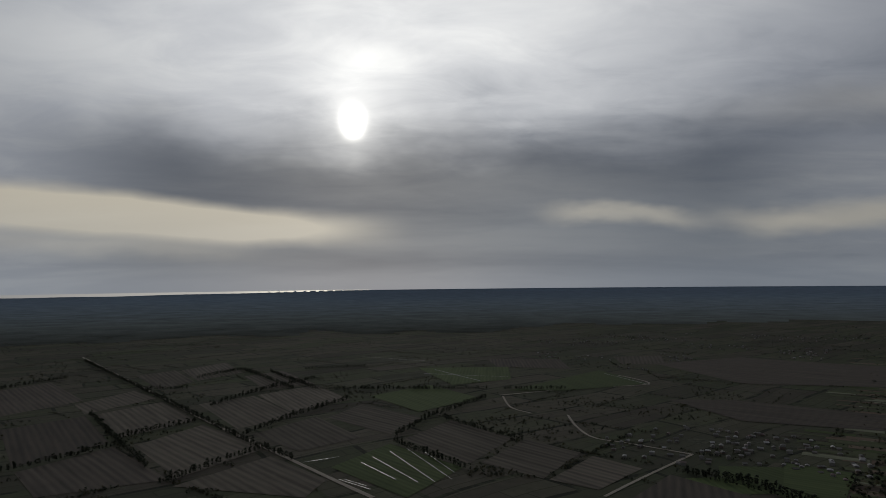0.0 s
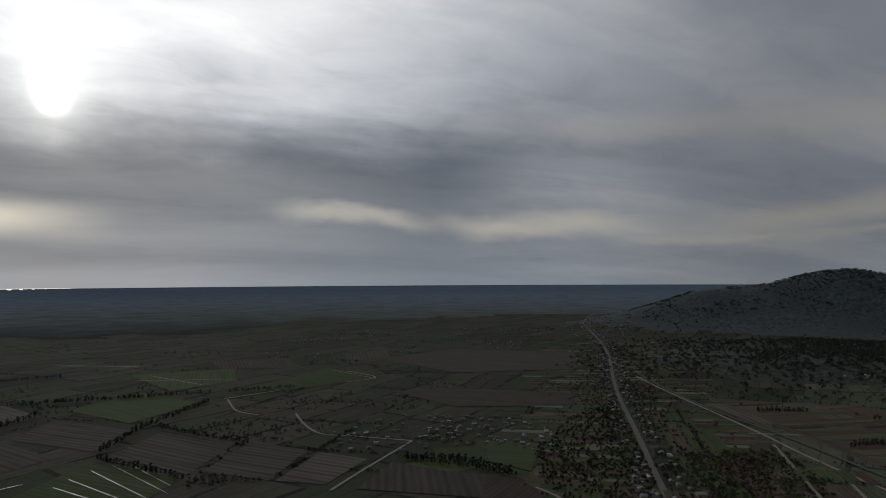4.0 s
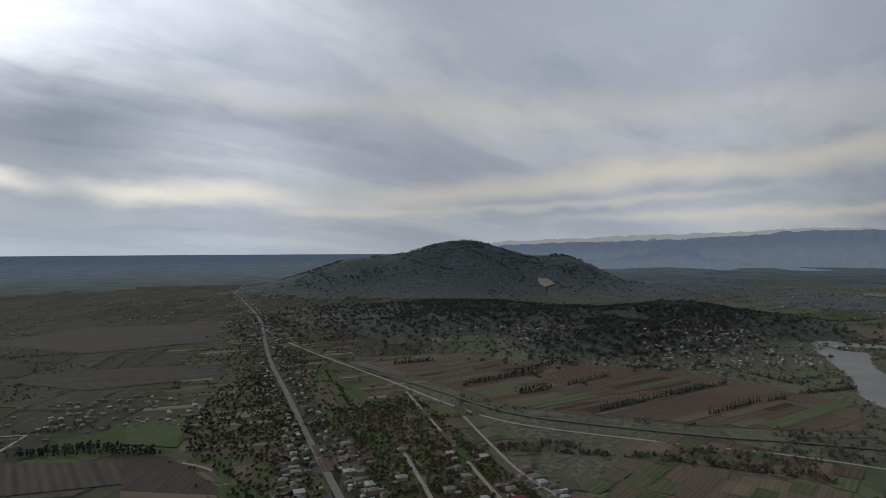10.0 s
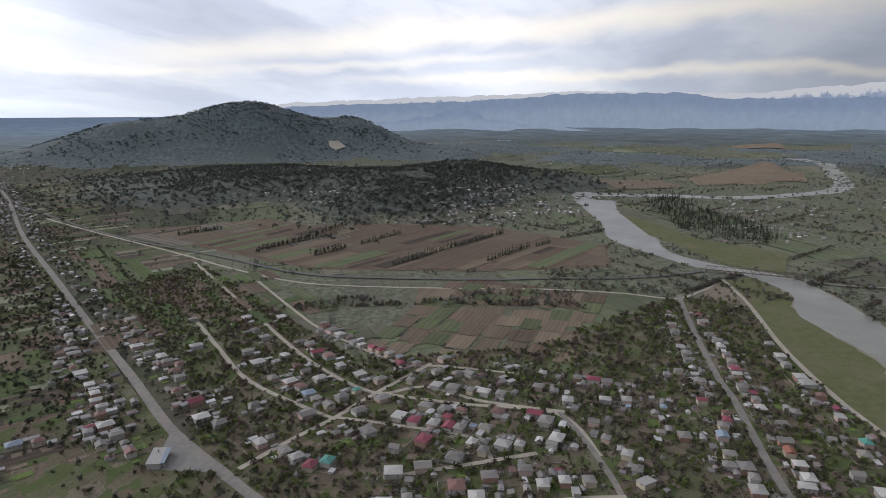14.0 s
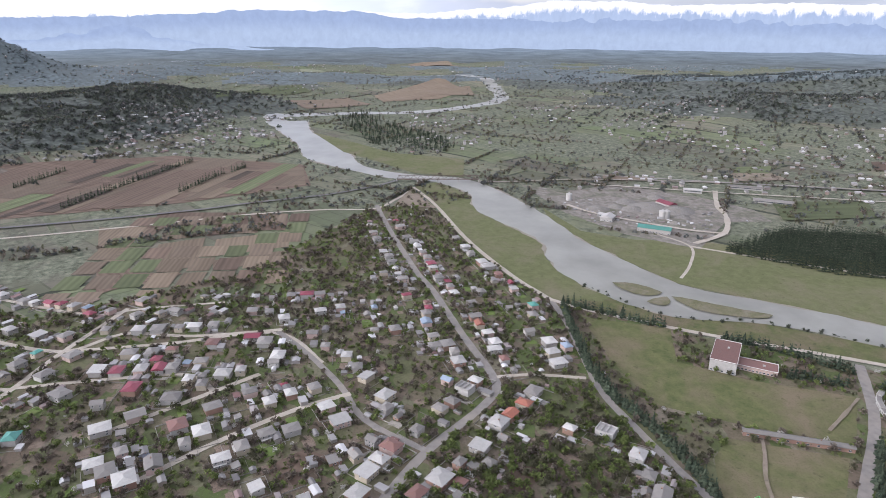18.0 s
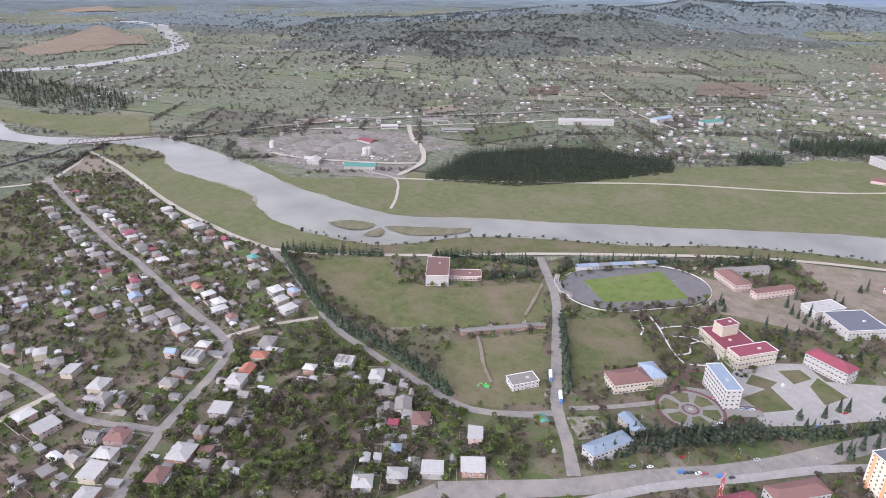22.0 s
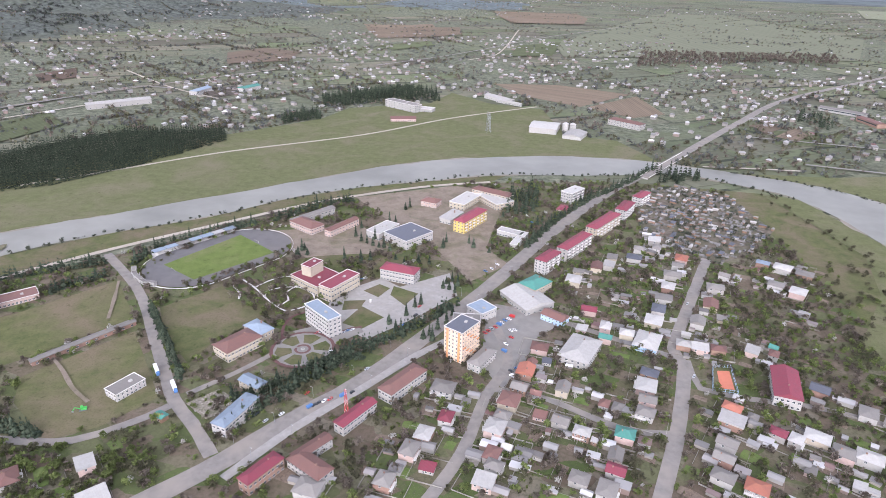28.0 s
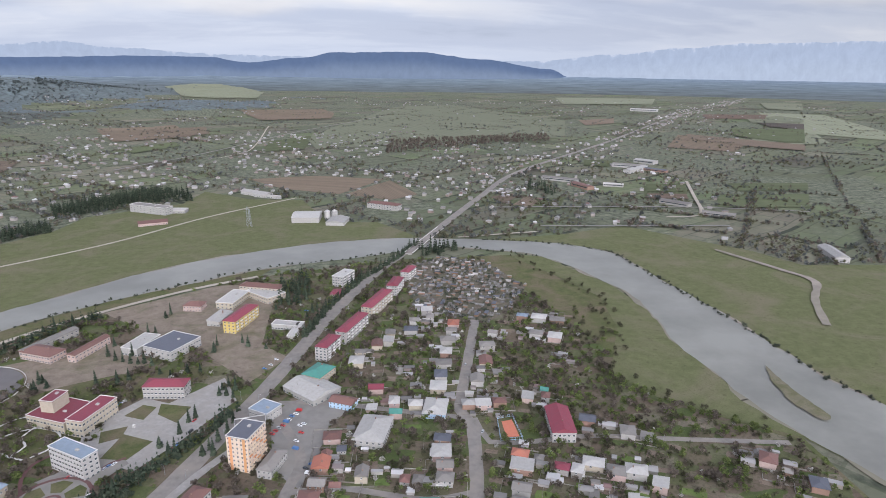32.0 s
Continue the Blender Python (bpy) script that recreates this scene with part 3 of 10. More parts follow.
BANK_TOWN = [(2245, 203), (1826, 86), (1597, 53), (1452, -33), (1335, -132), (1283, -219), (1170, -265), (1046, -257), (864, -310), (790, -292), (696, -305), (652, -326), (586, -369), (551, -460), (495, -530), (410, -611), (359, -682), (281, -754), (174, -825), (100, -866), (-17, -896), (-122, -935), (-183, -925), (-284, -869), (-335, -738), (-346, -648), (-333, -557), (-336, -462), (-344, -398), (-367, -331), (-400, -200), (-440, 0)]
BANK_FAR = [(2276, 64), (2018, 43), (1702, -43), (1469, -84), (1361, -184), (1303, -284), (1174, -335), (995, -365), (860, -373), (777, -394), (673, -427), (601, -501), (525, -583), (436, -680), (330, -796), (267, -862), (194, -915), (70, -969), (-58, -993), (-117, -989), (-211, -971), (-322, -935), (-392, -877), (-403, -801), (-418, -676), (-429, -559), (-432, -471), (-447, -419), (-480, -200), (-520, 0)]
RIVER_UP = [(2230, 150), (2354, 180), (2411, 66), (2456, -133), (2453, -341), (2565, -563), (2802, -770), (3357, -890), (3871, -886), (4154, -694)]


def build_river():
    a, b = resample(BANK_TOWN, 15), resample(BANK_FAR, 15)
    n = 420
    pick = lambda line, k: line[round(k * (len(line) - 1) / (n - 1))]

    def bed(name, wider, ragged, up, mat, label):
        """A ribbon between the banks with worn, uneven edges."""
        verts, faces = [], []
        for k in range(n):
            p, q = Vector(pick(a, k)), Vector(pick(b, k))
            across = (q - p).normalized()
            p = p - across * (wider + ragged * noise.fractal((p.x / 45, p.y / 45, up * 9), 0.8, 2.1, 3))
            q = q + across * (wider + ragged * noise.fractal((q.x / 45, q.y / 45, up * 9), 0.8, 2.1, 3))
            for t in (0, 0.33, 0.67, 1):
                verts.append(lie(p.x + (q.x - p.x) * t, p.y + (q.y - p.y) * t, up))
        for k in range(n - 1):
            for j in range(3):
                faces.append((4 * k + j, 4 * k + j + 1, 4 * k + j + 5, 4 * k + j + 4))
        tagged(mesh_object(name, verts, faces, mat), label, name, kind="structure")

    bed("river_bed", 2.5, 9.0, 0.70, MATS["shingle_bank"], "pale shingle and mud along the water's edge")
    bed("river", 0.0, 7.0, 0.78, MATS["water"], "wide silty grey river")
    strip("river", RIVER_UP, 70, MATS["water"], 0.6, "silty grey upper reach of the river", "river", ragged=0.5)


build_river()
ROADS = [
    ("highway", HIGHWAY, 11, "asphalt", "long straight grey asphalt highway"),
    ("boulevard", BOULEVARD, 15, "asphalt", "wide grey asphalt town boulevard"),
    ("road", [(1439, 1675), (1298, 1315), (1165, 980), (1085, 800), (1022, 620), (1018, 498), (1056, 293), (1092, 140), (1102, 11), (1093, -75), (1150, -120), (1217, -158)], 7, "dirt_road", "pale unpaved road along the railway"),
    ("street", [(1103, 889), (834, 570), (677, 381), (615, 267), (646, 218), (628, 145), (628, 50)], 6, "dirt_road", "pale village street"),
    ("street", [(615, 267), (615, 168), (621, 63), (548, 15)], 6, "dirt_road", "pale village street"),
    ("street", [(1115, -83), (957, -92), (769, -108), (712, -118), (581, -130), (484, -140), (451, -120), (397, -62), (347, -23)], 8, "asphalt", "worn grey village street"),
    ("street", [(655, -251), (590, -247), (458, -228), (400, -232), (329, -242), (289, -252), (259, -283), (251, -297)], 7, "asphalt", "worn grey street along the tree row"),
    ("street", [(624, 60), (566, 27), (505, -1), (447, -20), (400, -62)], 6, "asphalt", "worn grey village street"),
    ("street", [(494, -143), (493, -175), (478, -223)], 5, "dirt_road", "pale village lane"),
    ("road", [(1246, -167), (1105, -188), (895, -202), (740, -227), (655, -251)], 7, "dirt_road", "pale unpaved river road"),
    ("road", [(655, -251), (617, -286), (546, -373), (467, -490), (399, -580), (309, -690), (206, -777), (120, -825)], 7, "dirt_road", "pale unpaved river road"),
    ("street", [(456, -489), (375, -430), (302, -355), (253, -304), (226, -285), (198, -262)], 9, "asphalt", "grey town street"),
    ("street", [(90, -180), (53, -289), (45, -364), (36, -410), (60, -470)], 8, "asphalt", "worn grey market street"),
    ("street", [(-40, -180), (-69, -297), (-84, -362), (-95, -437), (-89, -459), (-110, -540), (-138, -645)], 10, "asphalt", "grey street between houses"),
    ("street", [(-98, -446), (-104, -411), (-127, -407), (-182, -409), (-221, -401), (-330, -380)], 6, "asphalt", "grey street between houses"),
    ("street", [(-96, -445), (-49, -461), (17, -484), (60, -490)], 7, "asphalt", "grey street between houses"),
    ("street", [(46, -371), (6, -371), (-48, -352), (-84, -356)], 6, "asphalt", "grey street between houses"),
    ("road", [(806, -520), (719, -618), (636, -722), (537, -849), (374, -1008), (253, -1179), (107, -1333)], 6, "dirt_road", "pale track across the meadow"),
    ("road", [(691, -439), (735, -478), (806, -520), (870, -500)], 4, "dirt_road", "pale track across the meadow"),
    ("road", [(544, 869), (550, 810), (530, 743), (449, 648), (388, 585), (349, 542)], 5, "dirt_road", "pale farm track along a ditch"),
    ("street", [(790, 648), (688, 528), (605, 425), (556, 314), (545, 281)], 6, "dirt_road", "pale village street"),
    ("street", [(436, 322), (494, 304), (549, 283), (603, 269), (713, 232)], 6, "dirt_road", "pale village cross street"),
    ("street", [(1020, 688), (815, 457), (757, 371), (701, 265), (709, 216), (712, 126)], 5, "dirt_road", "pale village lane"),
    ("street", [(549, 283), (551, 209), (548, 138), (513, 108)], 5, "dirt_road", "pale village street"),
    ("street", [(459, 193), (502, 125), (537, 71)], 6, "dirt_road", "pale village street"),
    ("street", [(400, 143), (437, 95), (472, 36), (489, -10)], 6, "dirt_road", "pale village street"),
    ("road", [(165, 1885), (374, 1973), (487, 2008), (661, 2065), (636, 2216), (580, 2303)], 7, "dirt_road", "pale field road"),
    ("road", [(172, 1866), (178, 1697), (220, 1621)], 6, "dirt_road", "pale field road"),
    ("road", [(308, 1596), (303, 1471), (317, 1363), (374, 1313), (472, 1223)], 6, "dirt_road", "pale hamlet road"),
    ("road", [(246, 990), (323, 1072), (472, 1223)], 6, "dirt_road", "pale hamlet road"),
    ("road", [(-1726, 3041), (-1001, 2113), (-623, 1621), (-346, 1284), (-175, 1073), (-110, 996)], 9, "dirt_road", "long straight pale farm road"),
    ("street", [(247, -311), (227, -343), (209, -379)], 5, "asphalt", "narrow grey town lane"),
    ("road", [(181, -247), (160, -298), (132, -348), (105, -399), (84, -429)], 7, "paving", "pale pavement beside the boulevard"),
    ("road", [(-807, -1410), (-667, -1100), (-590, -1085)], 6, "dirt_road", "pale farm road"),
]
for name, line, width, mat, label in ROADS:
    strip(name, line, width, MATS[mat], 0.85, label, "road", ragged=0.12)


def ridge(name, crest, dist, foot, mat, label, seed, rough=0.12, jag=0.0):
    """A far mountain wall: azimuth and elevation of its crest, with spurs and gullies on its face."""
    verts, faces, uvs = [], [], []
    azs = [crest[0][0] + k * 0.1 for k in range(int((crest[-1][0] - crest[0][0]) / 0.1) + 1)]
    rows = 12
    for a in azs:
        i = max(j for j in range(len(crest)) if crest[j][0] <= a + 1e-6)
        j = min(i + 1, len(crest) - 1)
        t = (a - crest[i][0]) / (crest[j][0] - crest[i][0]) if j > i else 0
        t = t * t * (3 - 2 * t)
        e = crest[i][1] + (crest[j][1] - crest[i][1]) * t
        e += rough * noise.fractal((a * 0.9, seed, 0), 0.8, 2.2, 5)
        e += jag * (0.5 - abs(noise.fractal((a * 1.2, seed, 4), 0.9, 2.2, 3)))
        x, y = math.sin(radians(a)), math.cos(radians(a))
        lvl = eye_level(x, y)
        for q in range(rows):
            u = q / (rows - 1)
            spur = 26 * u * (1 - u) * noise.fractal((a * 0.8 + u * 0.5, seed, u * 1.5), 0.8, 2.2, 4)
            dd = dist - 200 * (1 - u) + spur
            ee = foot + (e - foot) * u
            verts.append((x * dd, y * dd, lvl + dd * math.tan(radians(ee))))
            uvs.append((a, u))
        verts.append((x * (dist + 60), y * (dist + 60), lvl - 200))
        uvs.append((a, 1.0))
    rows += 1
    for k in range(len(azs) - 1):
        for q in range(rows - 1):
            faces.append((k * rows + q, (k + 1) * rows + q, (k + 1) * rows + q + 1, k * rows + q + 1))
    ob = mesh_object(name, verts, faces, mat, smooth=True)
    layer_uv = ob.data.uv_layers.new(name="slope")
    for lp in ob.data.loops:
        layer_uv.data[lp.index].uv = uvs[lp.vertex_index]
    return tagged(ob, label, "mountain", kind="structure")


def hazy_slopes(name, low, high, snow=None, line=0.8):
    """Distant slopes that glow, with the blue haze painted in, and ragged snow towards the crest."""
    m = bpy.data.materials.new(name)
    m.use_nodes = True
    n = Net(m.node_tree)
    out = n.node("OutputMaterial")
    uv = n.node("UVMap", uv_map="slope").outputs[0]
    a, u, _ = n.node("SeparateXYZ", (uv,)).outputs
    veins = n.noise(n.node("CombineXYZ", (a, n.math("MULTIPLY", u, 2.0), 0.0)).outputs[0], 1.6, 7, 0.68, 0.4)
    # haze put into the colour: hazier foot, darker blue upper slope
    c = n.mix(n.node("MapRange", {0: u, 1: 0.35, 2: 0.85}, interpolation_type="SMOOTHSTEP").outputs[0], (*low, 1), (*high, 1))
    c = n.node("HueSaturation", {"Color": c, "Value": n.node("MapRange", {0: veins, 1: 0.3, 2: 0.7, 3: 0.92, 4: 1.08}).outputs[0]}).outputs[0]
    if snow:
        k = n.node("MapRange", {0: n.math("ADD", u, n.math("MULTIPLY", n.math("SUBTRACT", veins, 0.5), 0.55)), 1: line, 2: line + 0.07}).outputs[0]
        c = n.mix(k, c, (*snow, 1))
    # emitted, so the slopes glow and take no light from the scene
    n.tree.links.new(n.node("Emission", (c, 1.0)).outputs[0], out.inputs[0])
    MATS[name] = m


hazy_slopes("snow_range", (0.29, 0.35, 0.43), (0.27, 0.33, 0.43), (0.57, 0.58, 0.60), 0.80)
hazy_slopes("far_range", (0.265, 0.325, 0.41), (0.215, 0.272, 0.375), (0.44, 0.48, 0.54), 1.06)
hazy_slopes("pale_range", (0.31, 0.355, 0.41), (0.285, 0.33, 0.395), (0.40, 0.43, 0.47), 0.98)
hazy_slopes("mid_range", (0.15, 0.19, 0.25), (0.085, 0.120, 0.190))
ridge("backdrop", [(58, 0.4), (60, 0.68), (66, 0.9), (72, 1.15), (78, 1.3), (85, 1.6), (92, 1.45), (98, 1.3), (105, 1.8), (110, 2.35), (115, 2.3), (119, 2.0), (127, 2.1), (134, 1.9), (142, 1.6), (150, 0.8), (158, -1.2)], 4830, -2.0, MATS["snow_range"], "snowy far mountain range in painted haze", 3, 0.11, 0.05)
ridge("backdrop", [(58, 0.3), (66, 0.55), (74, 0.75), (80, 1.05), (84, 1.4), (93, 1.4), (97, 0.9), (104, 0.9), (112, 1.1), (120, 1.0), (140, 0.7), (152, 0.1), (160, -1.2)], 4780, -1.6, MATS["far_range"], "far mountain range in painted blue haze", 8, 0.10, 0.03)
ridge("backdrop", [(64, -1.2), (68, -0.6), (72, -0.3), (74.6, 0.2), (77.5, -0.4), (82, -0.9), (86, -1.2)], 4700, -1.8, MATS["far_range"], "lone cone on the far plain in painted blue haze", 12, 0.06)
ridge("backdrop", [(148, 0.5), (154.6, 0.9), (158.5, 1.17), (162, 0.8), (170, 0.4), (178, 0.3), (196, 0.1), (203, 0.7), (208, 1.2), (213, 1.55), (222, 1.65), (232, 1.5), (245, 0.3)], 4830, -2.0, MATS["pale_range"], "far mountain range paled by painted haze", 5, 0.08, 0.03)
ridge("backdrop", [(146, -0.3), (155, 0.0), (164.2, 0.23), (168.8, 0.19), (171.9, -0.2), (176, 0.2), (179.4, 0.7), (186.1, 0.8), (191.5, 0.26), (197.4, -0.5), (199, -0.9)], 4740, -2.0, MATS["mid_range"], "wooded mountain ridge in painted blue haze", 2, 0.05)
area("ground", [on_slope(a, e) for a, e in ((62.96, -2.74), (63.82, -2.75), (64.47, -3.26), (63.55, -3.55), (63.05, -3.24))], MATS["dirt_road"], 9, "pale quarry scar on the wooded hill", "quarry", step=60)


# ---- land cover ----
def furrowed(name, dark, light, pitch, wet=0.0):
    """Ploughed or planted rows running along the field."""
    m = bpy.data.materials.new(name)
    m.use_nodes = True
    n = Net(m.node_tree)
    out = n.node("OutputMaterial")
    uv = n.node("UVMap", uv_map="rows").outputs[0]
    bent = n.node("VectorMath", (uv, n.node("VectorMath", {0: n.node("TexNoise", {"Vector": uv, "Scale": 0.03}).outputs["Color"], "Scale": 3.0}, operation="SCALE").outputs[0]), operation="ADD").outputs[0]
    x, y, z = n.node("SeparateXYZ", (bent,)).outputs
    rows = n.math("ADD", n.math("MULTIPLY", n.math("SINE", n.math("MULTIPLY", y, 6.28 / pitch)), 0.5), 0.5)
    strips = n.noise(n.node("CombineXYZ", (n.math("MULTIPLY", x, 0.004), n.math("MULTIPLY", y, 0.06), 0.0)).outputs[0], 1.0, 4, 0.65)
    patch = n.noise(uv, 0.02, 5, 0.6)
    k = n.math("ADD", n.math("MULTIPLY", rows, 0.35), n.math("ADD", n.math("MULTIPLY", n.node("MapRange", {0: strips, 1: 0.35, 2: 0.65}).outputs[0], 0.45), n.math("MULTIPLY", patch, 0.3)), True)
    c = n.mix(k, (*dark, 1), (*light, 1))
    rnd = n.node("ObjectInfo").outputs["Random"]
    hsv = n.node("HueSaturation", {"Color": c, "Value": n.node("MapRange", {0: rnd, 1: 0, 2: 1, 3: 0.8, 4: 1.2}).outputs[0]})
    b = n.node("BsdfPrincipled", {"Base Color": hsv.outputs[0], "Roughness": 0.95 - wet, "Specular IOR Level": 0.15})
    n.tree.links.new(n.node("Bump", {"Strength": 0.3, "Distance": 0.4, "Height": k}).outputs[0], b.inputs["Normal"])
    n.tree.links.new(b.outputs[0], out.inputs[0])
    MATS[name] = m


furrowed("wet_plough", (0.045, 0.040, 0.036), (0.125, 0.105, 0.085), 14)
furrowed("pale_plough", (0.050, 0.044, 0.036), (0.170, 0.148, 0.118), 16)
furrowed("winter_green", (0.056, 0.078, 0.032), (0.108, 0.140, 0.056), 12)
furrowed("tan_soil", (0.112, 0.086, 0.060), (0.198, 0.154, 0.110), 6)
furrowed("red_soil", (0.076, 0.054, 0.040), (0.165, 0.120, 0.090), 9)
furrowed("dark_soil", (0.040, 0.034, 0.028), (0.100, 0.076, 0.058), 9)
furrowed("pasture", (0.150, 0.160, 0.105), (0.200, 0.206, 0.140), 30)
furrowed("strip_soil", (0.105, 0.080, 0.058), (0.180, 0.140, 0.102), 7)
furrowed("garden_rows", (0.062, 0.076, 0.038), (0.125, 0.138, 0.072), 9)


def field(points, mat, up, label, along=0):
    ob = area("field", points, MATS[mat], up, label, "field", step=60)
    (ax, ay), (bx, by) = points[along], points[along + 1]
    l = math.hypot(bx - ax, by - ay)
    ux, uy = (bx - ax) / l, (by - ay) / l
    me = ob.data
    uv = me.uv_layers.new(name="rows")
    for lp in me.loops:
        co = me.vertices[lp.vertex_index].co
        d = math.hypot(co.x, co.y)
        # undo the drawing in of the far plan
        k = 1.0 if d <= NEAR else (NEAR - (RIM - NEAR) * math.log(max(1e-6, 1 - (d - NEAR) / (RIM - NEAR)))) / d
        uv.data[lp.index].uv = (co.x * k * ux + co.y * k * uy, -co.x * k * uy + co.y * k * ux)
    return ob


WET, PALE, GREEN = "dark wet ploughed field with furrows", "pale brown ploughed field with furrows", "green winter crop field"
field([(-642, 1331), (-574, 1528), (-363, 1297), (-459, 1104)], "pale_plough", 0.5, PALE, 1)
field([(-686, 1790), (-569, 1918), (-369, 1622), (-476, 1477)], "pale_plough", 0.5, PALE, 1)
field([(-563, 1928), (-421, 2111), (-269, 1836), (-398, 1666)], "pale_plough", 0.5, PALE, 1)
field([(-1031, 2513), (-942, 2758), (-765, 2430), (-858, 2225)], "pale_plough", 0.9, PALE, 1)
field([(-727, 2324), (-623, 2467), (-430, 2135), (-566, 2030)], "pale_plough", 0.9, PALE, 1)
field([(-427, 1420), (-320, 1606), (-178, 1384), (-287, 1273)], "pale_plough", 0.5, PALE, 1)
field([(-289, 1591), (-227, 1766), (-53, 1580), (-119, 1407)], "pale_plough", 0.5, PALE, 1)
field([(-85, 1365), (19, 1551), (147, 1365), (45, 1174)], "pale_plough", 0.5, PALE, 1)
field([(-1032, 1490), (-921, 1642), (-708, 1357), (-796, 1182)], "wet_plough", 0.5, WET, 1)
field([(-767, 1147), (-682, 1323), (-470, 1098), (-644, 1012)], "wet_plough", 0.5, WET, 1)
field([(-1432, 2061), (-1375, 2234), (-1049, 1862), (-1141, 1646)], "wet_plough", 0.5, WET, 1)
field([(-902, 1656), (-805, 1831), (-608, 1574), (-707, 1406)], "pale_plough", 0.6, PALE, 1)
field([(-1040, 1801), (-981, 2034), (-846, 1887), (-934, 1664)], "pale_plough", 0.6, PALE, 1)
field([(-1139, 2367), (-1059, 2515), (-862, 2213), (-913, 2051)], "pale_plough", 0.6, PALE, 1)
field([(-448, 1061), (-334, 1242), (-199, 1089), (-216, 999)], "pale_plough", 0.6, PALE, 1)
field([(68, 1181), (172, 1354), (264, 1243), (167, 1083)], "pale_plough", 0.6, PALE, 1)
field([(175, 1077), (282, 1219), (350, 1135), (245, 1022)], "pale_plough", 0.6, PALE, 1)
field([(749, 2821), (970, 2845), (892, 2552), (715, 2566)], "pale_plough", 0.6, PALE, 1)
field([(-205, 1162), (-112, 1328), (34, 1153), (-58, 994)], "winter_green", 0.6, GREEN, 1)
field([(-101, 2509), (255, 2515), (231, 2191), (26, 2082)], "winter_green", 1, GREEN, 1)
field([(198, 1962), (581, 2393), (661, 2065), (370, 1952)], "winter_green", 1, GREEN, 1)
field([(-218, 1888), (-47, 2087), (101, 1843), (-64, 1649)], "winter_green", 1, GREEN, 1)
field([(399, 1075), (611, 1100), (618, 989), (388, 999)], "winter_green", 0.6, GREEN, 1)
field([(488, 1145), (601, 1132), (649, 1037), (563, 921), (456, 1068)], "winter_green", 0.6, GREEN, 1)
field([(189, 2785), (500, 2758), (483, 2432), (211, 2519)], "wet_plough", 0.8, WET, 1)
field([(385, 1097), (534, 890), (507, 812), (285, 980)], "wet_plough", 0.8, WET, 1)
field([(624, 1787), (790, 1774), (1093, 1534), (982, 1379), (701, 1504)], "wet_plough", 0.8, WET, 1)
field([(849, 2569), (1279, 2751), (1680, 2359), (1375, 1931), (954, 2050)], "wet_plough", 0.8, WET, 1)
field([(1299, 1254), (1532, 1127), (1452, 934), (1221, 1029)], "pale_plough", 0.8, PALE, 1)
field([(1319, 835), (1549, 732), (1452, 628), (1242, 699)], "pale_plough", 0.8, PALE, 1)
field([(501, 805), (524, 743), (451, 664), (417, 678)], "pale_plough", 0.8, PALE, 1)
field([(514, 824), (546, 804), (532, 748), (514, 781)], "pale_plough", 0.8, PALE, 1)
field([(1358, 1313), (1598, 1041), (1516, 843), (1675, 373), (1514, 59), (1297, 37), (1194, 263), (1148, 460), (1116, 622), (1216, 921)], "red_soil", 0.3, "brown ploughed field", 3)
field([(1191, 452), (1399, 390), (1637, 304), (1604, 212), (1262, 279)], "strip_soil", 0.6, "pale brown ploughed strip", 1)
field([(1276, 710), (1452, 612), (1498, 522), (1267, 590)], "strip_soil", 0.6, "pale brown ploughed strip", 1)
field([(1239, 273), (1468, 193), (1483, 57), (1303, 48)], "strip_soil", 0.6, "pale brown ploughed strip", 1)
field([(1371, 895), (1526, 813), (1518, 706), (1324, 768)], "strip_soil", 0.6, "pale brown ploughed strip", 1)
field([(949, 252), (972, 190), (838, 181), (839, 247)], "tan_soil", 0.3, "tan garden plot", 1)
field([(960, 172), (981, 65), (906, 63), (880, 169)], "tan_soil", 0.3, "tan garden plot", 1)
field([(864, 164), (890, 65), (844, 72), (824, 156)], "tan_soil", 0.3, "tan garden plot", 1)
field([(1049, 258), (1060, 206), (982, 196), (964, 255)], "tan_soil", 0.3, "tan garden plot", 1)
field([(894, 320), (942, 298), (937, 269), (872, 285)], "tan_soil", 0.3, "tan garden plot", 1)
field([(1069, 203), (1084, 139), (999, 131), (978, 189)], "red_soil", 0.3, "reddish brown garden plot", 1)
field([(1042, 310), (1059, 263), (984, 273), (959, 314)], "red_soil", 0.3, "reddish brown garden plot", 1)
field([(798, 277), (831, 254), (819, 194), (786, 217)], "red_soil", 0.3, "reddish brown garden plot", 1)
field([(238, -1567), (78, -1599), (-87, -1535), (20, -1361), (146, -1437)], "tan_soil", 0.6, "tan ploughed field", 1)
field([(8, -1359), (-100, -1518), (-149, -1343), (-85, -1291)], "tan_soil", 0.6, "tan ploughed field", 1)
field([(-301, -4080), (-686, -4234), (-1062, -3056), (-822, -2350), (-479, -2286), (101, -2101), (156, -2421)], "pasture", 2, "wide dull green pasture", 1)
field([(-1642, -2497), (-2027, -2589), (-1749, -2105), (-1441, -2049)], "pasture", 2, "wide dull green pasture", 1)
field([(-2422, -3547), (-2697, -3329), (-2294, -2454), (-2035, -2169), (-1866, -2482)], "pasture", 2, "wide dull green pasture", 1)
field([(-1317, -2413), (-1504, -2209), (-1253, -1920), (-1081, -2047)], "tan_soil", 2, "tan ploughed field", 1)
field([(972, -2671), (729, -2880), (564, -2451), (815, -2383)], "tan_soil", 2, "tan ploughed field", 1)
field([(-331, -1265), (-458, -1280), (-412, -1176), (-316, -1162)], "garden_rows", 0.6, "green garden plots", 1)
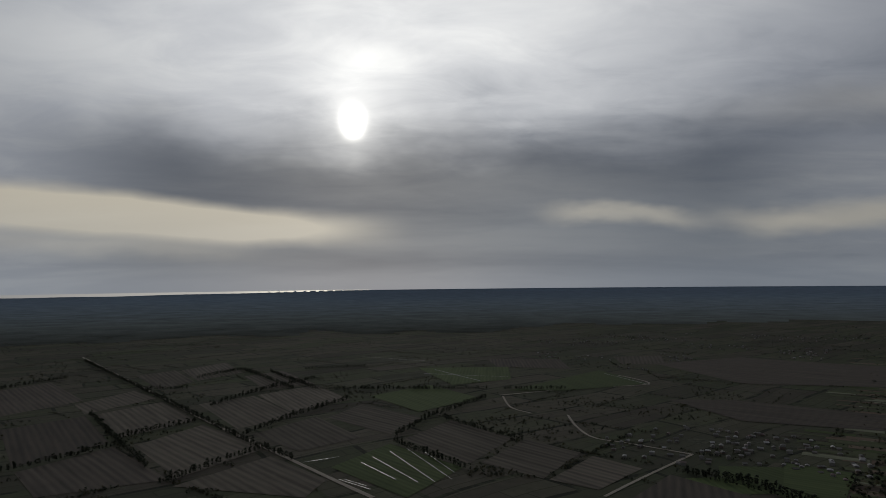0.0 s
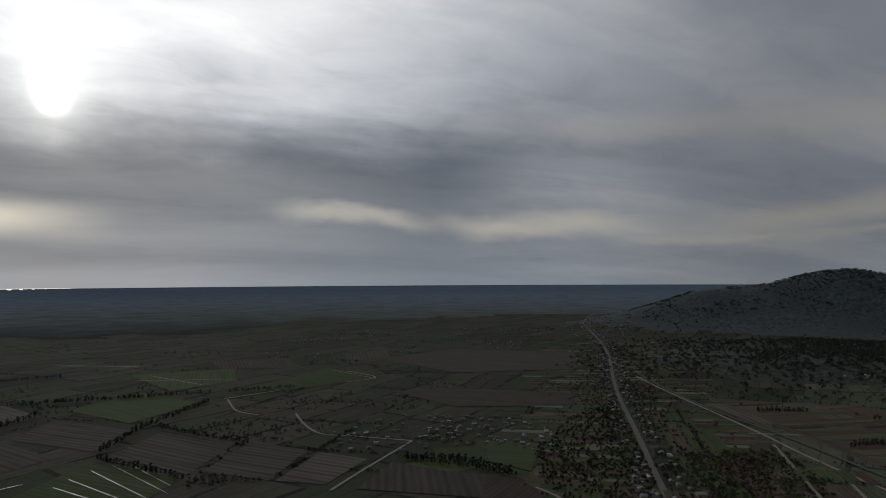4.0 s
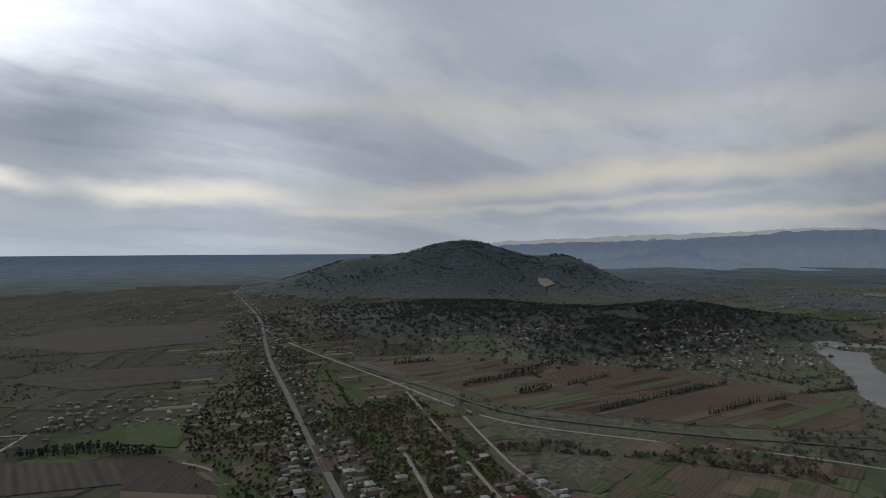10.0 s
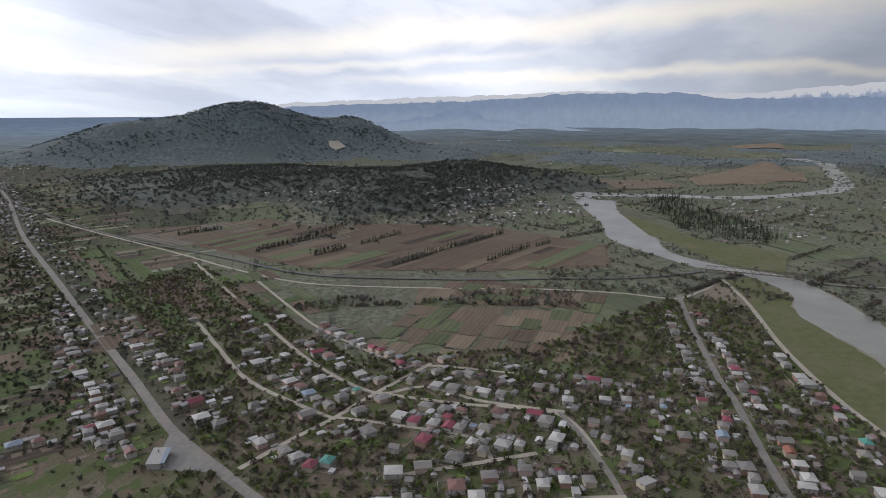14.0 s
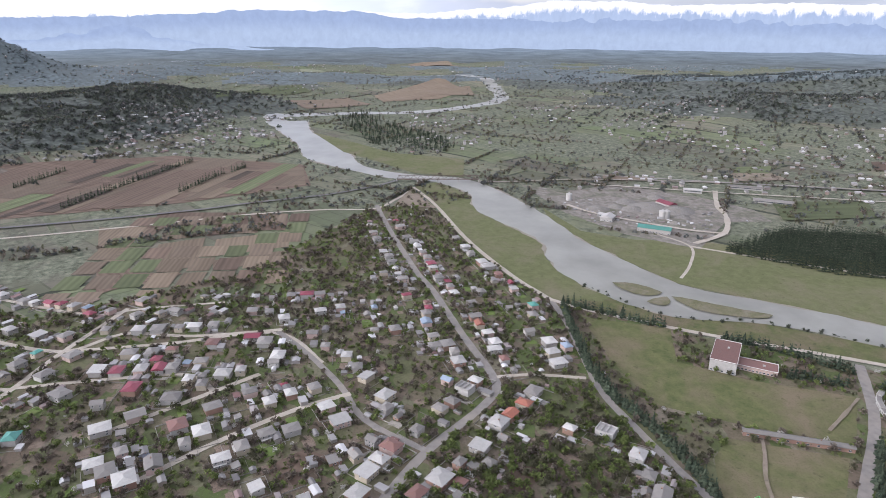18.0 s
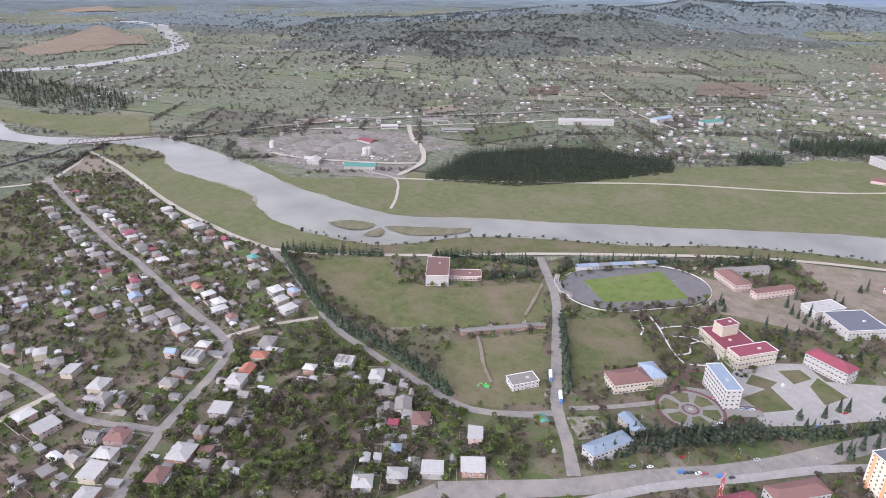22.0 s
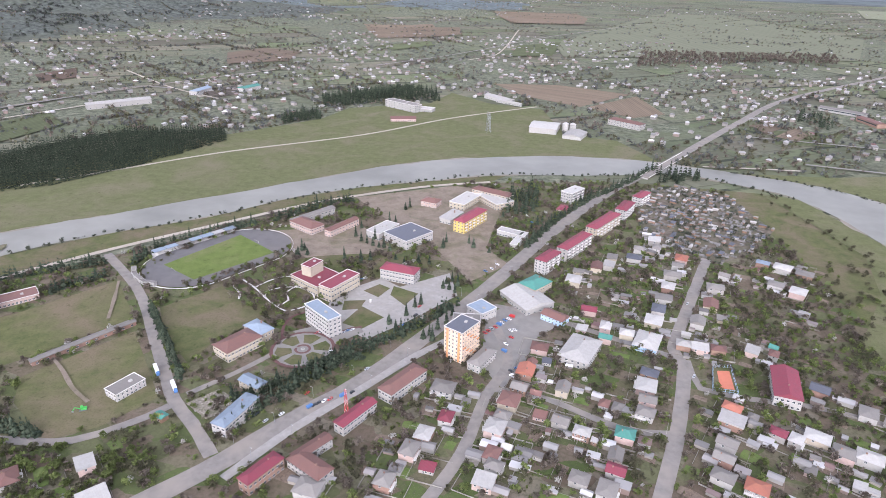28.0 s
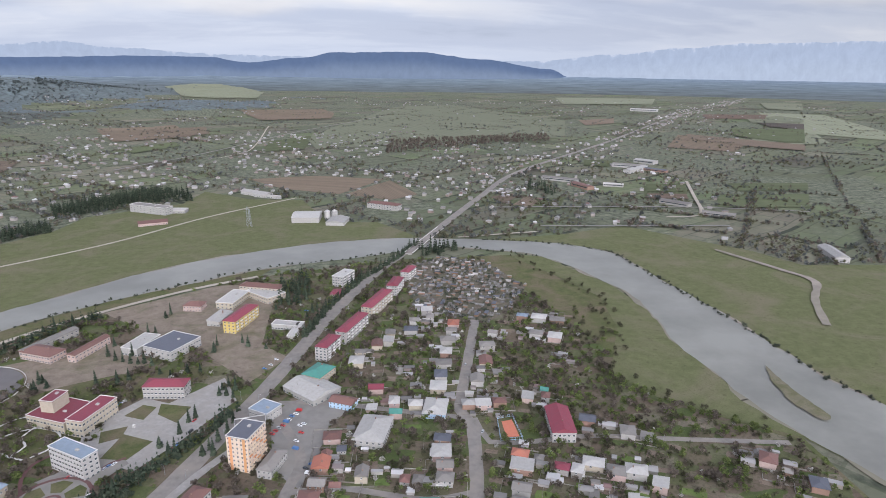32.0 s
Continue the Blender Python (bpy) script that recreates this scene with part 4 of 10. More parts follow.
field([(-687, -1386), (-777, -1342), (-700, -1226), (-629, -1262)], "garden_rows", 0.6, "green garden plots", 1)
field([(3071, -222), (3794, -666), (3229, -738), (2871, -502), (2819, -249)], "tan_soil", 1.5, "tan gravel flat by the river", 1)
field([(1132, 293), (1106, 144), (995, 142), (1038, 288)], "red_soil", 0.28, "reddish brown garden plot", 1)
field([(1055, 367), (1032, 287), (936, 292), (924, 329)], "tan_soil", 0.28, "tan garden plot", 1)
field([(1104, 135), (1086, 72), (989, 69), (998, 130)], "red_soil", 0.28, "reddish brown garden plot", 1)
field([(852, 308), (861, 273), (799, 239), (761, 281)], "red_soil", 0.28, "brown garden plot", 1)
field([(373, -117), (365, -145), (339, -123), (345, -104)], "red_soil", 0.28, "bare brown garden plot", 1)
field([(400, 58), (417, 27), (404, 8), (375, 35)], "red_soil", 0.28, "bare brown garden plot", 1)
strip("ditch", [(-168, 1088), (-126, 1051)], 1.8, MATS["water"], 1.0, "flooded furrow shining with water", "ditch", ragged=0.6)
strip("ditch", [(-153, 1189), (-82, 1085)], 1.8, MATS["water"], 1.0, "flooded furrow shining with water", "ditch", ragged=0.6)
strip("ditch", [(-136, 1226), (-44, 1069)], 1.8, MATS["water"], 1.0, "flooded furrow shining with water", "ditch", ragged=0.6)
strip("ditch", [(-107, 1266), (-15, 1068)], 1.8, MATS["water"], 1.0, "flooded furrow shining with water", "ditch", ragged=0.6)
strip("ditch", [(-75, 1286), (13, 1082)], 1.8, MATS["water"], 1.0, "flooded furrow shining with water", "ditch", ragged=0.6)
strip("ditch", [(-40, 1263), (18, 1120)], 1.8, MATS["water"], 1.0, "flooded furrow shining with water", "ditch", ragged=0.6)
strip("ditch", [(-263, 1193), (-201, 1229)], 1.8, MATS["water"], 1.0, "flooded furrow shining with water", "ditch", ragged=0.6)
strip("ditch", [(-178, 1088), (-119, 1034)], 1.8, MATS["water"], 1.0, "flooded furrow shining with water", "ditch", ragged=0.6)
strip("ditch", [(-74, 2350), (227, 2244)], 3.5, MATS["water"], 1.0, "flooded furrow shining with water", "ditch", ragged=0.6)
strip("ditch", [(-34, 2455), (123, 2160)], 3.5, MATS["water"], 1.0, "flooded furrow shining with water", "ditch", ragged=0.6)
strip("ditch", [(-376, 2921), (-61, 2725)], 3.5, MATS["water"], 1.0, "flooded furrow shining with water", "ditch", ragged=0.6)
strip("ditch", [(580, 2303), (658, 2042)], 3.5, MATS["water"], 1.0, "flooded furrow shining with water", "ditch", ragged=0.6)


OUTLINES = {}


def inside(x, y, poly):
    box = OUTLINES.get(id(poly))
    if box is None:
        xs, ys = [p[0] for p in poly], [p[1] for p in poly]
        box = OUTLINES[id(poly)] = (min(xs), max(xs), min(ys), max(ys), poly)
    if not (box[0] <= x <= box[1] and box[2] <= y <= box[3]):
        return False
    hit = False
    for i in range(len(poly)):
        (ax, ay), (bx, by) = poly[i - 1], poly[i]
        if (ay > y) != (by > y) and x < (bx - ax) * (y - ay) / (by - ay) + ax:
            hit = not hit
    return hit


TOWN = [(300, 330), (520, 420), (900, 920), (1090, 860), (700, 330), (800, 120), (1100, -70), (1110, -180), (880, -200), (660, -245), (540, -370), (440, -500), (300, -700), (130, -820), (-60, -880), (-190, -870), (-240, -640), (-270, -450), (-340, -380), (-330, -150), (-100, 0), (200, 60)]
WEST_TOWN = [(330, 330), (560, 700), (800, 1050), (1180, 1560), (1330, 1480), (1000, 1050), (760, 700), (560, 400), (430, 250)]
area("ground", TOWN, MATS["yard"], 0.06, "town ground of gardens, grass and bare soil", "ground", step=60)
area("ground", [(300, 600), (450, 860), (760, 1130), (1160, 1600), (1210, 1500), (900, 1040), (560, 560), (420, 345), (250, 300)], MATS["yard"], 0.05, "garden ground along the highway", "ground", step=60)
area("ground", [(1050, -375), (907, -390), (849, -455), (830, -540), (787, -600), (660, -790), (600, -930), (531, -1027), (485, -1103), (470, -1200), (326, -1300), (308, -1421), (202, -1330), (93, -1310), (36, -1116), (-51, -1105), (-90, -1040), (-117, -989), (-58, -993), (70, -969), (194, -915), (267, -862), (330, -796), (436, -680), (525, -583), (601, -501), (673, -427), (777, -394), (860, -373), (995, -365)], MATS["meadow"], 0.12, "green riverside meadow", "ground", step=60)
area("ground", [(1246, -167), (1105, -188), (895, -202), (740, -227), (655, -251), (640, -310), (652, -326), (696, -305), (790, -292), (864, -310), (1046, -257), (1170, -265), (1283, -219)], MATS["meadow"], 0.14, "green grass bank between track and river", "ground", step=40)
area("ground", [(-236, -883), (-276, -779), (-305, -700), (-288, -606), (-240, -507), (-257, -463), (-307, -415), (-345, -386), (-367, -331), (-344, -398), (-336, -462), (-333, -557), (-346, -648), (-335, -738), (-284, -869)], MATS["meadow"], 0.14, "green meadow inside the river bend", "ground", step=40)
area("ground", [(-229, -969), (-359, -989), (-479, -1034), (-570, -913), (-614, -860), (-644, -785), (-766, -770), (-900, -500), (-700, -200), (-480, -200), (-447, -419), (-432, -471), (-429, -559), (-418, -676), (-403, -801), (-392, -877), (-322, -935)], MATS["meadow"], 0.12, "green meadow across the river", "ground", step=60)
area("ground", [(2018, 43), (1661, -41), (1528, -114), (1378, -186), (1320, -287), (1518, -331), (1627, -165), (1832, -63)], MATS["meadow"], 0.5, "grass spit beside the river", "ground", step=40)
area("ground", [(603, -269), (559, -351), (492, -321), (450, -367), (389, -317), (427, -264), (507, -259)], MATS["sports_grass"], 0.16, "worn grass sports ground", "ground", step=60)
area("ground", [(450, -367), (407, -443), (346, -387), (389, -317)], MATS["sports_grass"], 0.16, "rough grass yard", "ground", step=60)
area("ground", [(373, -298), (335, -372), (264, -303), (282, -267), (305, -248), (354, -273)], MATS["sports_grass"], 0.16, "worn grass yard", "ground", step=60)
area("ground", [(339, -410), (309, -459), (245, -417), (266, -374), (267, -343), (310, -374)], MATS["rough_grass"], 0.16, "rough grass park lawn", "ground", step=60)
area("ground", [(275, -717), (193, -775), (167, -795), (90, -794), (88, -610), (59, -576), (90, -529), (140, -595), (199, -642)], MATS["bare_soil"], 0.16, "bare brown building ground", "ground", step=60)
area("ground", [(326, -589), (236, -632), (186, -582), (216, -545), (244, -524), (301, -564)], MATS["bare_soil"], 0.16, "bare brown ground", "ground", step=60)
area("ground", [(64, -471), (52, -490), (19, -504), (-3, -480), (18, -447), (23, -413), (35, -374), (55, -397)], MATS["worn_asphalt"], 0.16, "worn asphalt market square", "ground", step=60)
area("ground", [(1235, -389), (1162, -461), (1199, -588), (1093, -686), (972, -741), (900, -725), (914, -648), (792, -527), (877, -452), (1008, -403)], MATS["works_ground"], 0.16, "bare ground of the gravel works", "ground", step=60)
area("ground", [(-78, -844), (-132, -885), (-193, -856), (-225, -747), (-187, -673), (-148, -634), (-100, -663), (-72, -703)], MATS["allotment"], 0.16, "allotment ground packed with sheds", "ground", step=60)
area("ground", [(287, -512), (252, -542), (210, -560), (139, -567), (127, -543), (166, -520), (209, -496), (221, -448), (241, -423), (264, -417)], MATS["rough_grass"], 0.16, "rough grass park", "ground", step=60)
area("ground", [(420, 401), (483, 431), (447, 368), (426, 339), (415, 387)], MATS["worn_asphalt"], 0.16, "filling station forecourt", "ground", step=60)


def plot_grid(cx, cy, nx, ny, l, w, turn, seed, mats):
    """Garden plots side by side, each tilled its own way."""
    rng = random.Random(seed)
    c, s = math.cos(radians(turn)), math.sin(radians(turn))
    words = {"tan_soil": "tan tilled garden plot", "red_soil": "reddish brown dug garden plot", "garden_rows": "green garden plot with rows", "winter_green": "bright green crop plot", "strip_soil": "brown dug garden plot"}
    for i in range(nx):
        for j in range(ny):
            if rng.random() < 0.14:
                continue
            x0, y0 = (i - nx / 2) * l + rng.uniform(0.5, 5), (j - ny / 2) * w + rng.uniform(0.5, 3)
            x1, y1 = (i + 1 - nx / 2) * l - rng.uniform(0.5, 6), (j + 1 - ny / 2) * w - rng.uniform(0.5, 4)
            pts = [(cx + u * c - v * s, cy + u * s + v * c) for u, v in ((x0, y0), (x1, y0 + rng.uniform(0, 2)), (x1, y1), (x0, y1 - rng.uniform(0, 2)))]
            mat = rng.choice(mats)
            field(pts, mat, 0.18, words[mat], 0)
            PLOTS.append(pts)


PLOTS = []
area("ground", [(-60, -880), (-236, -883), (-305, -700), (-300, -600), (-250, -500), (-345, -386), (-330, -150), (-200, -300), (-150, -600)], MATS["rough_grass"], -0.1, "rough grass between the gardens and the meadow", "ground", step=60)
area("ground", [(655, -251), (617, -286), (546, -373), (467, -490), (399, -580), (309, -690), (206, -777), (120, -825), (100, -866), (174, -825), (281, -754), (359, -682), (410, -611), (495, -530), (551, -460), (586, -369), (652, -326)], MATS["rough_grass"], -0.1, "rough grass bank between the road and the river", "ground", step=60)
plot_grid(905, 190, 7, 8, 54, 36, -4, 3, ("tan_soil", "tan_soil", "red_soil", "strip_soil", "strip_soil", "garden_rows", "garden_rows"))
plot_grid(905, 640, 4, 8, 82, 27, 52, 4, ("garden_rows", "garden_rows", "red_soil", "winter_green", "strip_soil"))
plot_grid(640, 700, 3, 9, 70, 30, 54, 5, ("garden_rows", "garden_rows", "red_soil", "winter_green", "strip_soil"))
field([(510, 973), (546, 912), (515, 738), (462, 669), (404, 626), (381, 676), (365, 709)], "dark_soil", 0.9, "dark brown ploughed field", 3)
field([(431, 830), (496, 712), (478, 692), (414, 799)], "tan_soil", 1.3, "tan stubble strip", 0)
field([(361, 702), (407, 621), (373, 581), (337, 658)], "winter_green", 1.3, "green crop strip", 0)
field([(610, 1155), (697, 1089), (580, 939), (540, 1027)], "winter_green", 1.3, "bright green crop field", 0)


# ---- fields of the middle distance ----
field([(-1688, -5138), (-2460, -4936), (-2093, -4237), (-1481, -4331)], "pasture", 3, "pale green pasture strip", 0)
field([(-2077, -3116), (-2363, -3271), (-2371, -3076), (-2229, -2885), (-1948, -2888)], "pasture", 3, "pale green pasture strip", 0)
field([(-1672, -2617), (-2012, -2594), (-1654, -2115), (-1576, -2128), (-1525, -2352)], "garden_rows", 3, "green crop field", 0)
field([(-1980, -3392), (-2358, -3355), (-2156, -3088), (-1848, -3126)], "red_soil", 3, "brown ploughed field", 0)
field([(-1360, -2432), (-1500, -2221), (-1611, -2057), (-1506, -1917), (-1384, -2042), (-1298, -2289)], "strip_soil", 2.6, "brown ploughed strip field", 0)
field([(-1987, -2892), (-2177, -2815), (-1990, -2565), (-1909, -2697)], "wet_plough", 3, "dark fallow strip", 0)
field([(-689, -1791), (-778, -1762), (-714, -1658), (-653, -1691)], "garden_rows", 1.4, "green meadow plot", 0)
field([(-701, -1406), (-795, -1396), (-751, -1305), (-660, -1318)], "garden_rows", 1.2, "green meadow plot", 0)
field([(-650, -1295), (-736, -1282), (-714, -1231), (-634, -1243)], "red_soil", 1.2, "brown dug plot", 0)
field([(-802, -1268), (-1009, -1251), (-920, -1131), (-730, -1147)], "garden_rows", 1.2, "green crop field", 0)
field([(-900, -1390), (-1101, -1375), (-1037, -1288), (-871, -1300)], "garden_rows", 1.2, "green crop field", 0)
field([(-298, -1294), (-354, -1326), (-359, -1295), (-315, -1230)], "strip_soil", 1.2, "brown garden plot", 0)
field([(-327, -1216), (-379, -1296), (-388, -1241), (-358, -1191)], "strip_soil", 1.2, "brown garden plot", 0)
field([(-1137, -3074), (-1369, -3182), (-1256, -2910), (-1081, -2824)], "strip_soil", 2, "brown ploughed field", 0)
field([(-3022, -4408), (-3299, -4319), (-2801, -3651), (-2652, -3786)], "pasture", 3, "pale green pasture", 0)
field([(931, -2569), (772, -2674), (577, -2759), (516, -2532), (639, -2392), (787, -2308)], "tan_soil", 2, "tan ploughed field", 0)
field([(570, -3634), (140, -3826), (67, -3510), (80, -3230), (404, -3141)], "tan_soil", 3, "tan ploughed field", 0)
field([(1091, -1793), (1042, -1929), (896, -1892), (851, -1709), (980, -1603)], "strip_soil", 2, "tan garden strips", 0)
field([(272, -2310), (133, -2467), (137, -2097), (264, -2034)], "garden_rows", 2, "green clearing", 0)
field([(1662, -6344), (1449, -7440), (702, -5757), (636, -4762), (1181, -4911)], "pasture", 4, "pale grass slope", 0)
field([(722, -2147), (590, -2304), (544, -2222), (641, -2042)], "garden_rows", 1.6, "green garden plot", 0)
field([(3067, -291), (3283, -492), (3477, -780), (3029, -705), (2999, -481), (2796, -323)], "tan_soil", 2, "tan river flat", 0)
field([(3298, 447), (3569, 139), (3268, 69), (3089, 228), (3037, 335)], "garden_rows", 2, "green hillside field", 0)
field([(5175, 182), (5027, -14), (4499, 14), (4612, 145)], "pasture", 2, "grass clearing", 0)
field([(2845, 160), (2971, -96), (2727, -198), (2554, 75)], "strip_soil", 1.6, "brown flat beside the river", 0)
field([(1107, -111), (1233, -163), (1077, -187)], "bare_soil", 0.5, "trodden bare triangle beside the road", 0)
field([(5965, -752), (6127, -1143), (5373, -1122), (5253, -802)], "tan_soil", 3, "tan river flat", 0)
field([(3037, 495), (3078, 407), (2619, 366), (2527, 399)], "garden_rows", 2, "green slope field", 0)
field([(1289, -594), (1247, -678), (1211, -660), (1253, -578)], "strip_soil", 1.2, "brown strip of fallow", 0)
field([(1017, -808), (983, -984), (890, -916), (900, -745)], "garden_rows", 1, "grass beside the tracks", 0)
field([(1260, -880), (1249, -972), (1169, -965), (1180, -847)], "bare_soil", 1.2, "pale bare yard", 0)
field([(1318, -1300), (1298, -1416), (1199, -1301), (1228, -1227)], "red_soil", 1.2, "brown garden plots", 0)
field([(1314, -939), (1307, -1027), (1237, -963), (1256, -889)], "garden_rows", 1.2, "green garden plots", 0)
field([(828, -1235), (802, -1342), (740, -1248), (774, -1204)], "wet_plough", 0.9, "dark tilled plot behind fences", 0)
strip("road", [(1291, -567), (1198, -758), (1074, -1026), (999, -1244), (912, -1255)], 7, MATS["worn_asphalt"], 1.6, "straight pale road beside the railway", "road", ragged=0.15)
strip("road", [(1204, -529), (1098, -743), (950, -1076)], 6, MATS["dirt_road"], 1.6, "pale track beside the railway", "road", ragged=0.15)
strip("road", [(1152, -1420), (920, -1265), (755, -1189)], 6, MATS["dirt_road"], 1.6, "pale village road", "road", ragged=0.15)
strip("road", [(-176, -983), (-273, -998), (-319, -1003)], 6, MATS["dirt_road"], 1.6, "pale road along the river", "road", ragged=0.15)
strip("road", [(-331, -1042), (-484, -1023), (-668, -1005)], 6, MATS["worn_asphalt"], 1.6, "pale road along the plots", "road", ragged=0.15)
strip("road", [(-284, -1196), (-646, -1158), (-889, -1090)], 6, MATS["worn_asphalt"], 1.6, "pale road along the plots", "road", ragged=0.15)
strip("road", [(-814, -1423), (-737, -1249), (-686, -1128)], 7, MATS["dirt_road"], 1.6, "pale farm road", "road", ragged=0.15)
strip("road", [(594, -1722), (428, -2031), (237, -2508), (-201, -3407)], 7, MATS["worn_asphalt"], 1.6, "long straight road lined with trees", "road", ragged=0.15)
strip("road", [(371, -1911), (307, -2085), (331, -2821)], 5, MATS["dirt_road"], 1.6, "pale meadow track", "road", ragged=0.15)


# ---- garden strips behind the highway houses ----
def sheet_strips(quads, mat, label, base=0.6):
    """Long plots in one mesh, each with its own lie and rows."""
    verts, faces, uvs = [], [], []
    for i, (ox, oy, ux, uy, l, w) in enumerate(quads):
        up = base + 0.0006 * i
        n = max(1, int(l / 25))
        for k in range(n + 1):
            for v in (-w / 2, w / 2):
                p = l * k / n
                x, y = ox + ux * p - uy * v, oy + uy * p + ux * v
                verts.append(lie(x, y, up))
                uvs.append((p + i * 37, v + i * 53))
        b = len(verts) - 2 * (n + 1)
        faces += [(b + 2 * k, b + 2 * k + 2, b + 2 * k + 3, b + 2 * k + 1) for k in range(n)]
    ob = mesh_object("garden_strips", verts, faces, MATS[mat])
    rows = ob.data.uv_layers.new(name="rows")
    for lp in ob.data.loops:
        rows.data[lp.index].uv = uvs[lp.vertex_index]
    tagged(ob, label, "garden plots", kind="stuff")


def build_strips():
    rng = random.Random(91)
    kinds = {"garden_rows": [], "winter_green": [], "red_soil": [], "dark_soil": [], "strip_soil": [], "pasture": []}
    pts = [p for p in resample(HIGHWAY, 4) if 300 < p[1] < 2700]
    for side in (-1, 1):
        i = 3
        while i < len(pts) - 8:
            w = rng.uniform(9, 30)
            (ax, ay), (bx, by) = pts[i], pts[i + 3]
            l = math.hypot(bx - ax, by - ay)
            ux, uy = -(by - ay) / l * side, (bx - ax) / l * side
            start, reach = rng.uniform(30, 62), rng.uniform(150, 260)
            while start < reach:
                long = rng.uniform(35, 110)
                x, y = ax + ux * start, ay + uy * start
                if rng.random() < 0.8 and not inside(x, y, TOWN_CORE):
                    kinds[rng.choice(("garden_rows", "garden_rows", "winter_green", "red_soil", "dark_soil", "strip_soil", "pasture"))].append((x, y, ux, uy, long - 3, w - 1.5))
                start += long
            i += max(1, round(w / 4))
    words = {"garden_rows": "green garden strips behind the highway houses", "winter_green": "bright green crop strips behind the highway houses", "red_soil": "reddish dug garden strips", "dark_soil": "dark dug garden strips", "strip_soil": "brown tilled garden strips", "pasture": "pale grass strips behind the highway houses"}
    for mat, quads in kinds.items():
        sheet_strips(quads, mat, words[mat])


def fill_strips(outline, turn, wide, kinds, words, seed):
    """Tilled strips side by side inside an outline."""
    rng = random.Random(seed)
    c, q = math.cos(radians(turn)), math.sin(radians(turn))
    us, vs = [x * c + y * q for x, y in outline], [-x * q + y * c for x, y in outline]
    sorts = {k: [] for k in kinds}
    v = min(vs)
    while v < max(vs):
        w = rng.uniform(*wide)
        u = min(us)
        while u < max(us):
            l = rng.uniform(70, 240)
            a, b, m = u, u + l, v + w / 2
            ends = [(p * c - o * q, p * q + o * c) for p in (a, b) for o in (v, v + w)]
            if all(inside(x, y, outline) for x, y in ends) and rng.random() < 0.9:
                sorts[rng.choice(kinds)].append((a * c - m * q, a * q + m * c, c, q, l - 4, w - 1.5))
            u += l if all(inside(x, y, outline) for x, y in ends) else 20
        v += w
    for mat, quads in sorts.items():
        if quads:
            sheet_strips(quads, mat, words, 1.4)


TOWN_CORE = [(240, -200), (240, 330), (520, 560), (760, 560), (1100, 200), (1100, -200)]
build_strips()
fill_strips([(1358, 1313), (1598, 1041), (1516, 843), (1675, 373), (1514, 59), (1297, 37), (1194, 263), (1148, 460), (1116, 622), (1216, 921)], -20, (14, 42), ("tan_soil", "strip_soil", "red_soil", "red_soil", "dark_soil", "garden_rows"), "tilled brown strips of the wide ploughland", 61)
fill_strips([(810, 830), (985, 1080), (1130, 1290), (1170, 1180), (960, 760), (860, 560), (720, 640)], 54, (12, 30), ("garden_rows", "garden_rows", "red_soil", "strip_soil", "winter_green"), "garden strips between the highway and the railway", 62)


# ---- builders ----
def solid(name, colour, rough=0.7, **kw):
    return surface(name, colour, rough, kw.pop("grain", 0.12), kw.pop("scale", 0.8), kw.pop("bump", 0.05), **kw)


WALLS = {
    "white_wall": (0.345, 0.33, 0.305), "cream_wall": (0.385, 0.335, 0.26), "grey_wall": (0.31, 0.29, 0.265), "brick_wall": (0.26, 0.165, 0.125), "pink_wall": (0.40, 0.30, 0.265),
    "yellow_wall": (0.54, 0.39, 0.13), "blue_wall": (0.34, 0.46, 0.58), "concrete": (0.36, 0.345, 0.32), "peach_wall": (0.62, 0.50, 0.38), "orange_wall": (0.58, 0.28, 0.14)}
for k, c in WALLS.items():
    solid(k, c, 0.85, vary=0.12, grain=0.10, scale=0.5)
ROOFS = {
    "w": ("zinc_roof", (0.37, 0.355, 0.328), "bright zinc"), "g": ("asbestos_roof", (0.190, 0.175, 0.157), "weathered grey slate"), "r": ("rust_roof", (0.165, 0.085, 0.070), "rust-red"),
    "m": ("crimson_roof", (0.205, 0.042, 0.060), "crimson metal"), "o": ("tile_roof", (0.31, 0.115, 0.075), "orange tile"), "b": ("blue_roof", (0.20, 0.245, 0.295), "pale blue metal"),
    "t": ("teal_roof", (0.075, 0.24, 0.195), "teal green metal"), "d": ("dark_roof", (0.10, 0.105, 0.125), "dark slate"), "u": ("concrete", None, "unfinished")}


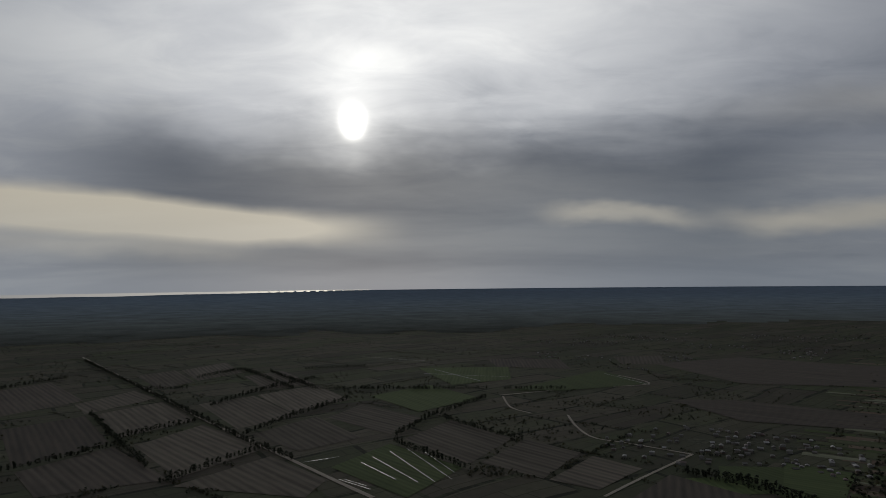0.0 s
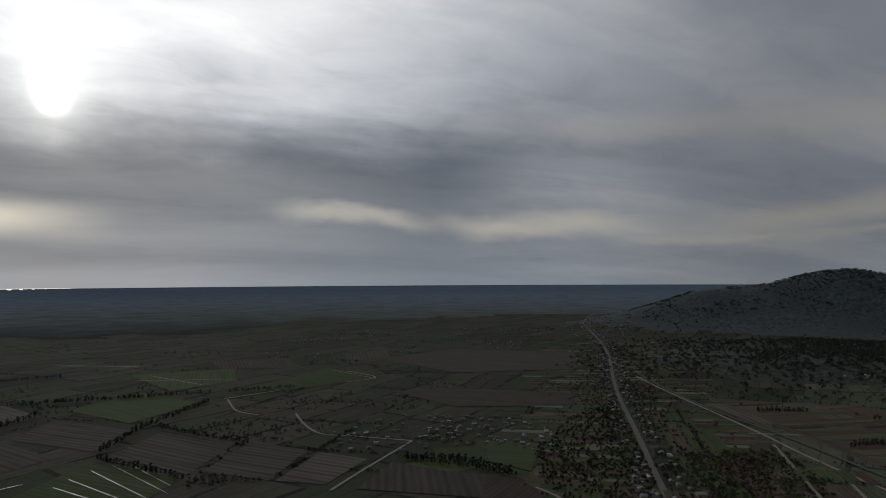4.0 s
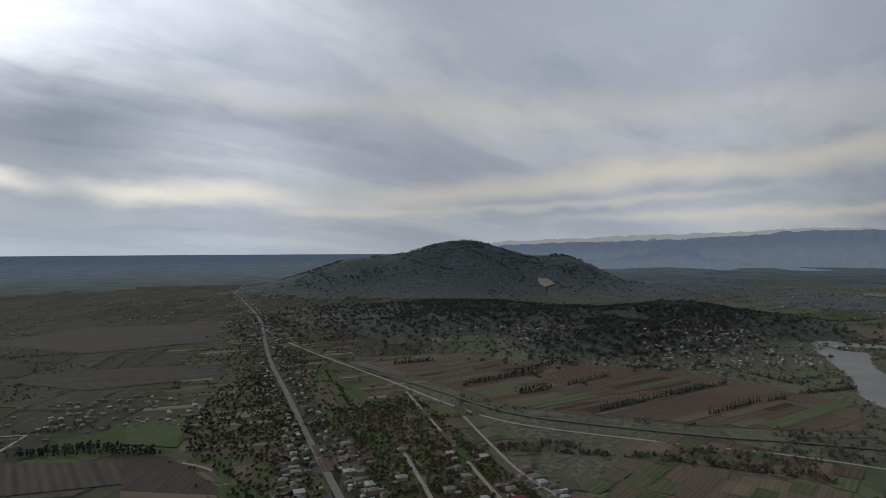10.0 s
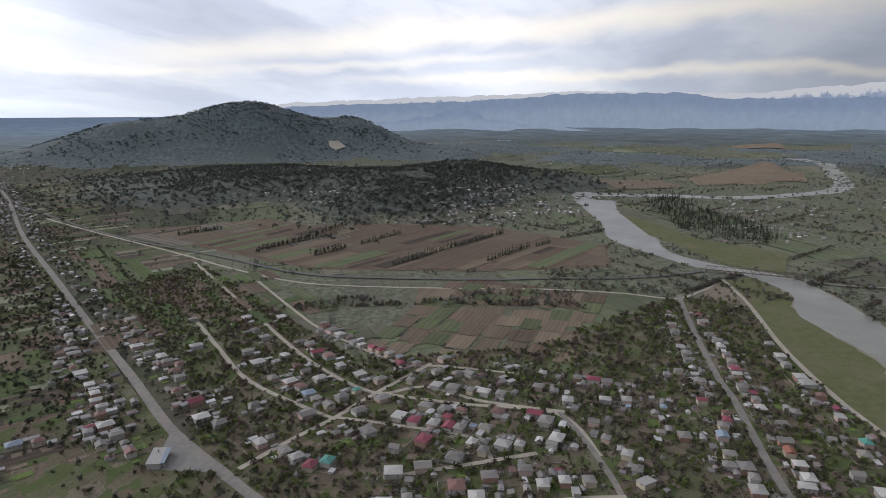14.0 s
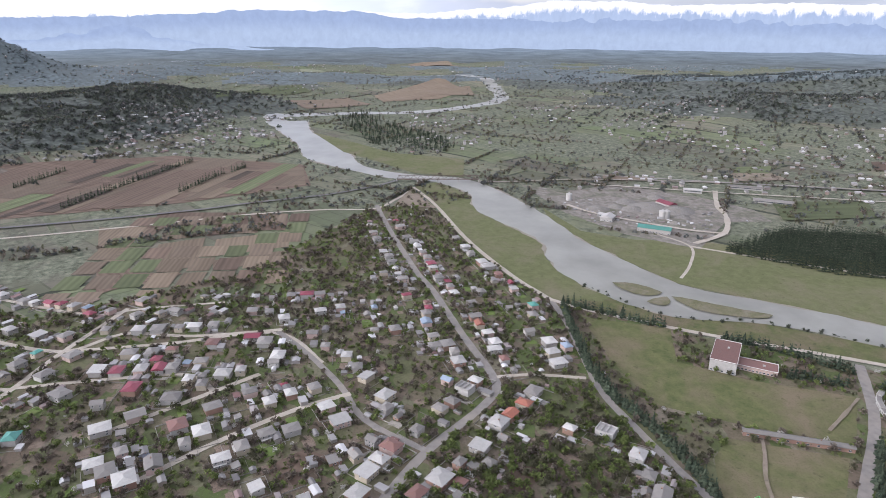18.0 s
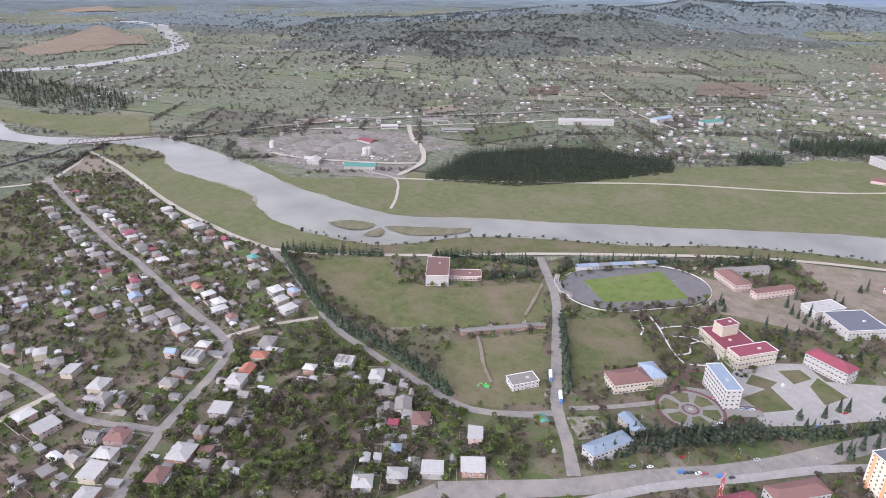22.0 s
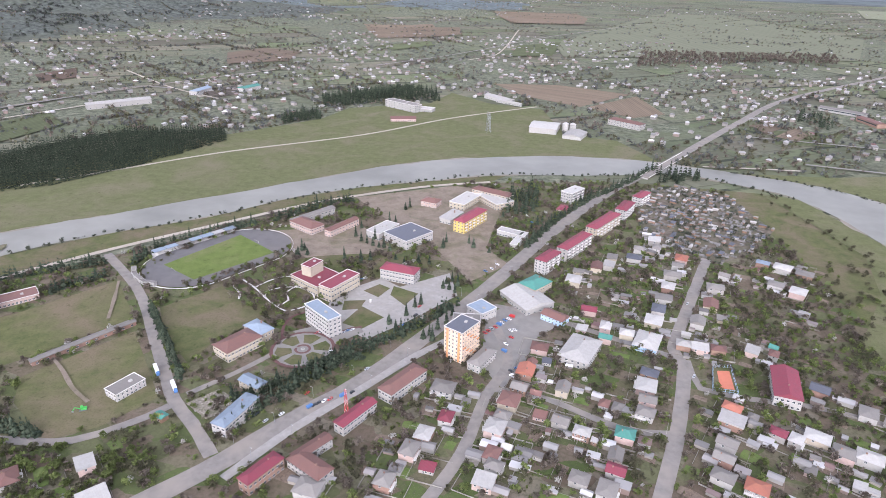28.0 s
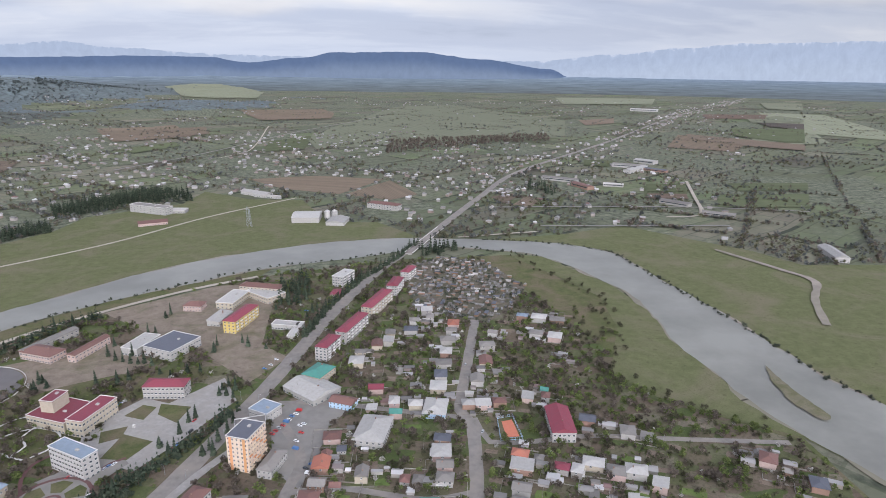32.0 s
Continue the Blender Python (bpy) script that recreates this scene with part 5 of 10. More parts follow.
def sheet_roof(name, colour):
    """Ribbed sheets with streaks and rust."""
    m = bpy.data.materials.new(name)
    m.use_nodes = True
    n = Net(m.node_tree)
    out = n.node("OutputMaterial")
    where = n.node("TexCoord").outputs["Object"]
    x, y, z = n.node("SeparateXYZ", (where,)).outputs
    ribs = n.math("SINE", n.math("MULTIPLY", n.math("ADD", x, n.math("MULTIPLY", y, 0.02)), 7.0))
    stain = n.noise(where, 0.35, 5, 0.65)
    fine = n.noise(where, 2.5, 4, 0.6)
    c = n.mix(n.node("MapRange", {0: stain, 1: 0.4, 2: 0.7, 3: 0.0, 4: 0.45}).outputs[0], (*colour, 1), (*[v * 0.55 + 0.03 for v in colour], 1))
    c = n.mix(n.node("MapRange", {0: fine, 1: 0.5, 2: 0.75, 3: 0.0, 4: 0.25}).outputs[0], c, (*[min(1, v * 1.25) for v in colour], 1))
    rnd = n.node("ObjectInfo").outputs["Random"]
    hsv = n.node("HueSaturation", {"Color": c, "Value": n.node("MapRange", {0: rnd, 1: 0, 2: 1, 3: 0.78, 4: 1.16}).outputs[0]})
    b = n.node("BsdfPrincipled", {"Base Color": hsv.outputs[0], "Roughness": 0.6, "Specular IOR Level": 0.35})
    n.tree.links.new(n.node("Bump", {"Strength": 0.35, "Distance": 0.06, "Height": ribs}).outputs[0], b.inputs["Normal"])
    n.tree.links.new(b.outputs[0], out.inputs[0])
    MATS[name] = m


for k, (name, colour, words) in ROOFS.items():
    if colour:
        sheet_roof(name, colour)
solid("window_frame", (0.55, 0.53, 0.50), 0.6)
solid("timber", (0.20, 0.13, 0.085), 0.8)
solid("steel", (0.35, 0.36, 0.37), 0.45, metal=0.6)
solid("pale_trim", (0.58, 0.56, 0.53), 0.7)
surface("glass", (0.045, 0.055, 0.065), 0.12, 0.2, 0.3, 0.0, spec=0.8)


def box_data(x0, y0, z0, x1, y1, z1, verts=None, faces=None):
    verts = [] if verts is None else verts
    faces = [] if faces is None else faces
    k = len(verts)
    verts += [(x, y, z) for z in (z0, z1) for x, y in ((x0, y0), (x1, y0), (x1, y1), (x0, y1))]
    faces += [tuple(k + i for i in f) for f in ((0, 3, 2, 1), (4, 5, 6, 7), (0, 1, 5, 4), (1, 2, 6, 5), (2, 3, 7, 6), (3, 0, 4, 7))]
    return verts, faces


def part(name, data, mat, parent, label=""):
    """Links verts and faces, or a finished mesh, as one mesh object under a thing or part."""
    if isinstance(data, bpy.types.Mesh):
        ob = new(name, data)
        ob.parent = parent
    else:
        ob = mesh_object(name, data[0], data[1], mat, parent)
    return tagged(ob, label)


def roof_data(l, w, z, rise, over, kind, thick=0.18):
    """A roof over a footprint of l by w: hip, gable or mono, with eaves and thickness."""
    a, b = l / 2 + over, w / 2 + over
    verts = [(-a, -b, z), (a, -b, z), (a, b, z), (-a, b, z)]
    t = z + thick
    verts += [(-a, -b, t), (a, -b, t), (a, b, t), (-a, b, t)]
    faces = [(0, 3, 2, 1), (0, 1, 5, 4), (1, 2, 6, 5), (2, 3, 7, 6), (3, 0, 4, 7)]
    if kind == "hip":
        r = max(0.0, a - b * 0.9)
        verts += [(-r, 0, t + rise), (r, 0, t + rise)]
        faces += [(4, 5, 9, 8), (5, 6, 9), (6, 7, 8, 9), (7, 4, 8)]
    elif kind == "gable":
        verts += [(-a, 0, t + rise), (a, 0, t + rise)]
        faces += [(4, 5, 9, 8), (5, 6, 9), (6, 7, 8, 9), (7, 4, 8)]
    else:
        verts[6], verts[7] = (a, b, t + rise * 0.45), (-a, b, t + rise * 0.45)
        faces += [(4, 5, 6, 7)]
    return verts, faces


def window_mesh(w, h, name="window"):
    """A framed window that stands in a wall facing -y: sill, frame and two panes."""
    verts, faces = box_data(-w / 2, -0.06, 0, w / 2, 0.02, h)
    k = len(faces)
    for x0, x1 in ((-w / 2 + 0.09, -0.04), (0.04, w / 2 - 0.09)):
        box_data(x0, -0.075, 0.1, x1, 0.0, h - 0.09, verts, faces)
    q = len(faces)
    box_data(-w / 2 - 0.08, -0.16, -0.09, w / 2 + 0.08, 0.0, 0.0, verts, faces)
    me = bpy.data.meshes.new(name)
    me.from_pydata(verts, [], faces)
    me.materials.append(MATS["window_frame"])
    me.materials.append(MATS["glass"])
    for i in range(k, q):
        me.polygons[i].material_index = 1
    return me


WINDOW = window_mesh(1.25, 1.5)
WIDE_WINDOW = window_mesh(1.9, 1.6)
DOOR = window_mesh(1.1, 2.1, "door")
PROTOS = {}


def house(roof, style, wall, storeys, near):
    """A village house at the origin, 11 by 9 metres, its veranda to -y."""
    l, w, h = 11.0, 9.0, 0.5 + 2.75 * storeys
    root = new("house")
    root.empty_display_size = 0.5
    mat = MATS[wall]
    v, f = box_data(-l / 2, -w / 2, -0.6, l / 2, w / 2, h)
    box_data(-l / 2 - 0.1, -w / 2 - 0.1, -0.6, l / 2 + 0.1, w / 2 + 0.1, 0.5, v, f)
    part("wall", (v, f), mat, root)
    kind = ("hip", "hip", "gable", "mono", "hip")[style]
    rise = (2.3, 2.0, 2.5, 2.2, 1.3)[style]
    if roof == "u":
        v, f = [], []
        for x in (-l / 2, -1.2, 2.0, l / 2 - 0.3):
            box_data(x, -w / 2, h, x + 0.3, w / 2, h + 2.0 + 0.25 * x / l, v, f)
        for y in (-w / 2, w / 2 - 0.3):
            box_data(-l / 2 + 0.3, y, h, l / 2 - 0.3, y + 0.3, h + 1.6, v, f)
        part("upper_wall", (v, f), MATS["concrete"], root, "roofless unfinished upper walls")
    else:
        v, f = roof_data(l, w, h, rise, 0.65, kind)
        if kind == "mono":
            box_data(-l / 2, w / 2 - 0.4, h, l / 2, w / 2 - 0.1, h + rise * 0.4, v, f)
        top = part("roof", (v, f), MATS[ROOFS[roof][0]], root, ROOFS[roof][2] + " roof")
        if style in (0, 2) and near:
            v, f = box_data(1.6, 0.6, h, 2.3, 1.3, h + rise + 0.7)
            part("chimney", (v, f), MATS["brick_wall"], top, "brick chimney")
    for s in range(storeys):
        z = 1.3 + 2.75 * s
        for x in ((-3.6, 0.2, 3.6) if s else (0.2, 3.6)) if near else (-3.2, 3.2) if s else (3.2,):
            part("window", WINDOW, None, root).matrix_local = pose(x, -w / 2, z)
        for x in (1.5,) if near and (s or storeys == 1) else ():
            part("window", WINDOW, None, root).matrix_local = pose(x, w / 2, z, 0, 0, 180)
        if s or storeys == 1:
            part("window", WINDOW, None, root).matrix_local = pose(l / 2, 0.5, z, 0, 0, 90)
            if near:
                part("window", WINDOW, None, root).matrix_local = pose(-l / 2, 0.5, z, 0, 0, -90)
    if near:
        part("door", DOOR, None, root).matrix_local = pose(-1.8, -w / 2 - 0.04, 0.5)
    if style in (0, 1, 4) and storeys == 2 and near:
        v, f = box_data(-l / 2, -w / 2 - 1.5, 2.95, l / 2 - 3, -w / 2, 3.1)
        box_data(-l / 2, -w / 2 - 1.5, 3.95, l / 2 - 3, -w / 2 - 1.42, 4.03, v, f)
        for k in range(5):
            x = -l / 2 + 0.06 + k * (l - 3.24) / 4
            box_data(x, -w / 2 - 1.5, -0.3, x + 0.12, -w / 2 - 1.38, 3.95 if k % 2 else h - 0.1, v, f)
        part("veranda", (v, f), MATS["pale_trim"], root, "railed veranda on posts")
    elif style == 3 and near:
        v, f = [], []
        for k in range(4):
            box_data(-1.2, -w / 2 - 0.3 * (4 - k) - 0.1, -0.5, 1.0, -w / 2 - 0.05 - 0.3 * (3 - k), 0.13 * k + 0.08, v, f)
        part("steps", (v, f), MATS["concrete"], root)
    tagged(root, "%s house with %s roof" % ({"white_wall": "whitewashed two-storey" if storeys == 2 else "low whitewashed", "cream_wall": "cream rendered", "grey_wall": "grey rendered", "brick_wall": "bare brick", "pink_wall": "faded pink rendered", "yellow_wall": "yellow rendered", "blue_wall": "pale blue rendered", "concrete": "bare concrete"}[wall], ROOFS[roof][2]), "house", "houses of the town")
    return root


# name, place, turn, length, width, height, floors, roof, kind, wall, label
BLOCKS = [
    ("culture_house", 200, -477, -111, 37.4, 14.6, 14, 3, "m", "flat", "cream_wall", "cream culture house front block with crimson roof"),
    ("culture_house", 226, -486, 154, 37.4, 31.2, 10, 2, "m", "flat", "cream_wall", "cream culture house hall with crimson roof"),
    ("clock_tower", 232, -490, -107, 17.3, 11.2, 20, 1, "m", "flat", "cream_wall", "square cream tower with a crimson roof"),
    ("town_hall", 155, -517, 173, 34.7, 15.3, 12, 3, "m", "hip", "white_wall", "white three-storey hall with crimson roof"),
    ("office_block", 190, -416, 146, 34.7, 12.1, 18, 5, "b", "flat", "white_wall", "white five-storey office with pale blue roof"),
    ("school", 241, -370, -115, 31.4, 18.6, 9, 2, "r", "hip", "cream_wall", "cream school with rust-red roof"),
    ("school_wing", 235, -392, -115, 12.5, 22.0, 9, 2, "b", "hip", "cream_wall", "cream school wing with pale blue roof"),
    ("villa", 206, -329, 161, 18.5, 9.3, 7, 2, "b", "gable", "cream_wall", "cream villa with pale blue roof"),
    ("clinic", 200, -296, -100, 33.6, 10.9, 9, 2, "b", "hip", "white_wall", "white building with pale blue roof"),
    ("long_house", 104, -356, -115, 37.5, 12.5, 9, 2, "r", "hip", "white_wall", "long white building with rusty red roof"),
    ("shop_house", 124, -315, -113, 31.7, 8.4, 8, 2, "m", "gable", "white_wall", "white building with bright crimson roof"),
    ("brick_house", 159, -253, -112, 26.2, 9.0, 9, 2, "m", "hip", "brick_wall", "brick building with crimson roof"),
    ("workshop", 134, -265, 156, 27.3, 12.0, 7, 2, "r", "hip", "grey_wall", "grey workshop with rusty roof"),
    ("workshop", 139, -279, -118, 25.7, 7.9, 7, 2, "r", "gable", "white_wall", "long wing with rusty roof"),
    ("hotel", 73, -410, -114, 22.5, 16.9, 27, 8, "d", "flat", "peach_wall", "peach and orange hotel tower with balconies"),
    ("hotel_annex", 77, -451, -170, 22.8, 12.8, 8, 2, "g", "flat", "concrete", "low concrete hotel annex"),
    ("hotel_hall", 68, -471, 144, 18.8, 17.4, 9, 2, "b", "flat", "white_wall", "white hall with pale blue roof"),
    ("corner_shop", 55, -401, -110, 25.4, 10.8, 7, 2, "g", "hip", "white_wall", "white corner shop with weathered grey roof"),
    ("market_hall", 33, -505, 133, 39.8, 30.4, 6, 1, "w", "gable", "white_wall", "white market building with zinc roof"),
    ("bank_house", 28, -529, -123, 24.7, 19.1, 9, 2, "t", "hip", "cream_wall", "cream building with teal dome-like roof"),
    ("market_hall", -17, -432, -107, 35.9, 23.3, 7, 2, "w", "hip", "white_wall", "white market hall with grey and white roof"),
    ("shop_house", 6, -479, 153, 20.5, 12.2, 6, 2, "r", "gable", "blue_wall", "blue and white shop with rusty roof"),
    ("shop_house", -69, -461, -105, 25.2, 18.4, 5, 1, "w", "hip", "blue_wall", "low white and blue shop"),
    ("apartment_block", 21, -578, -115, 30.4, 12.3, 15, 5, "m", "hip", "white_wall", "white apartment block with crimson roof"),
    ("apartment_block", -3, -625, -116, 54.2, 11.9, 14, 4, "m", "hip", "white_wall", "white apartment block with crimson roof"),
    ("apartment_block", -32, -692, -116, 60.6, 13.2, 14, 4, "m", "hip", "cream_wall", "cream apartment block with crimson roof"),
    ("apartment_block", -57, -750, -109, 34.6, 13.1, 13, 4, "m", "hip", "white_wall", "white apartment block with crimson roof"),
    ("apartment_block", -78, -797, -117, 28.4, 11.3, 13, 4, "m", "hip", "white_wall", "white apartment block with crimson roof"),
    ("apartment_block", 116, -665, -111, 49.7, 14.0, 14, 4, "m", "hip", "yellow_wall", "yellow apartment block with crimson roof"),
    ("sports_hall", 173, -607, -121, 39.2, 35.3, 10, 2, "d", "flat", "white_wall", "white sports hall with dark grey roof"),
    ("sports_hall", 205, -616, -111, 35.5, 17.7, 8, 1, "w", "flat", "white_wall", "low white hall with zinc roof"),
    ("old_school", 291, -606, 154, 36.7, 18.5, 8, 2, "r", "hip", "pink_wall", "pink ruined school wing with red roof"),
    ("old_school", 252, -613, -112, 45.6, 8.9, 8, 2, "r", "gable", "pink_wall", "pink school wing with red roof"),
    ("old_school", 296, -633, -118, 58.7, 9.1, 8, 2, "g", "gable", "grey_wall", "roofless grey school wing"),
    ("college", 136, -733, -108, 43.0, 20.9, 8, 2, "w", "flat", "cream_wall", "cream college wing with white roof"),
    ("college", 106, -760, 160, 52.4, 15.4, 11, 3, "r", "hip", "cream_wall", "cream college with rust-red roof"),
    ("college", 100, -745, 134, 42.3, 26.1, 8, 2, "w", "flat", "cream_wall", "cream college wing with pale roof"),
    ("garage", 141, -678, -107, 31.8, 14.2, 6, 1, "w", "mono", "white_wall", "low white garage with zinc roof"),
    ("small_office", 176, -717, 168, 20.8, 15.6, 7, 2, "r", "hip", "pink_wall", "pink two-storey office with red roof"),
    ("nursery", 67, -649, 163, 29.1, 11.6, 6, 1, "w", "flat", "white_wall", "white nursery wing with flat roof"),
    ("nursery", 56, -632, -103, 37.5, 7.3, 6, 1, "w", "flat", "white_wall", "white nursery wing with flat roof"),
    ("apartment_block", 7, -786, -120, 31.0, 14.8, 14, 4, "w", "flat", "white_wall", "white four-storey apartment block"),
    ("kiosk_house", 16, -742, -105, 17.7, 11.3, 5, 1, "m", "hip", "pink_wall", "small pink house with crimson roof"),
    ("school", -162, -422, 82, 37.5, 17.9, 9, 2, "m", "gable", "white_wall", "white school with bright crimson roof"),
    ("gymnasium", 484, -366, -39, 46.2, 23.3, 12, 1, "r", "flat", "white_wall", "tall white gymnasium with dark red roof"),
    ("gymnasium", 466, -388, -128, 34.1, 16.9, 5, 1, "r", "flat", "pink_wall", "low gymnasium annex with red roof"),
    ("barracks", 360, -347, -117, 77.9, 5.9, 4, 1, "g", "gable", "brick_wall", "long low brick barracks with patched roof"),
    ("ruin", 290, -304, -109, 22.2, 13.0, 6, 2, "g", "flat", "concrete", "roofless grey concrete ruin in grass"),
    ("filling_station", 426, 401, 27, 27.9, 11.3, 6, 1, "w", "mono", "white_wall", "white filling station canopy with zinc roof"),
    ("shed", 248, -284, 163, 7.4, 5.3, 4, 1, "t", "gable", "timber", "small shed with teal roof"),
    ("warehouse", 74, -1140, -4, 48.0, 52.0, 10, 1, "w", "gable", "white_wall", "big white warehouse across the river"),
    ("warehouse", 19, -1110, -103, 44.3, 32.1, 6, 1, "w", "gable", "white_wall", "low white warehouse across the river"),
    ("hospital", 365, -1228, 151, 84.4, 40.0, 14, 4, "g", "flat", "white_wall", "white four-storey hospital across the river"),
    ("hospital", 319, -1225, 174, 35.9, 31.1, 6, 1, "w", "flat", "white_wall", "low white hospital wing"),
    ("farm_hall", 337, -1134, -162, 47.0, 27.4, 5, 1, "r", "gable", "pink_wall", "low pink farm building"),
    ("long_school", -70, -1217, 148, 66.2, 40.0, 10, 3, "r", "hip", "white_wall", "white long school with red roof"),
    ("factory", 906, -1078, -130, 117.0, 20.1, 9, 1, "w", "gable", "white_wall", "long white factory hall"),
    ("factory", 830, -1242, -91, 54.2, 28.7, 8, 1, "b", "gable", "white_wall", "teal-blue factory hall across the river"),
    ("factory", 747, -1303, -108, 50.2, 26.3, 8, 1, "t", "gable", "white_wall", "bright green-roofed factory hall"),
    ("gravel_works", 1016, -596, -165, 33.7, 28.0, 9, 1, "m", "gable", "grey_wall", "gravel works shed with crimson roof"),
    ("gravel_works", 884, -504, -128, 50.2, 26.4, 7, 1, "t", "gable", "grey_wall", "gravel works shed with green roof"),
    ("gravel_works", 958, -458, -39, 23.2, 21.3, 7, 1, "w", "gable", "white_wall", "white gravel works shed"),
    ("long_hall", -720, -819, 73, 65.0, 29.5, 8, 1, "w", "gable", "white_wall", "long white hall beyond the river"),
    ("long_hall", -760, -1594, -142, 94.8, 40.0, 8, 1, "w", "gable", "white_wall", "white works hall beyond the river"),
    ("row_house", 167, -1343, 154, 62.8, 5.0, 6, 1, "w", "gable", "white_wall", "white row house across the meadow"),
    ("store", 193, -1374, 141, 75.2, 31.5, 7, 1, "w", "gable", "white_wall", "white store across the meadow"),
]
HOUSE_SPOTS = []
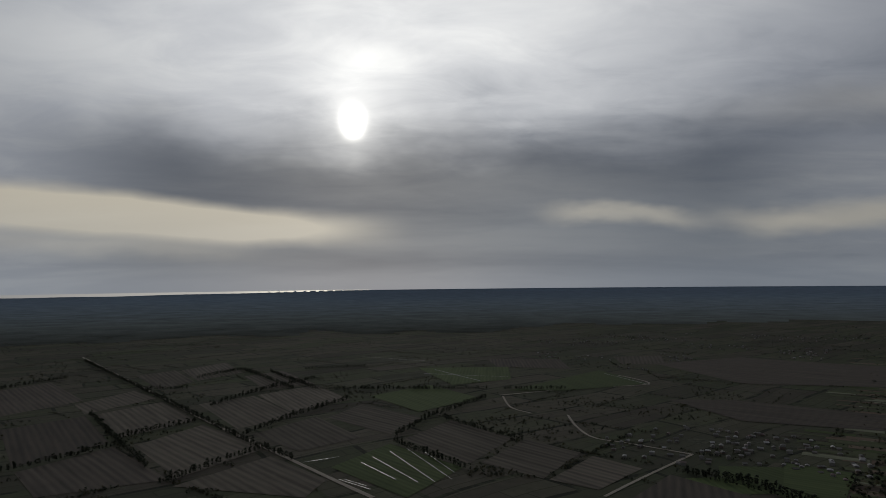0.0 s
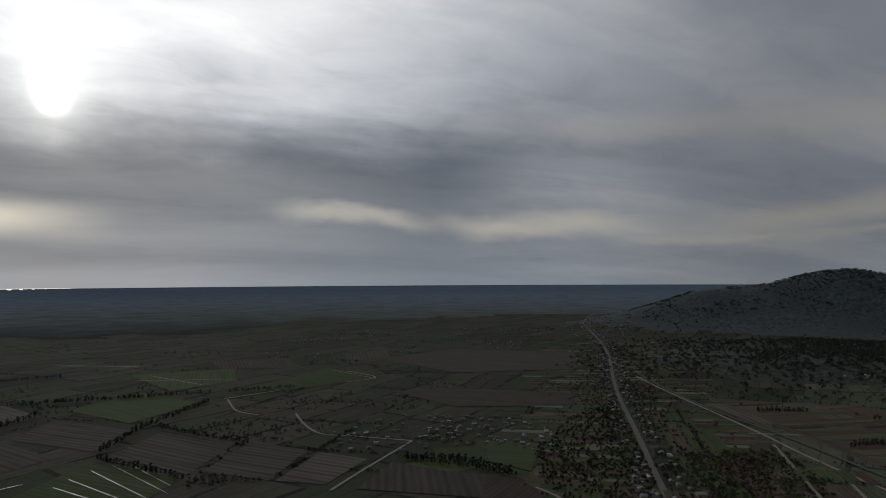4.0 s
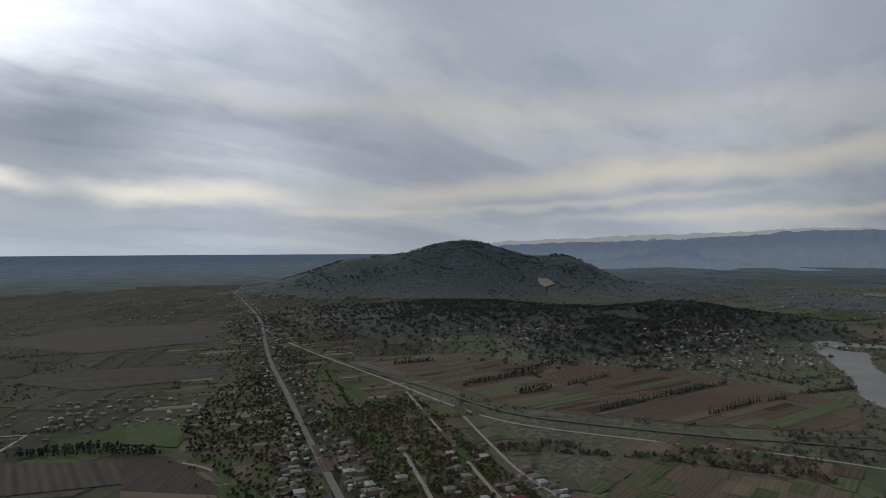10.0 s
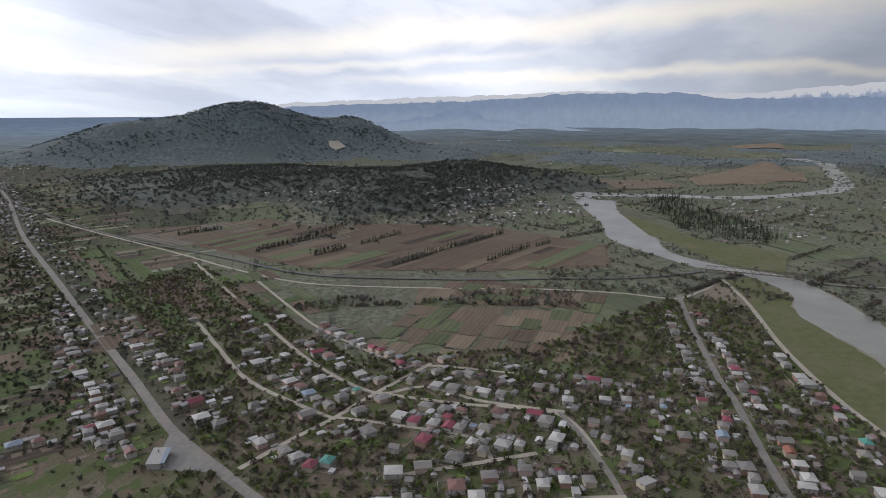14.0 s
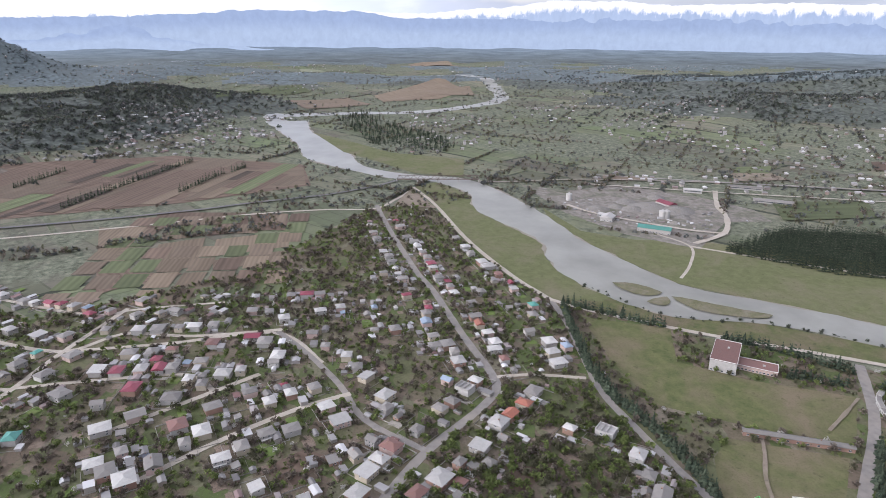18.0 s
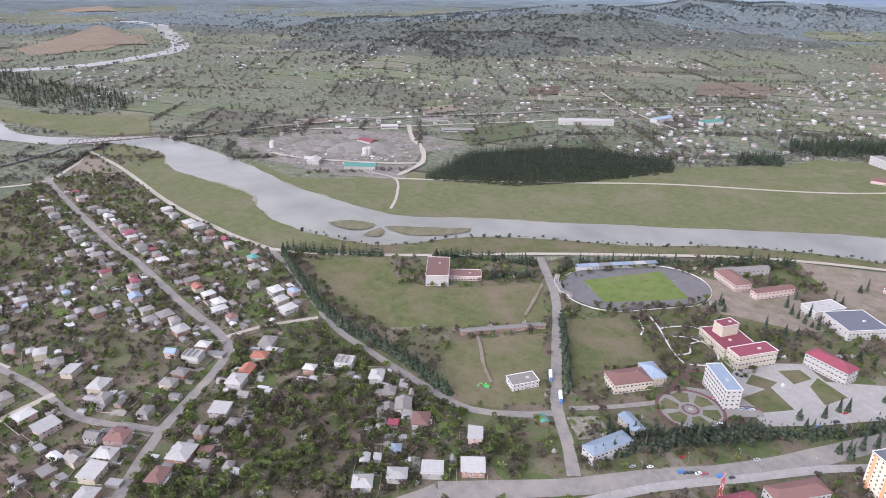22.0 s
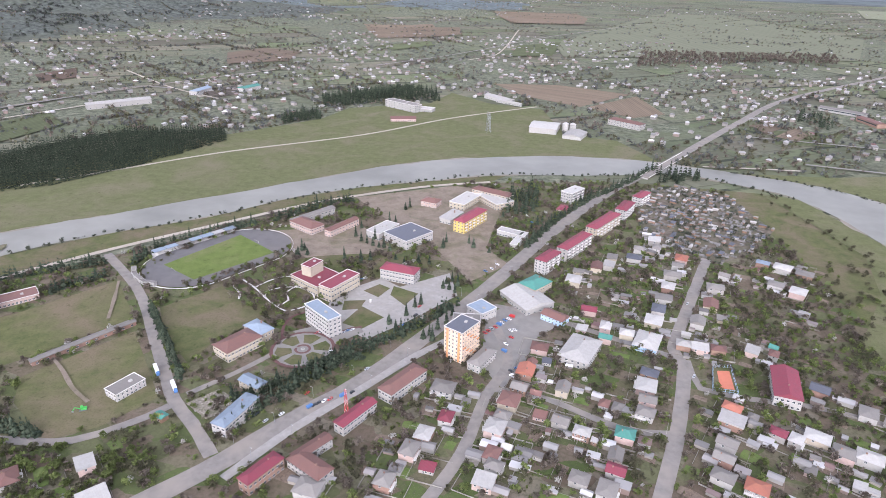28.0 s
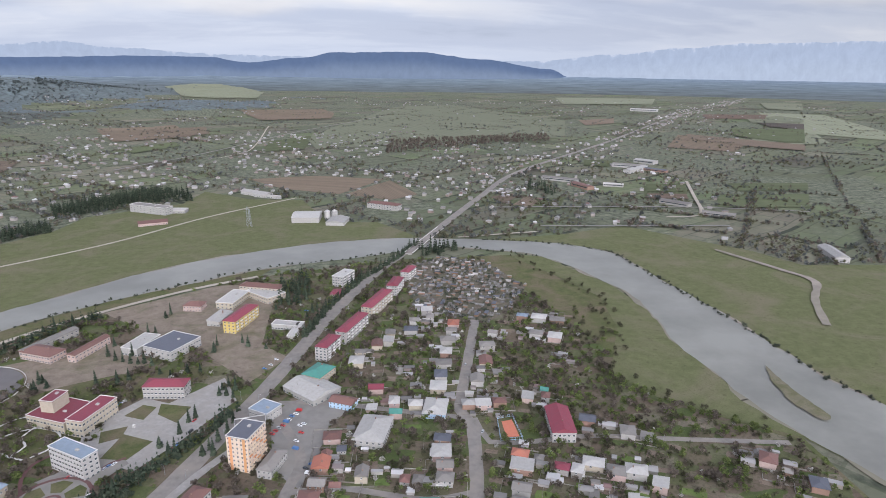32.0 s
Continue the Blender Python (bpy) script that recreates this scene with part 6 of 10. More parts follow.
HOUSES = [
    (-6, [('g', 652, 237, 12), ('w', 646, 203, 15), ('g', 646, 184, 16), ('g', 644, 162, 11), ('w', 644, 147, 14), ('g', 645, 128, 12), ('m', 609, 84, 17), ('g', 596, 71, 17), ('r', 602, 122, 15), ('g', 593, 198, 16), ('g', 592, 177, 15), ('r', 593, 159, 12), ('m', 575, 169, 11), ('b', 567, 140, 9), ('g', 565, 127, 14), ('m', 558, 163, 15), ('g', 557, 151, 14), ('w', 560, 179, 15), ('m', 560, 200, 16), ('w', 564, 218, 17), ('w', 532, 132, 13), ('g', 522, 119, 13), ('w', 537, 103, 16), ('w', 541, 88, 11), ('g', 540, 122, 9), ('m', 525, 178, 17), ('g', 504, 141, 16), ('w', 563, 56, 17), ('g', 550, 59, 11), ('g', 606, 24, 13)]),
    (-6, [('g', 575, 11, 11), ('w', 552, -9, 13), ('g', 529, -18, 12)]),
    (20, [('g', 501, 76, 13), ('g', 497, 61, 10), ('w', 483, 58, 14), ('w', 493, 41, 13), ('m', 510, 48, 9), ('g', 499, 21, 12), ('w', 467, 11, 14), ('w', 445, 0, 17), ('g', 440, 38, 15), ('g', 438, 57, 13), ('g', 424, 74, 15), ('w', 449, 107, 17), ('r', 460, 127, 17), ('g', 483, 104, 16), ('g', 466, 82, 7), ('g', 481, 164, 17), ('w', 466, 186, 17), ('g', 459, 169, 9), ('g', 432, 161, 11), ('g', 413, 134, 17), ('d', 424, 143, 8), ('w', 411, 87, 14), ('g', 435, 117, 11), ('w', 399, 150, 17), ('g', 411, 166, 17), ('w', 421, 177, 15), ('g', 403, 76, 8), ('w', 375, 59, 12), ('w', 361, 27, 9), ('g', 398, 6, 10)]),
    (20, [('g', 398, -10, 12)]),
    (6, [('w', 990, -61, 10), ('g', 943, -64, 13), ('g', 911, -67, 14), ('w', 847, -71, 15), ('g', 831, -77, 15), ('g', 807, -79, 13), ('w', 782, -81, 10), ('w', 764, -82, 9), ('g', 766, -64, 11), ('g', 741, -86, 14), ('g', 709, -93, 10), ('m', 688, -84, 11), ('r', 663, -105, 11), ('m', 649, -104, 11), ('g', 635, -99, 13), ('b', 613, -96, 14), ('g', 578, -98, 13), ('g', 602, -61, 14), ('g', 558, -109, 15), ('g', 542, -113, 13), ('w', 524, -113, 15), ('g', 558, -96, 13), ('b', 665, -44, 10), ('g', 646, -35, 9), ('g', 607, -40, 9), ('m', 1000, -105, 12), ('g', 966, -109, 15), ('g', 911, -112, 13), ('g', 889, -120, 14), ('w', 865, -122, 14)]),
    (6, [('g', 836, -126, 13), ('g', 815, -129, 14)]),
    (6, [('m', 790, -130, 14), ('w', 774, -130, 12), ('m', 759, -130, 9), ('g', 738, -131, 15), ('m', 727, -141, 10), ('g', 706, -140, 11), ('w', 687, -141, 14), ('g', 893, -185, 14), ('w', 850, -190, 15), ('g', 824, -192, 13), ('w', 785, -199, 17), ('w', 768, -203, 17), ('r', 736, -209, 12), ('g', 685, -174, 13), ('g', 654, -155, 11), ('g', 618, -151, 14), ('o', 598, -151, 13), ('w', 577, -155, 13), ('w', 554, -157, 15), ('w', 540, -153, 14), ('r', 519, -157, 11), ('g', 501, -161, 8), ('g', 637, -195, 8), ('t', 635, -223, 13), ('g', 611, -215, 14), ('w', 686, -215, 13), ('m', 709, -218, 10), ('w', 546, -211, 16), ('w', 525, -207, 14), ('w', 505, -206, 17)]),
    (6, [('b', 534, -225, 12), ('g', 571, -198, 11)]),
    (43, [('w', 510, -25, 14), ('w', 475, -39, 16), ('g', 456, -38, 12), ('g', 445, -47, 8), ('g', 422, -59, 11), ('g', 448, -82, 13), ('g', 456, -94, 13), ('b', 490, -96, 11), ('u', 475, -109, 17), ('w', 486, -121, 12), ('o', 443, -153, 14), ('o', 429, -137, 12), ('w', 420, -125, 16), ('g', 402, -124, 9), ('w', 393, -103, 15), ('g', 375, -106, 10), ('g', 373, -94, 9), ('g', 376, -84, 11), ('r', 404, -37, 17), ('w', 390, -27, 14), ('w', 378, -17, 17), ('w', 362, -67, 17), ('r', 358, -81, 10), ('r', 350, -49, 15), ('g', 344, -76, 8), ('g', 335, -88, 9), ('w', 357, -9, 15), ('g', 414, -24, 11), ('g', 460, -167, 16), ('w', 402, -178, 11)]),
    (43, [('w', 393, -166, 8), ('u', 394, -205, 16)]),
    (-39, [('w', 362, -216, 14), ('g', 339, -213, 12), ('g', 319, -212, 15), ('r', 298, -213, 15), ('m', 308, -196, 8), ('g', 310, -186, 7), ('g', 324, -203, 9), ('g', 345, -207, 7), ('b', 285, -183, 9), ('w', 285, -169, 7), ('w', 263, -170, 14), ('w', 270, -149, 14), ('w', 254, -191, 15), ('w', 263, -234, 14), ('w', 240, -213, 16)]),
    (-34, [('g', 708, 830, 13), ('g', 681, 783, 12), ('g', 659, 754, 14), ('g', 640, 728, 12), ('g', 619, 707, 17), ('g', 607, 689, 17), ('g', 575, 679, 15), ('r', 570, 651, 11), ('w', 558, 627, 16), ('w', 535, 590, 14), ('w', 519, 566, 15), ('w', 504, 550, 12), ('w', 495, 532, 13), ('r', 480, 519, 11), ('w', 473, 532, 9), ('m', 454, 507, 11), ('w', 462, 495, 16), ('g', 446, 501, 11), ('g', 450, 470, 15), ('g', 438, 483, 9), ('g', 430, 469, 13), ('g', 442, 453, 10), ('r', 427, 432, 12), ('r', 540, 630, 6), ('g', 511, 586, 8), ('b', 407, 550, 14), ('r', 418, 532, 12), ('r', 359, 518, 15), ('w', 357, 579, 12)]),
    (-34, [('g', 745, 726, 17), ('g', 699, 672, 13), ('r', 698, 647, 12), ('w', 654, 631, 17), ('g', 637, 596, 14), ('w', 631, 571, 17), ('g', 619, 552, 15), ('r', 618, 533, 13), ('r', 598, 524, 14), ('g', 583, 504, 14), ('r', 551, 483, 12), ('m', 534, 444, 17), ('g', 558, 451, 10), ('g', 568, 438, 10), ('g', 536, 423, 9), ('w', 505, 414, 17), ('w', 510, 399, 7), ('g', 498, 387, 14), ('w', 676, 553, 17), ('w', 699, 732, 9), ('g', 771, 632, 12)]),
    (-35, [('w', 798, 557, 13), ('w', 816, 507, 13), ('g', 753, 511, 11), ('g', 732, 483, 14), ('g', 677, 474, 15), ('w', 650, 441, 17), ('w', 678, 419, 13), ('g', 727, 425, 12), ('g', 724, 408, 15), ('m', 700, 384, 17), ('r', 693, 364, 17), ('r', 798, 423, 14), ('g', 784, 404, 17), ('w', 770, 386, 15), ('w', 668, 335, 13), ('r', 652, 387, 12), ('g', 642, 369, 13), ('g', 612, 396, 16), ('w', 609, 371, 17), ('r', 600, 352, 16), ('w', 626, 341, 15), ('b', 586, 334, 15), ('g', 577, 320, 12), ('g', 588, 295, 14), ('t', 608, 286, 11), ('w', 651, 301, 15), ('g', 643, 272, 15), ('g', 749, 354, 13)]),
    (-35, [('w', 742, 340, 11), ('m', 736, 321, 13), ('m', 730, 307, 13), ('w', 722, 291, 14), ('b', 714, 274, 12), ('m', 695, 266, 13), ('g', 702, 247, 12), ('g', 725, 218, 15), ('g', 685, 215, 13), ('g', 685, 190, 11), ('g', 688, 174, 13), ('g', 730, 151, 9), ('w', 730, 126, 9), ('g', 681, 133, 10), ('g', 599, 251, 17), ('g', 564, 263, 16), ('g', 566, 299, 13), ('g', 540, 311, 17), ('g', 516, 266, 9), ('g', 525, 236, 17), ('w', 476, 326, 15), ('g', 470, 296, 15), ('w', 464, 280, 14), ('g', 491, 324, 10), ('g', 544, 377, 12)]),
    (1, [('m', 455, 261, 15), ('t', 465, 249, 13), ('g', 503, 199, 12), ('w', 714, 91, 12), ('g', 712, 71, 10), ('g', 712, 50, 13), ('m', 712, 32, 17), ('g', 710, 17, 13), ('g', 707, 4, 10), ('g', 711, -7, 6), ('g', 675, 91, 13), ('g', 668, 72, 12)]),
    (4, [('w', 649, 55, 14), ('w', 661, 16, 13), ('w', 668, -6, 13), ('b', 655, -8, 7), ('w', 683, -32, 6), ('w', 659, -68, 6)]),
    (-8, [('r', -27, -587, 15), ('w', -39, -595, 15), ('w', -6, -552, 17), ('g', -10, -572, 12), ('g', -42, -614, 15), ('d', -64, -620, 16), ('w', -87, -671, 16), ('g', -70, -643, 12), ('g', -88, -649, 12), ('o', -111, -629, 16), ('g', -106, -612, 12), ('g', -99, -589, 17), ('w', -93, -563, 17), ('g', -87, -538, 17), ('d', -81, -515, 15), ('w', -76, -495, 17), ('w', -53, -467, 13), ('w', -36, -473, 13), ('t', -36, -456, 11), ('w', -17, -469, 10), ('m', -22, -499, 14), ('g', -45, -532, 9), ('g', -136, -572, 17), ('r', -127, -537, 17), ('g', -112, -502, 15), ('g', -134, -516, 10), ('w', -101, -482, 8), ('w', -97, -463, 13), ('w', -109, -461, 13), ('r', -123, -463, 13)]),
    (-23, [('w', -149, -468, 14), ('r', -164, -466, 11), ('t', -167, -479, 8), ('g', -148, -600, 11), ('b', -191, -641, 13), ('w', -208, -634, 17), ('g', -226, -625, 16), ('g', -229, -645, 10), ('g', -193, -593, 16), ('w', -210, -583, 17), ('g', -203, -535, 6), ('d', -186, -426, 14), ('g', -211, -406, 15), ('o', -121, -388, 14), ('w', -119, -375, 16), ('g', -134, -384, 8), ('g', -112, -350, 14), ('g', -108, -336, 13), ('g', -105, -319, 14), ('o', -123, -315, 14), ('m', -146, -369, 11), ('w', -156, -365, 12), ('w', -170, -371, 17), ('g', -164, -352, 7), ('g', -158, -339, 8), ('g', -182, -359, 14), ('w', -196, -358, 17), ('w', -183, -333, 9), ('w', -189, -330, 7)]),
    (-11, [('o', 21, -394, 15), ('g', 23, -374, 13), ('r', 28, -357, 16), ('g', 30, -340, 12), ('w', 33, -327, 15), ('r', 11, -372, 8), ('r', 6, -349, 10), ('g', -8, -345, 13), ('g', -7, -380, 12), ('r', -36, -373, 10), ('g', -45, -371, 10), ('d', -68, -415, 13), ('w', -65, -399, 17), ('g', -65, -382, 13), ('g', -63, -368, 13), ('t', -49, -342, 13), ('g', -43, -321, 12), ('m', -43, -308, 13), ('g', -38, -291, 14), ('w', -22, -337, 12), ('g', -22, -296, 12), ('w', 23, -313, 8), ('r', 31, -303, 13), ('g', 28, -293, 11), ('w', 32, -280, 14), ('g', 4, -311, 8), ('w', -30, -333, 5)]),
    (-5, [('g', 81, -294, 15), ('w', 76, -310, 14), ('m', 66, -329, 12), ('g', 75, -359, 17), ('g', 57, -350, 8), ('m', 67, -284, 10), ('g', 88, -266, 13), ('g', 128, -250, 17), ('r', 14, -429, 14), ('r', 18, -407, 10), ('d', 7, -413, 8)]),
    (-32, [('g', -224, -400, 10), ('r', -296, -358, 15), ('d', -313, -328, 15), ('g', -294, -368, 6), ('g', -302, -345, 7), ('w', -206, -342, 12)]),
]


def place_houses():
    rng = random.Random(4)
    for yaw, spots in HOUSES:
        for roof, x, y, size in spots:
            size *= 0.86
            storeys = 2 if size > 8.6 else 1
            style = rng.choice((0, 1, 4, 2) if roof != "w" else (0, 1, 4, 3)) if storeys == 2 else rng.choice((2, 3, 1))
            wall = rng.choice(("white_wall", "white_wall", "cream_wall", "grey_wall", "pink_wall", "brick_wall"))
            if roof == "u":
                style, wall = 0, "concrete"
            key = (roof, style, wall, storeys, math.hypot(x, y) < 450)
            if any(abs((x - b[1]) * math.cos(radians(b[3])) + (y - b[2]) * math.sin(radians(b[3]))) < b[4] / 2 + size * 0.3 and abs((y - b[2]) * math.cos(radians(b[3])) - (x - b[1]) * math.sin(radians(b[3]))) < b[5] / 2 + size * 0.3 for b in BLOCKS):
                continue
            turn = yaw + rng.choice((0, 0, 180, 90, -90)) + rng.uniform(-4, 4)
            k = size / 11.0 * rng.uniform(0.95, 1.08)
            m = Matrix.Translation(lie(x, y)) @ pose(0, 0, 0, 0, 0, turn)
            if key not in PROTOS:
                PROTOS[key] = ob = house(*key)
                ob.matrix_basis = m
            else:
                ob = copy_thing(PROTOS[key], m)
            ob.scale = (k, k * rng.uniform(0.9, 1.1), 1.0 if storeys == 1 else rng.uniform(0.88, 1.04))
            HOUSE_SPOTS.append((x, y, size))


place_houses()


# ---- large buildings ----


def side_windows(root, x0, x1, y, turn, h, floors, mesh, gap, most=11):
    n = max(1, min(most, int(abs(x1 - x0) / gap)))
    rise = h / floors
    for s in range(floors):
        for k in range(n):
            u = x0 + (x1 - x0) * (k + 0.5) / n
            c, q = math.cos(radians(turn)), math.sin(radians(turn))
            part("window", mesh, None, root).matrix_local = pose(u * c - y * q, u * q + y * c, s * rise + min(1.1, rise * 0.35), 0, 0, turn)


def block(name, x, y, yaw, l, w, h, floors, roof, kind, wall, label):
    far = math.hypot(x, y) > 900
    if far and name != "warehouse":
        w = min(w, 20)
    root = new(name)
    root.matrix_basis = Matrix.Translation(lie(x, y)) @ pose(0, 0, 0, 0, 0, yaw)
    v, f = box_data(-l / 2, -w / 2, -0.8, l / 2, w / 2, h)
    box_data(-l / 2 - 0.12, -w / 2 - 0.12, -0.8, l / 2 + 0.12, w / 2 + 0.12, 0.6, v, f)
    part("wall", (v, f), MATS[wall], root)
    mat = MATS[ROOFS[roof][0]]
    if kind == "flat":
        v, f = box_data(-l / 2 - 0.3, -w / 2 - 0.3, h, l / 2 + 0.3, w / 2 + 0.3, h + 0.3)
        top = part("roof", (v, f), mat, root, ROOFS[roof][2] + " flat roof")
        v, f = [], []
        for a, b, c, d in ((-l / 2 - 0.3, -w / 2 - 0.3, l / 2 + 0.3, -w / 2), (-l / 2 - 0.3, w / 2, l / 2 + 0.3, w / 2 + 0.3), (-l / 2 - 0.3, -w / 2, -l / 2, w / 2), (l / 2, -w / 2, l / 2 + 0.3, w / 2)):
            box_data(a, b, h + 0.3, c, d, h + 0.85, v, f)
        part("parapet", (v, f), MATS["pale_trim"], top)
        v, f = box_data(l * 0.12, -w * 0.1, h + 0.3, l * 0.12 + 2.4, -w * 0.1 + 1.8, h + 1.5)
        part("roof_hatch", (v, f), MATS["concrete"], top)
    else:
        v, f = roof_data(l, w, h, min(3.4, w * 0.2), 0.6, kind, 0.22)
        top = part("roof", (v, f), mat, root, ROOFS[roof][2] + " roof")
        if not far:
            v, f = box_data(l * 0.2, -0.4, h + 0.4, l * 0.2 + 0.9, 0.5, h + min(3.4, w * 0.2) + 1.0)
            part("chimney", (v, f), MATS["brick_wall"], top)
    mesh, gap = (WIDE_WINDOW, 4.2) if (far or l > 40) else (WINDOW if l < 26 else WIDE_WINDOW, 3.1)
    if name not in ("filling_station", "shed", "warehouse"):
        side_windows(root, -l / 2, l / 2, -w / 2, 0, h, floors, mesh, gap)
        ends = Vector((math.cos(radians(yaw)), math.sin(radians(yaw))))
        if ends.dot(Vector((-x, -y))) > 0:
            side_windows(root, -w / 2, w / 2, -l / 2, 90, h, floors, mesh, gap, 5)
        else:
            side_windows(root, -w / 2, w / 2, -l / 2, -90, h, floors, mesh, gap, 5)
    part("door", DOOR, None, root).matrix_local = pose(l * 0.07, -w / 2 - 0.13, 0.0)
    if name == "hotel":
        for s in range(1, 8):
            z = s * h / 8
            for k in range(5):
                u = -l / 2 + l * (k + 0.5) / 5
                v, f = box_data(u - 1.7, -w / 2 - 1.3, z - 0.1, u + 1.7, -w / 2, z + 0.1)
                box_data(u - 1.7, -w / 2 - 1.3, z + 0.1, u + 1.7, -w / 2 - 1.15, z + 1.0, v, f)
                part("balcony", (v, f), MATS["peach_wall" if (s + k) % 4 else "orange_wall"], root)
        for k in (-0.32, 0.32):
            for q in (-1, 1):
                v, f = box_data(q * l / 2 - 0.1, w * k - 1.1, 0, q * l / 2 + 0.25, w * k + 1.1, h)
                part("stripe", (v, f), MATS["orange_wall"], root, "orange painted wall stripe")
    if name in ("apartment_block",) and not far:
        for s in range(1, floors):
            for k in range(max(2, int(l / 8))):
                u = -l / 2 + l * (k + 0.5) / max(2, int(l / 8))
                v, f = box_data(u - 1.5, -w / 2 - 1.1, s * h / floors - 0.1, u + 1.5, -w / 2, s * h / floors + 0.95)
                part("balcony", (v, f), MATS["pale_trim"], root, "enclosed balcony")
    if name == "filling_station":
        for sx in (-0.4, 0.4):
            v, f = box_data(l * sx - 0.3, -w / 2 - 3, -0.3, l * sx + 0.3, -w / 2 - 2.4, h)
            part("column", (v, f), MATS["pale_trim"], root)
        v, f = box_data(-l / 2, -w / 2 - 4, h, l / 2, -w / 2, h + 0.5)
        part("canopy", (v, f), MATS["blue_roof"], root, "pale blue canopy")
    return tagged(root, label, "building")


for b in BLOCKS:
    block(*b)


surface("rubble", (0.22, 0.195, 0.16), 0.95, 0.5, 0.7, 0.5, coords="World", wide=0.3, fleck=(0.12, 0.115, 0.07))


# ---- stadium ----
def oval(cx, cy, ang, half, r, n=40):
    pts = []
    for k in range(n):
        a = 2 * math.pi * k / n
        px, py = r * math.cos(a), r * math.sin(a) + (half if math.sin(a) > 0 else -half)
        c, s = math.cos(radians(ang)), math.sin(radians(ang))
        pts.append((cx + px * c - py * s, cy + px * s + py * c))
    return pts


def build_stadium():
    area("ground", oval(345, -516, 152, 30, 46), MATS["cinder"], 0.30, "dark cinder running track", "track", step=60)
    area("ground", [(386, -482), (352, -568), (296, -537), (340, -462)], MATS["pitch_grass"], 0.42, "bright green football pitch", "pitch", step=60)
    for gx, gy, a in ((370, -474, 62), (326, -556, 62)):
        root = new("football_goal")
        root.matrix_basis = Matrix.Translation(lie(gx, gy, 0.45)) @ pose(0, 0, 0, 0, 0, a - 90)
        for n, bx in (("post", (-3.7, -0.1, 0, -3.5, 0.1, 2.5)), ("post", (3.5, -0.1, 0, 3.7, 0.1, 2.5)), ("crossbar", (-3.7, -0.1, 2.4, 3.7, 0.1, 2.6))):
            part(n, box_data(*bx), MATS["zinc_roof"], root)
        tagged(root, "white football goal on the pitch", "goal", "football goals")
    stand = new("grandstand")
    stand.matrix_basis = Matrix.Translation(lie(385, -536)) @ pose(0, 0, 0, 0, 0, -119)
    length = 92
    cell = length / 7
    for k in range(7):
        x0 = -length / 2 + k * cell
        v, f = [], []
        for q in range(5):
            box_data(x0 + 0.2, -4 + q * 1.6, 0, x0 + cell - 0.2, -4 + (q + 1) * 1.6, 0.5 + q * 0.7, v, f)
        part("seating", (v, f), MATS["concrete" if k > 1 else "pale_trim"], stand)
        v, f = box_data(x0 + 0.3, -3.5, 6.4, x0 + cell - 0.3, 5, 6.6)
        part("canopy", (v, f), MATS[("blue_roof", "blue_roof", "asbestos_roof", "blue_roof", "blue_roof", "zinc_roof", "blue_roof")[k]], stand, "pale blue stand roof")
        for x in (x0 + 0.4, x0 + cell - 0.6):
            part("post", box_data(x, 4.2, 0, x + 0.2, 4.4, 6.4), MATS["steel"], stand)
    tagged(stand, "long grandstand with pale blue roof sections", "grandstand")
    ring = oval(345, -516, 152, 30, 48)
    wall = new("perimeter_wall")
    for k in range(len(ring)):
        (ax, ay), (bx, by) = ring[k], ring[(k + 1) % len(ring)]
        l = math.hypot(bx - ax, by - ay)
        ob = part("wall_panel", box_data(-l / 2, -0.15, 0, l / 2, 0.15, 1.3), MATS["pale_trim"], wall)
        ob.matrix_basis = Matrix.Translation(((ax + bx) / 2, (ay + by) / 2, 0)) @ pose(0, 0, 0, 0, 0, math.degrees(math.atan2(by - ay, bx - ax)))
    tagged(wall, "low white wall round the running track", "wall")
    gate = new("gatehouse")
    arc = [(408, -468), (402, -459), (394, -452), (385, -447), (376, -443), (368, -443)]
    gate.matrix_basis = Matrix.Translation(lie(390, -455))
    for k in range(5):
        (ax, ay), (bx, by) = arc[k], arc[k + 1]
        m = pose((ax + bx) / 2 - 390, (ay + by) / 2 + 455, 0, 0, 0, math.degrees(math.atan2(by - ay, bx - ax)))
        tall = (4.6, 3.6, 4.2, 3.4, 4.8)[k]
        ob = part("wall", box_data(-5.2, -2.2, -0.5, 5.2, 2.2, tall), MATS["white_wall"], gate)
        ob.matrix_basis = m
        ob = part("roof", box_data(-5.4, -1.7, tall, 5.4, 1.7, tall + 0.15), MATS["asbestos_roof"], gate)
        ob.matrix_basis = m
        for q in (-2.5, 0.5, 3.0):
            ob = part("window", box_data(q - 0.5, -2.26, 1.2, q + 0.5, -2.2, 2.6), MATS["glass"], gate)
            ob.matrix_basis = m
    tagged(gate, "curved white stadium gatehouse with grey roof", "building")


build_stadium()


# ---- square and park ----
area("ground", [(196, -432), (205, -470), (172, -512), (150, -500), (112, -540), (95, -498), (128, -440), (150, -408)], MATS["paving"], 0.34, "pale paved town square", "square", step=60)
area("ground", [(212, -404), (172, -438), (156, -418), (178, -386)], MATS["worn_asphalt"], 0.38, "asphalt car park beside the office", "car park", step=60)
for bed in ([(178, -426), (172, -457), (147, -444), (159, -422)], [(154, -483), (156, -500), (130, -492), (136, -468)], [(180, -484), (170, -500), (158, -495), (163, -476)], [(186, -446), (190, -462), (172, -468), (172, -452)]):
    area("ground", bed, MATS["pitch_grass" if len(bed) > 4 else "rough_grass"], 0.46, "green lawn bed in the square", "lawn", step=60)
area("ground", oval(193, -382, 0, 0, 24, 28), MATS["worn_asphalt"], 0.40, "round paved garden place", "square", step=60)
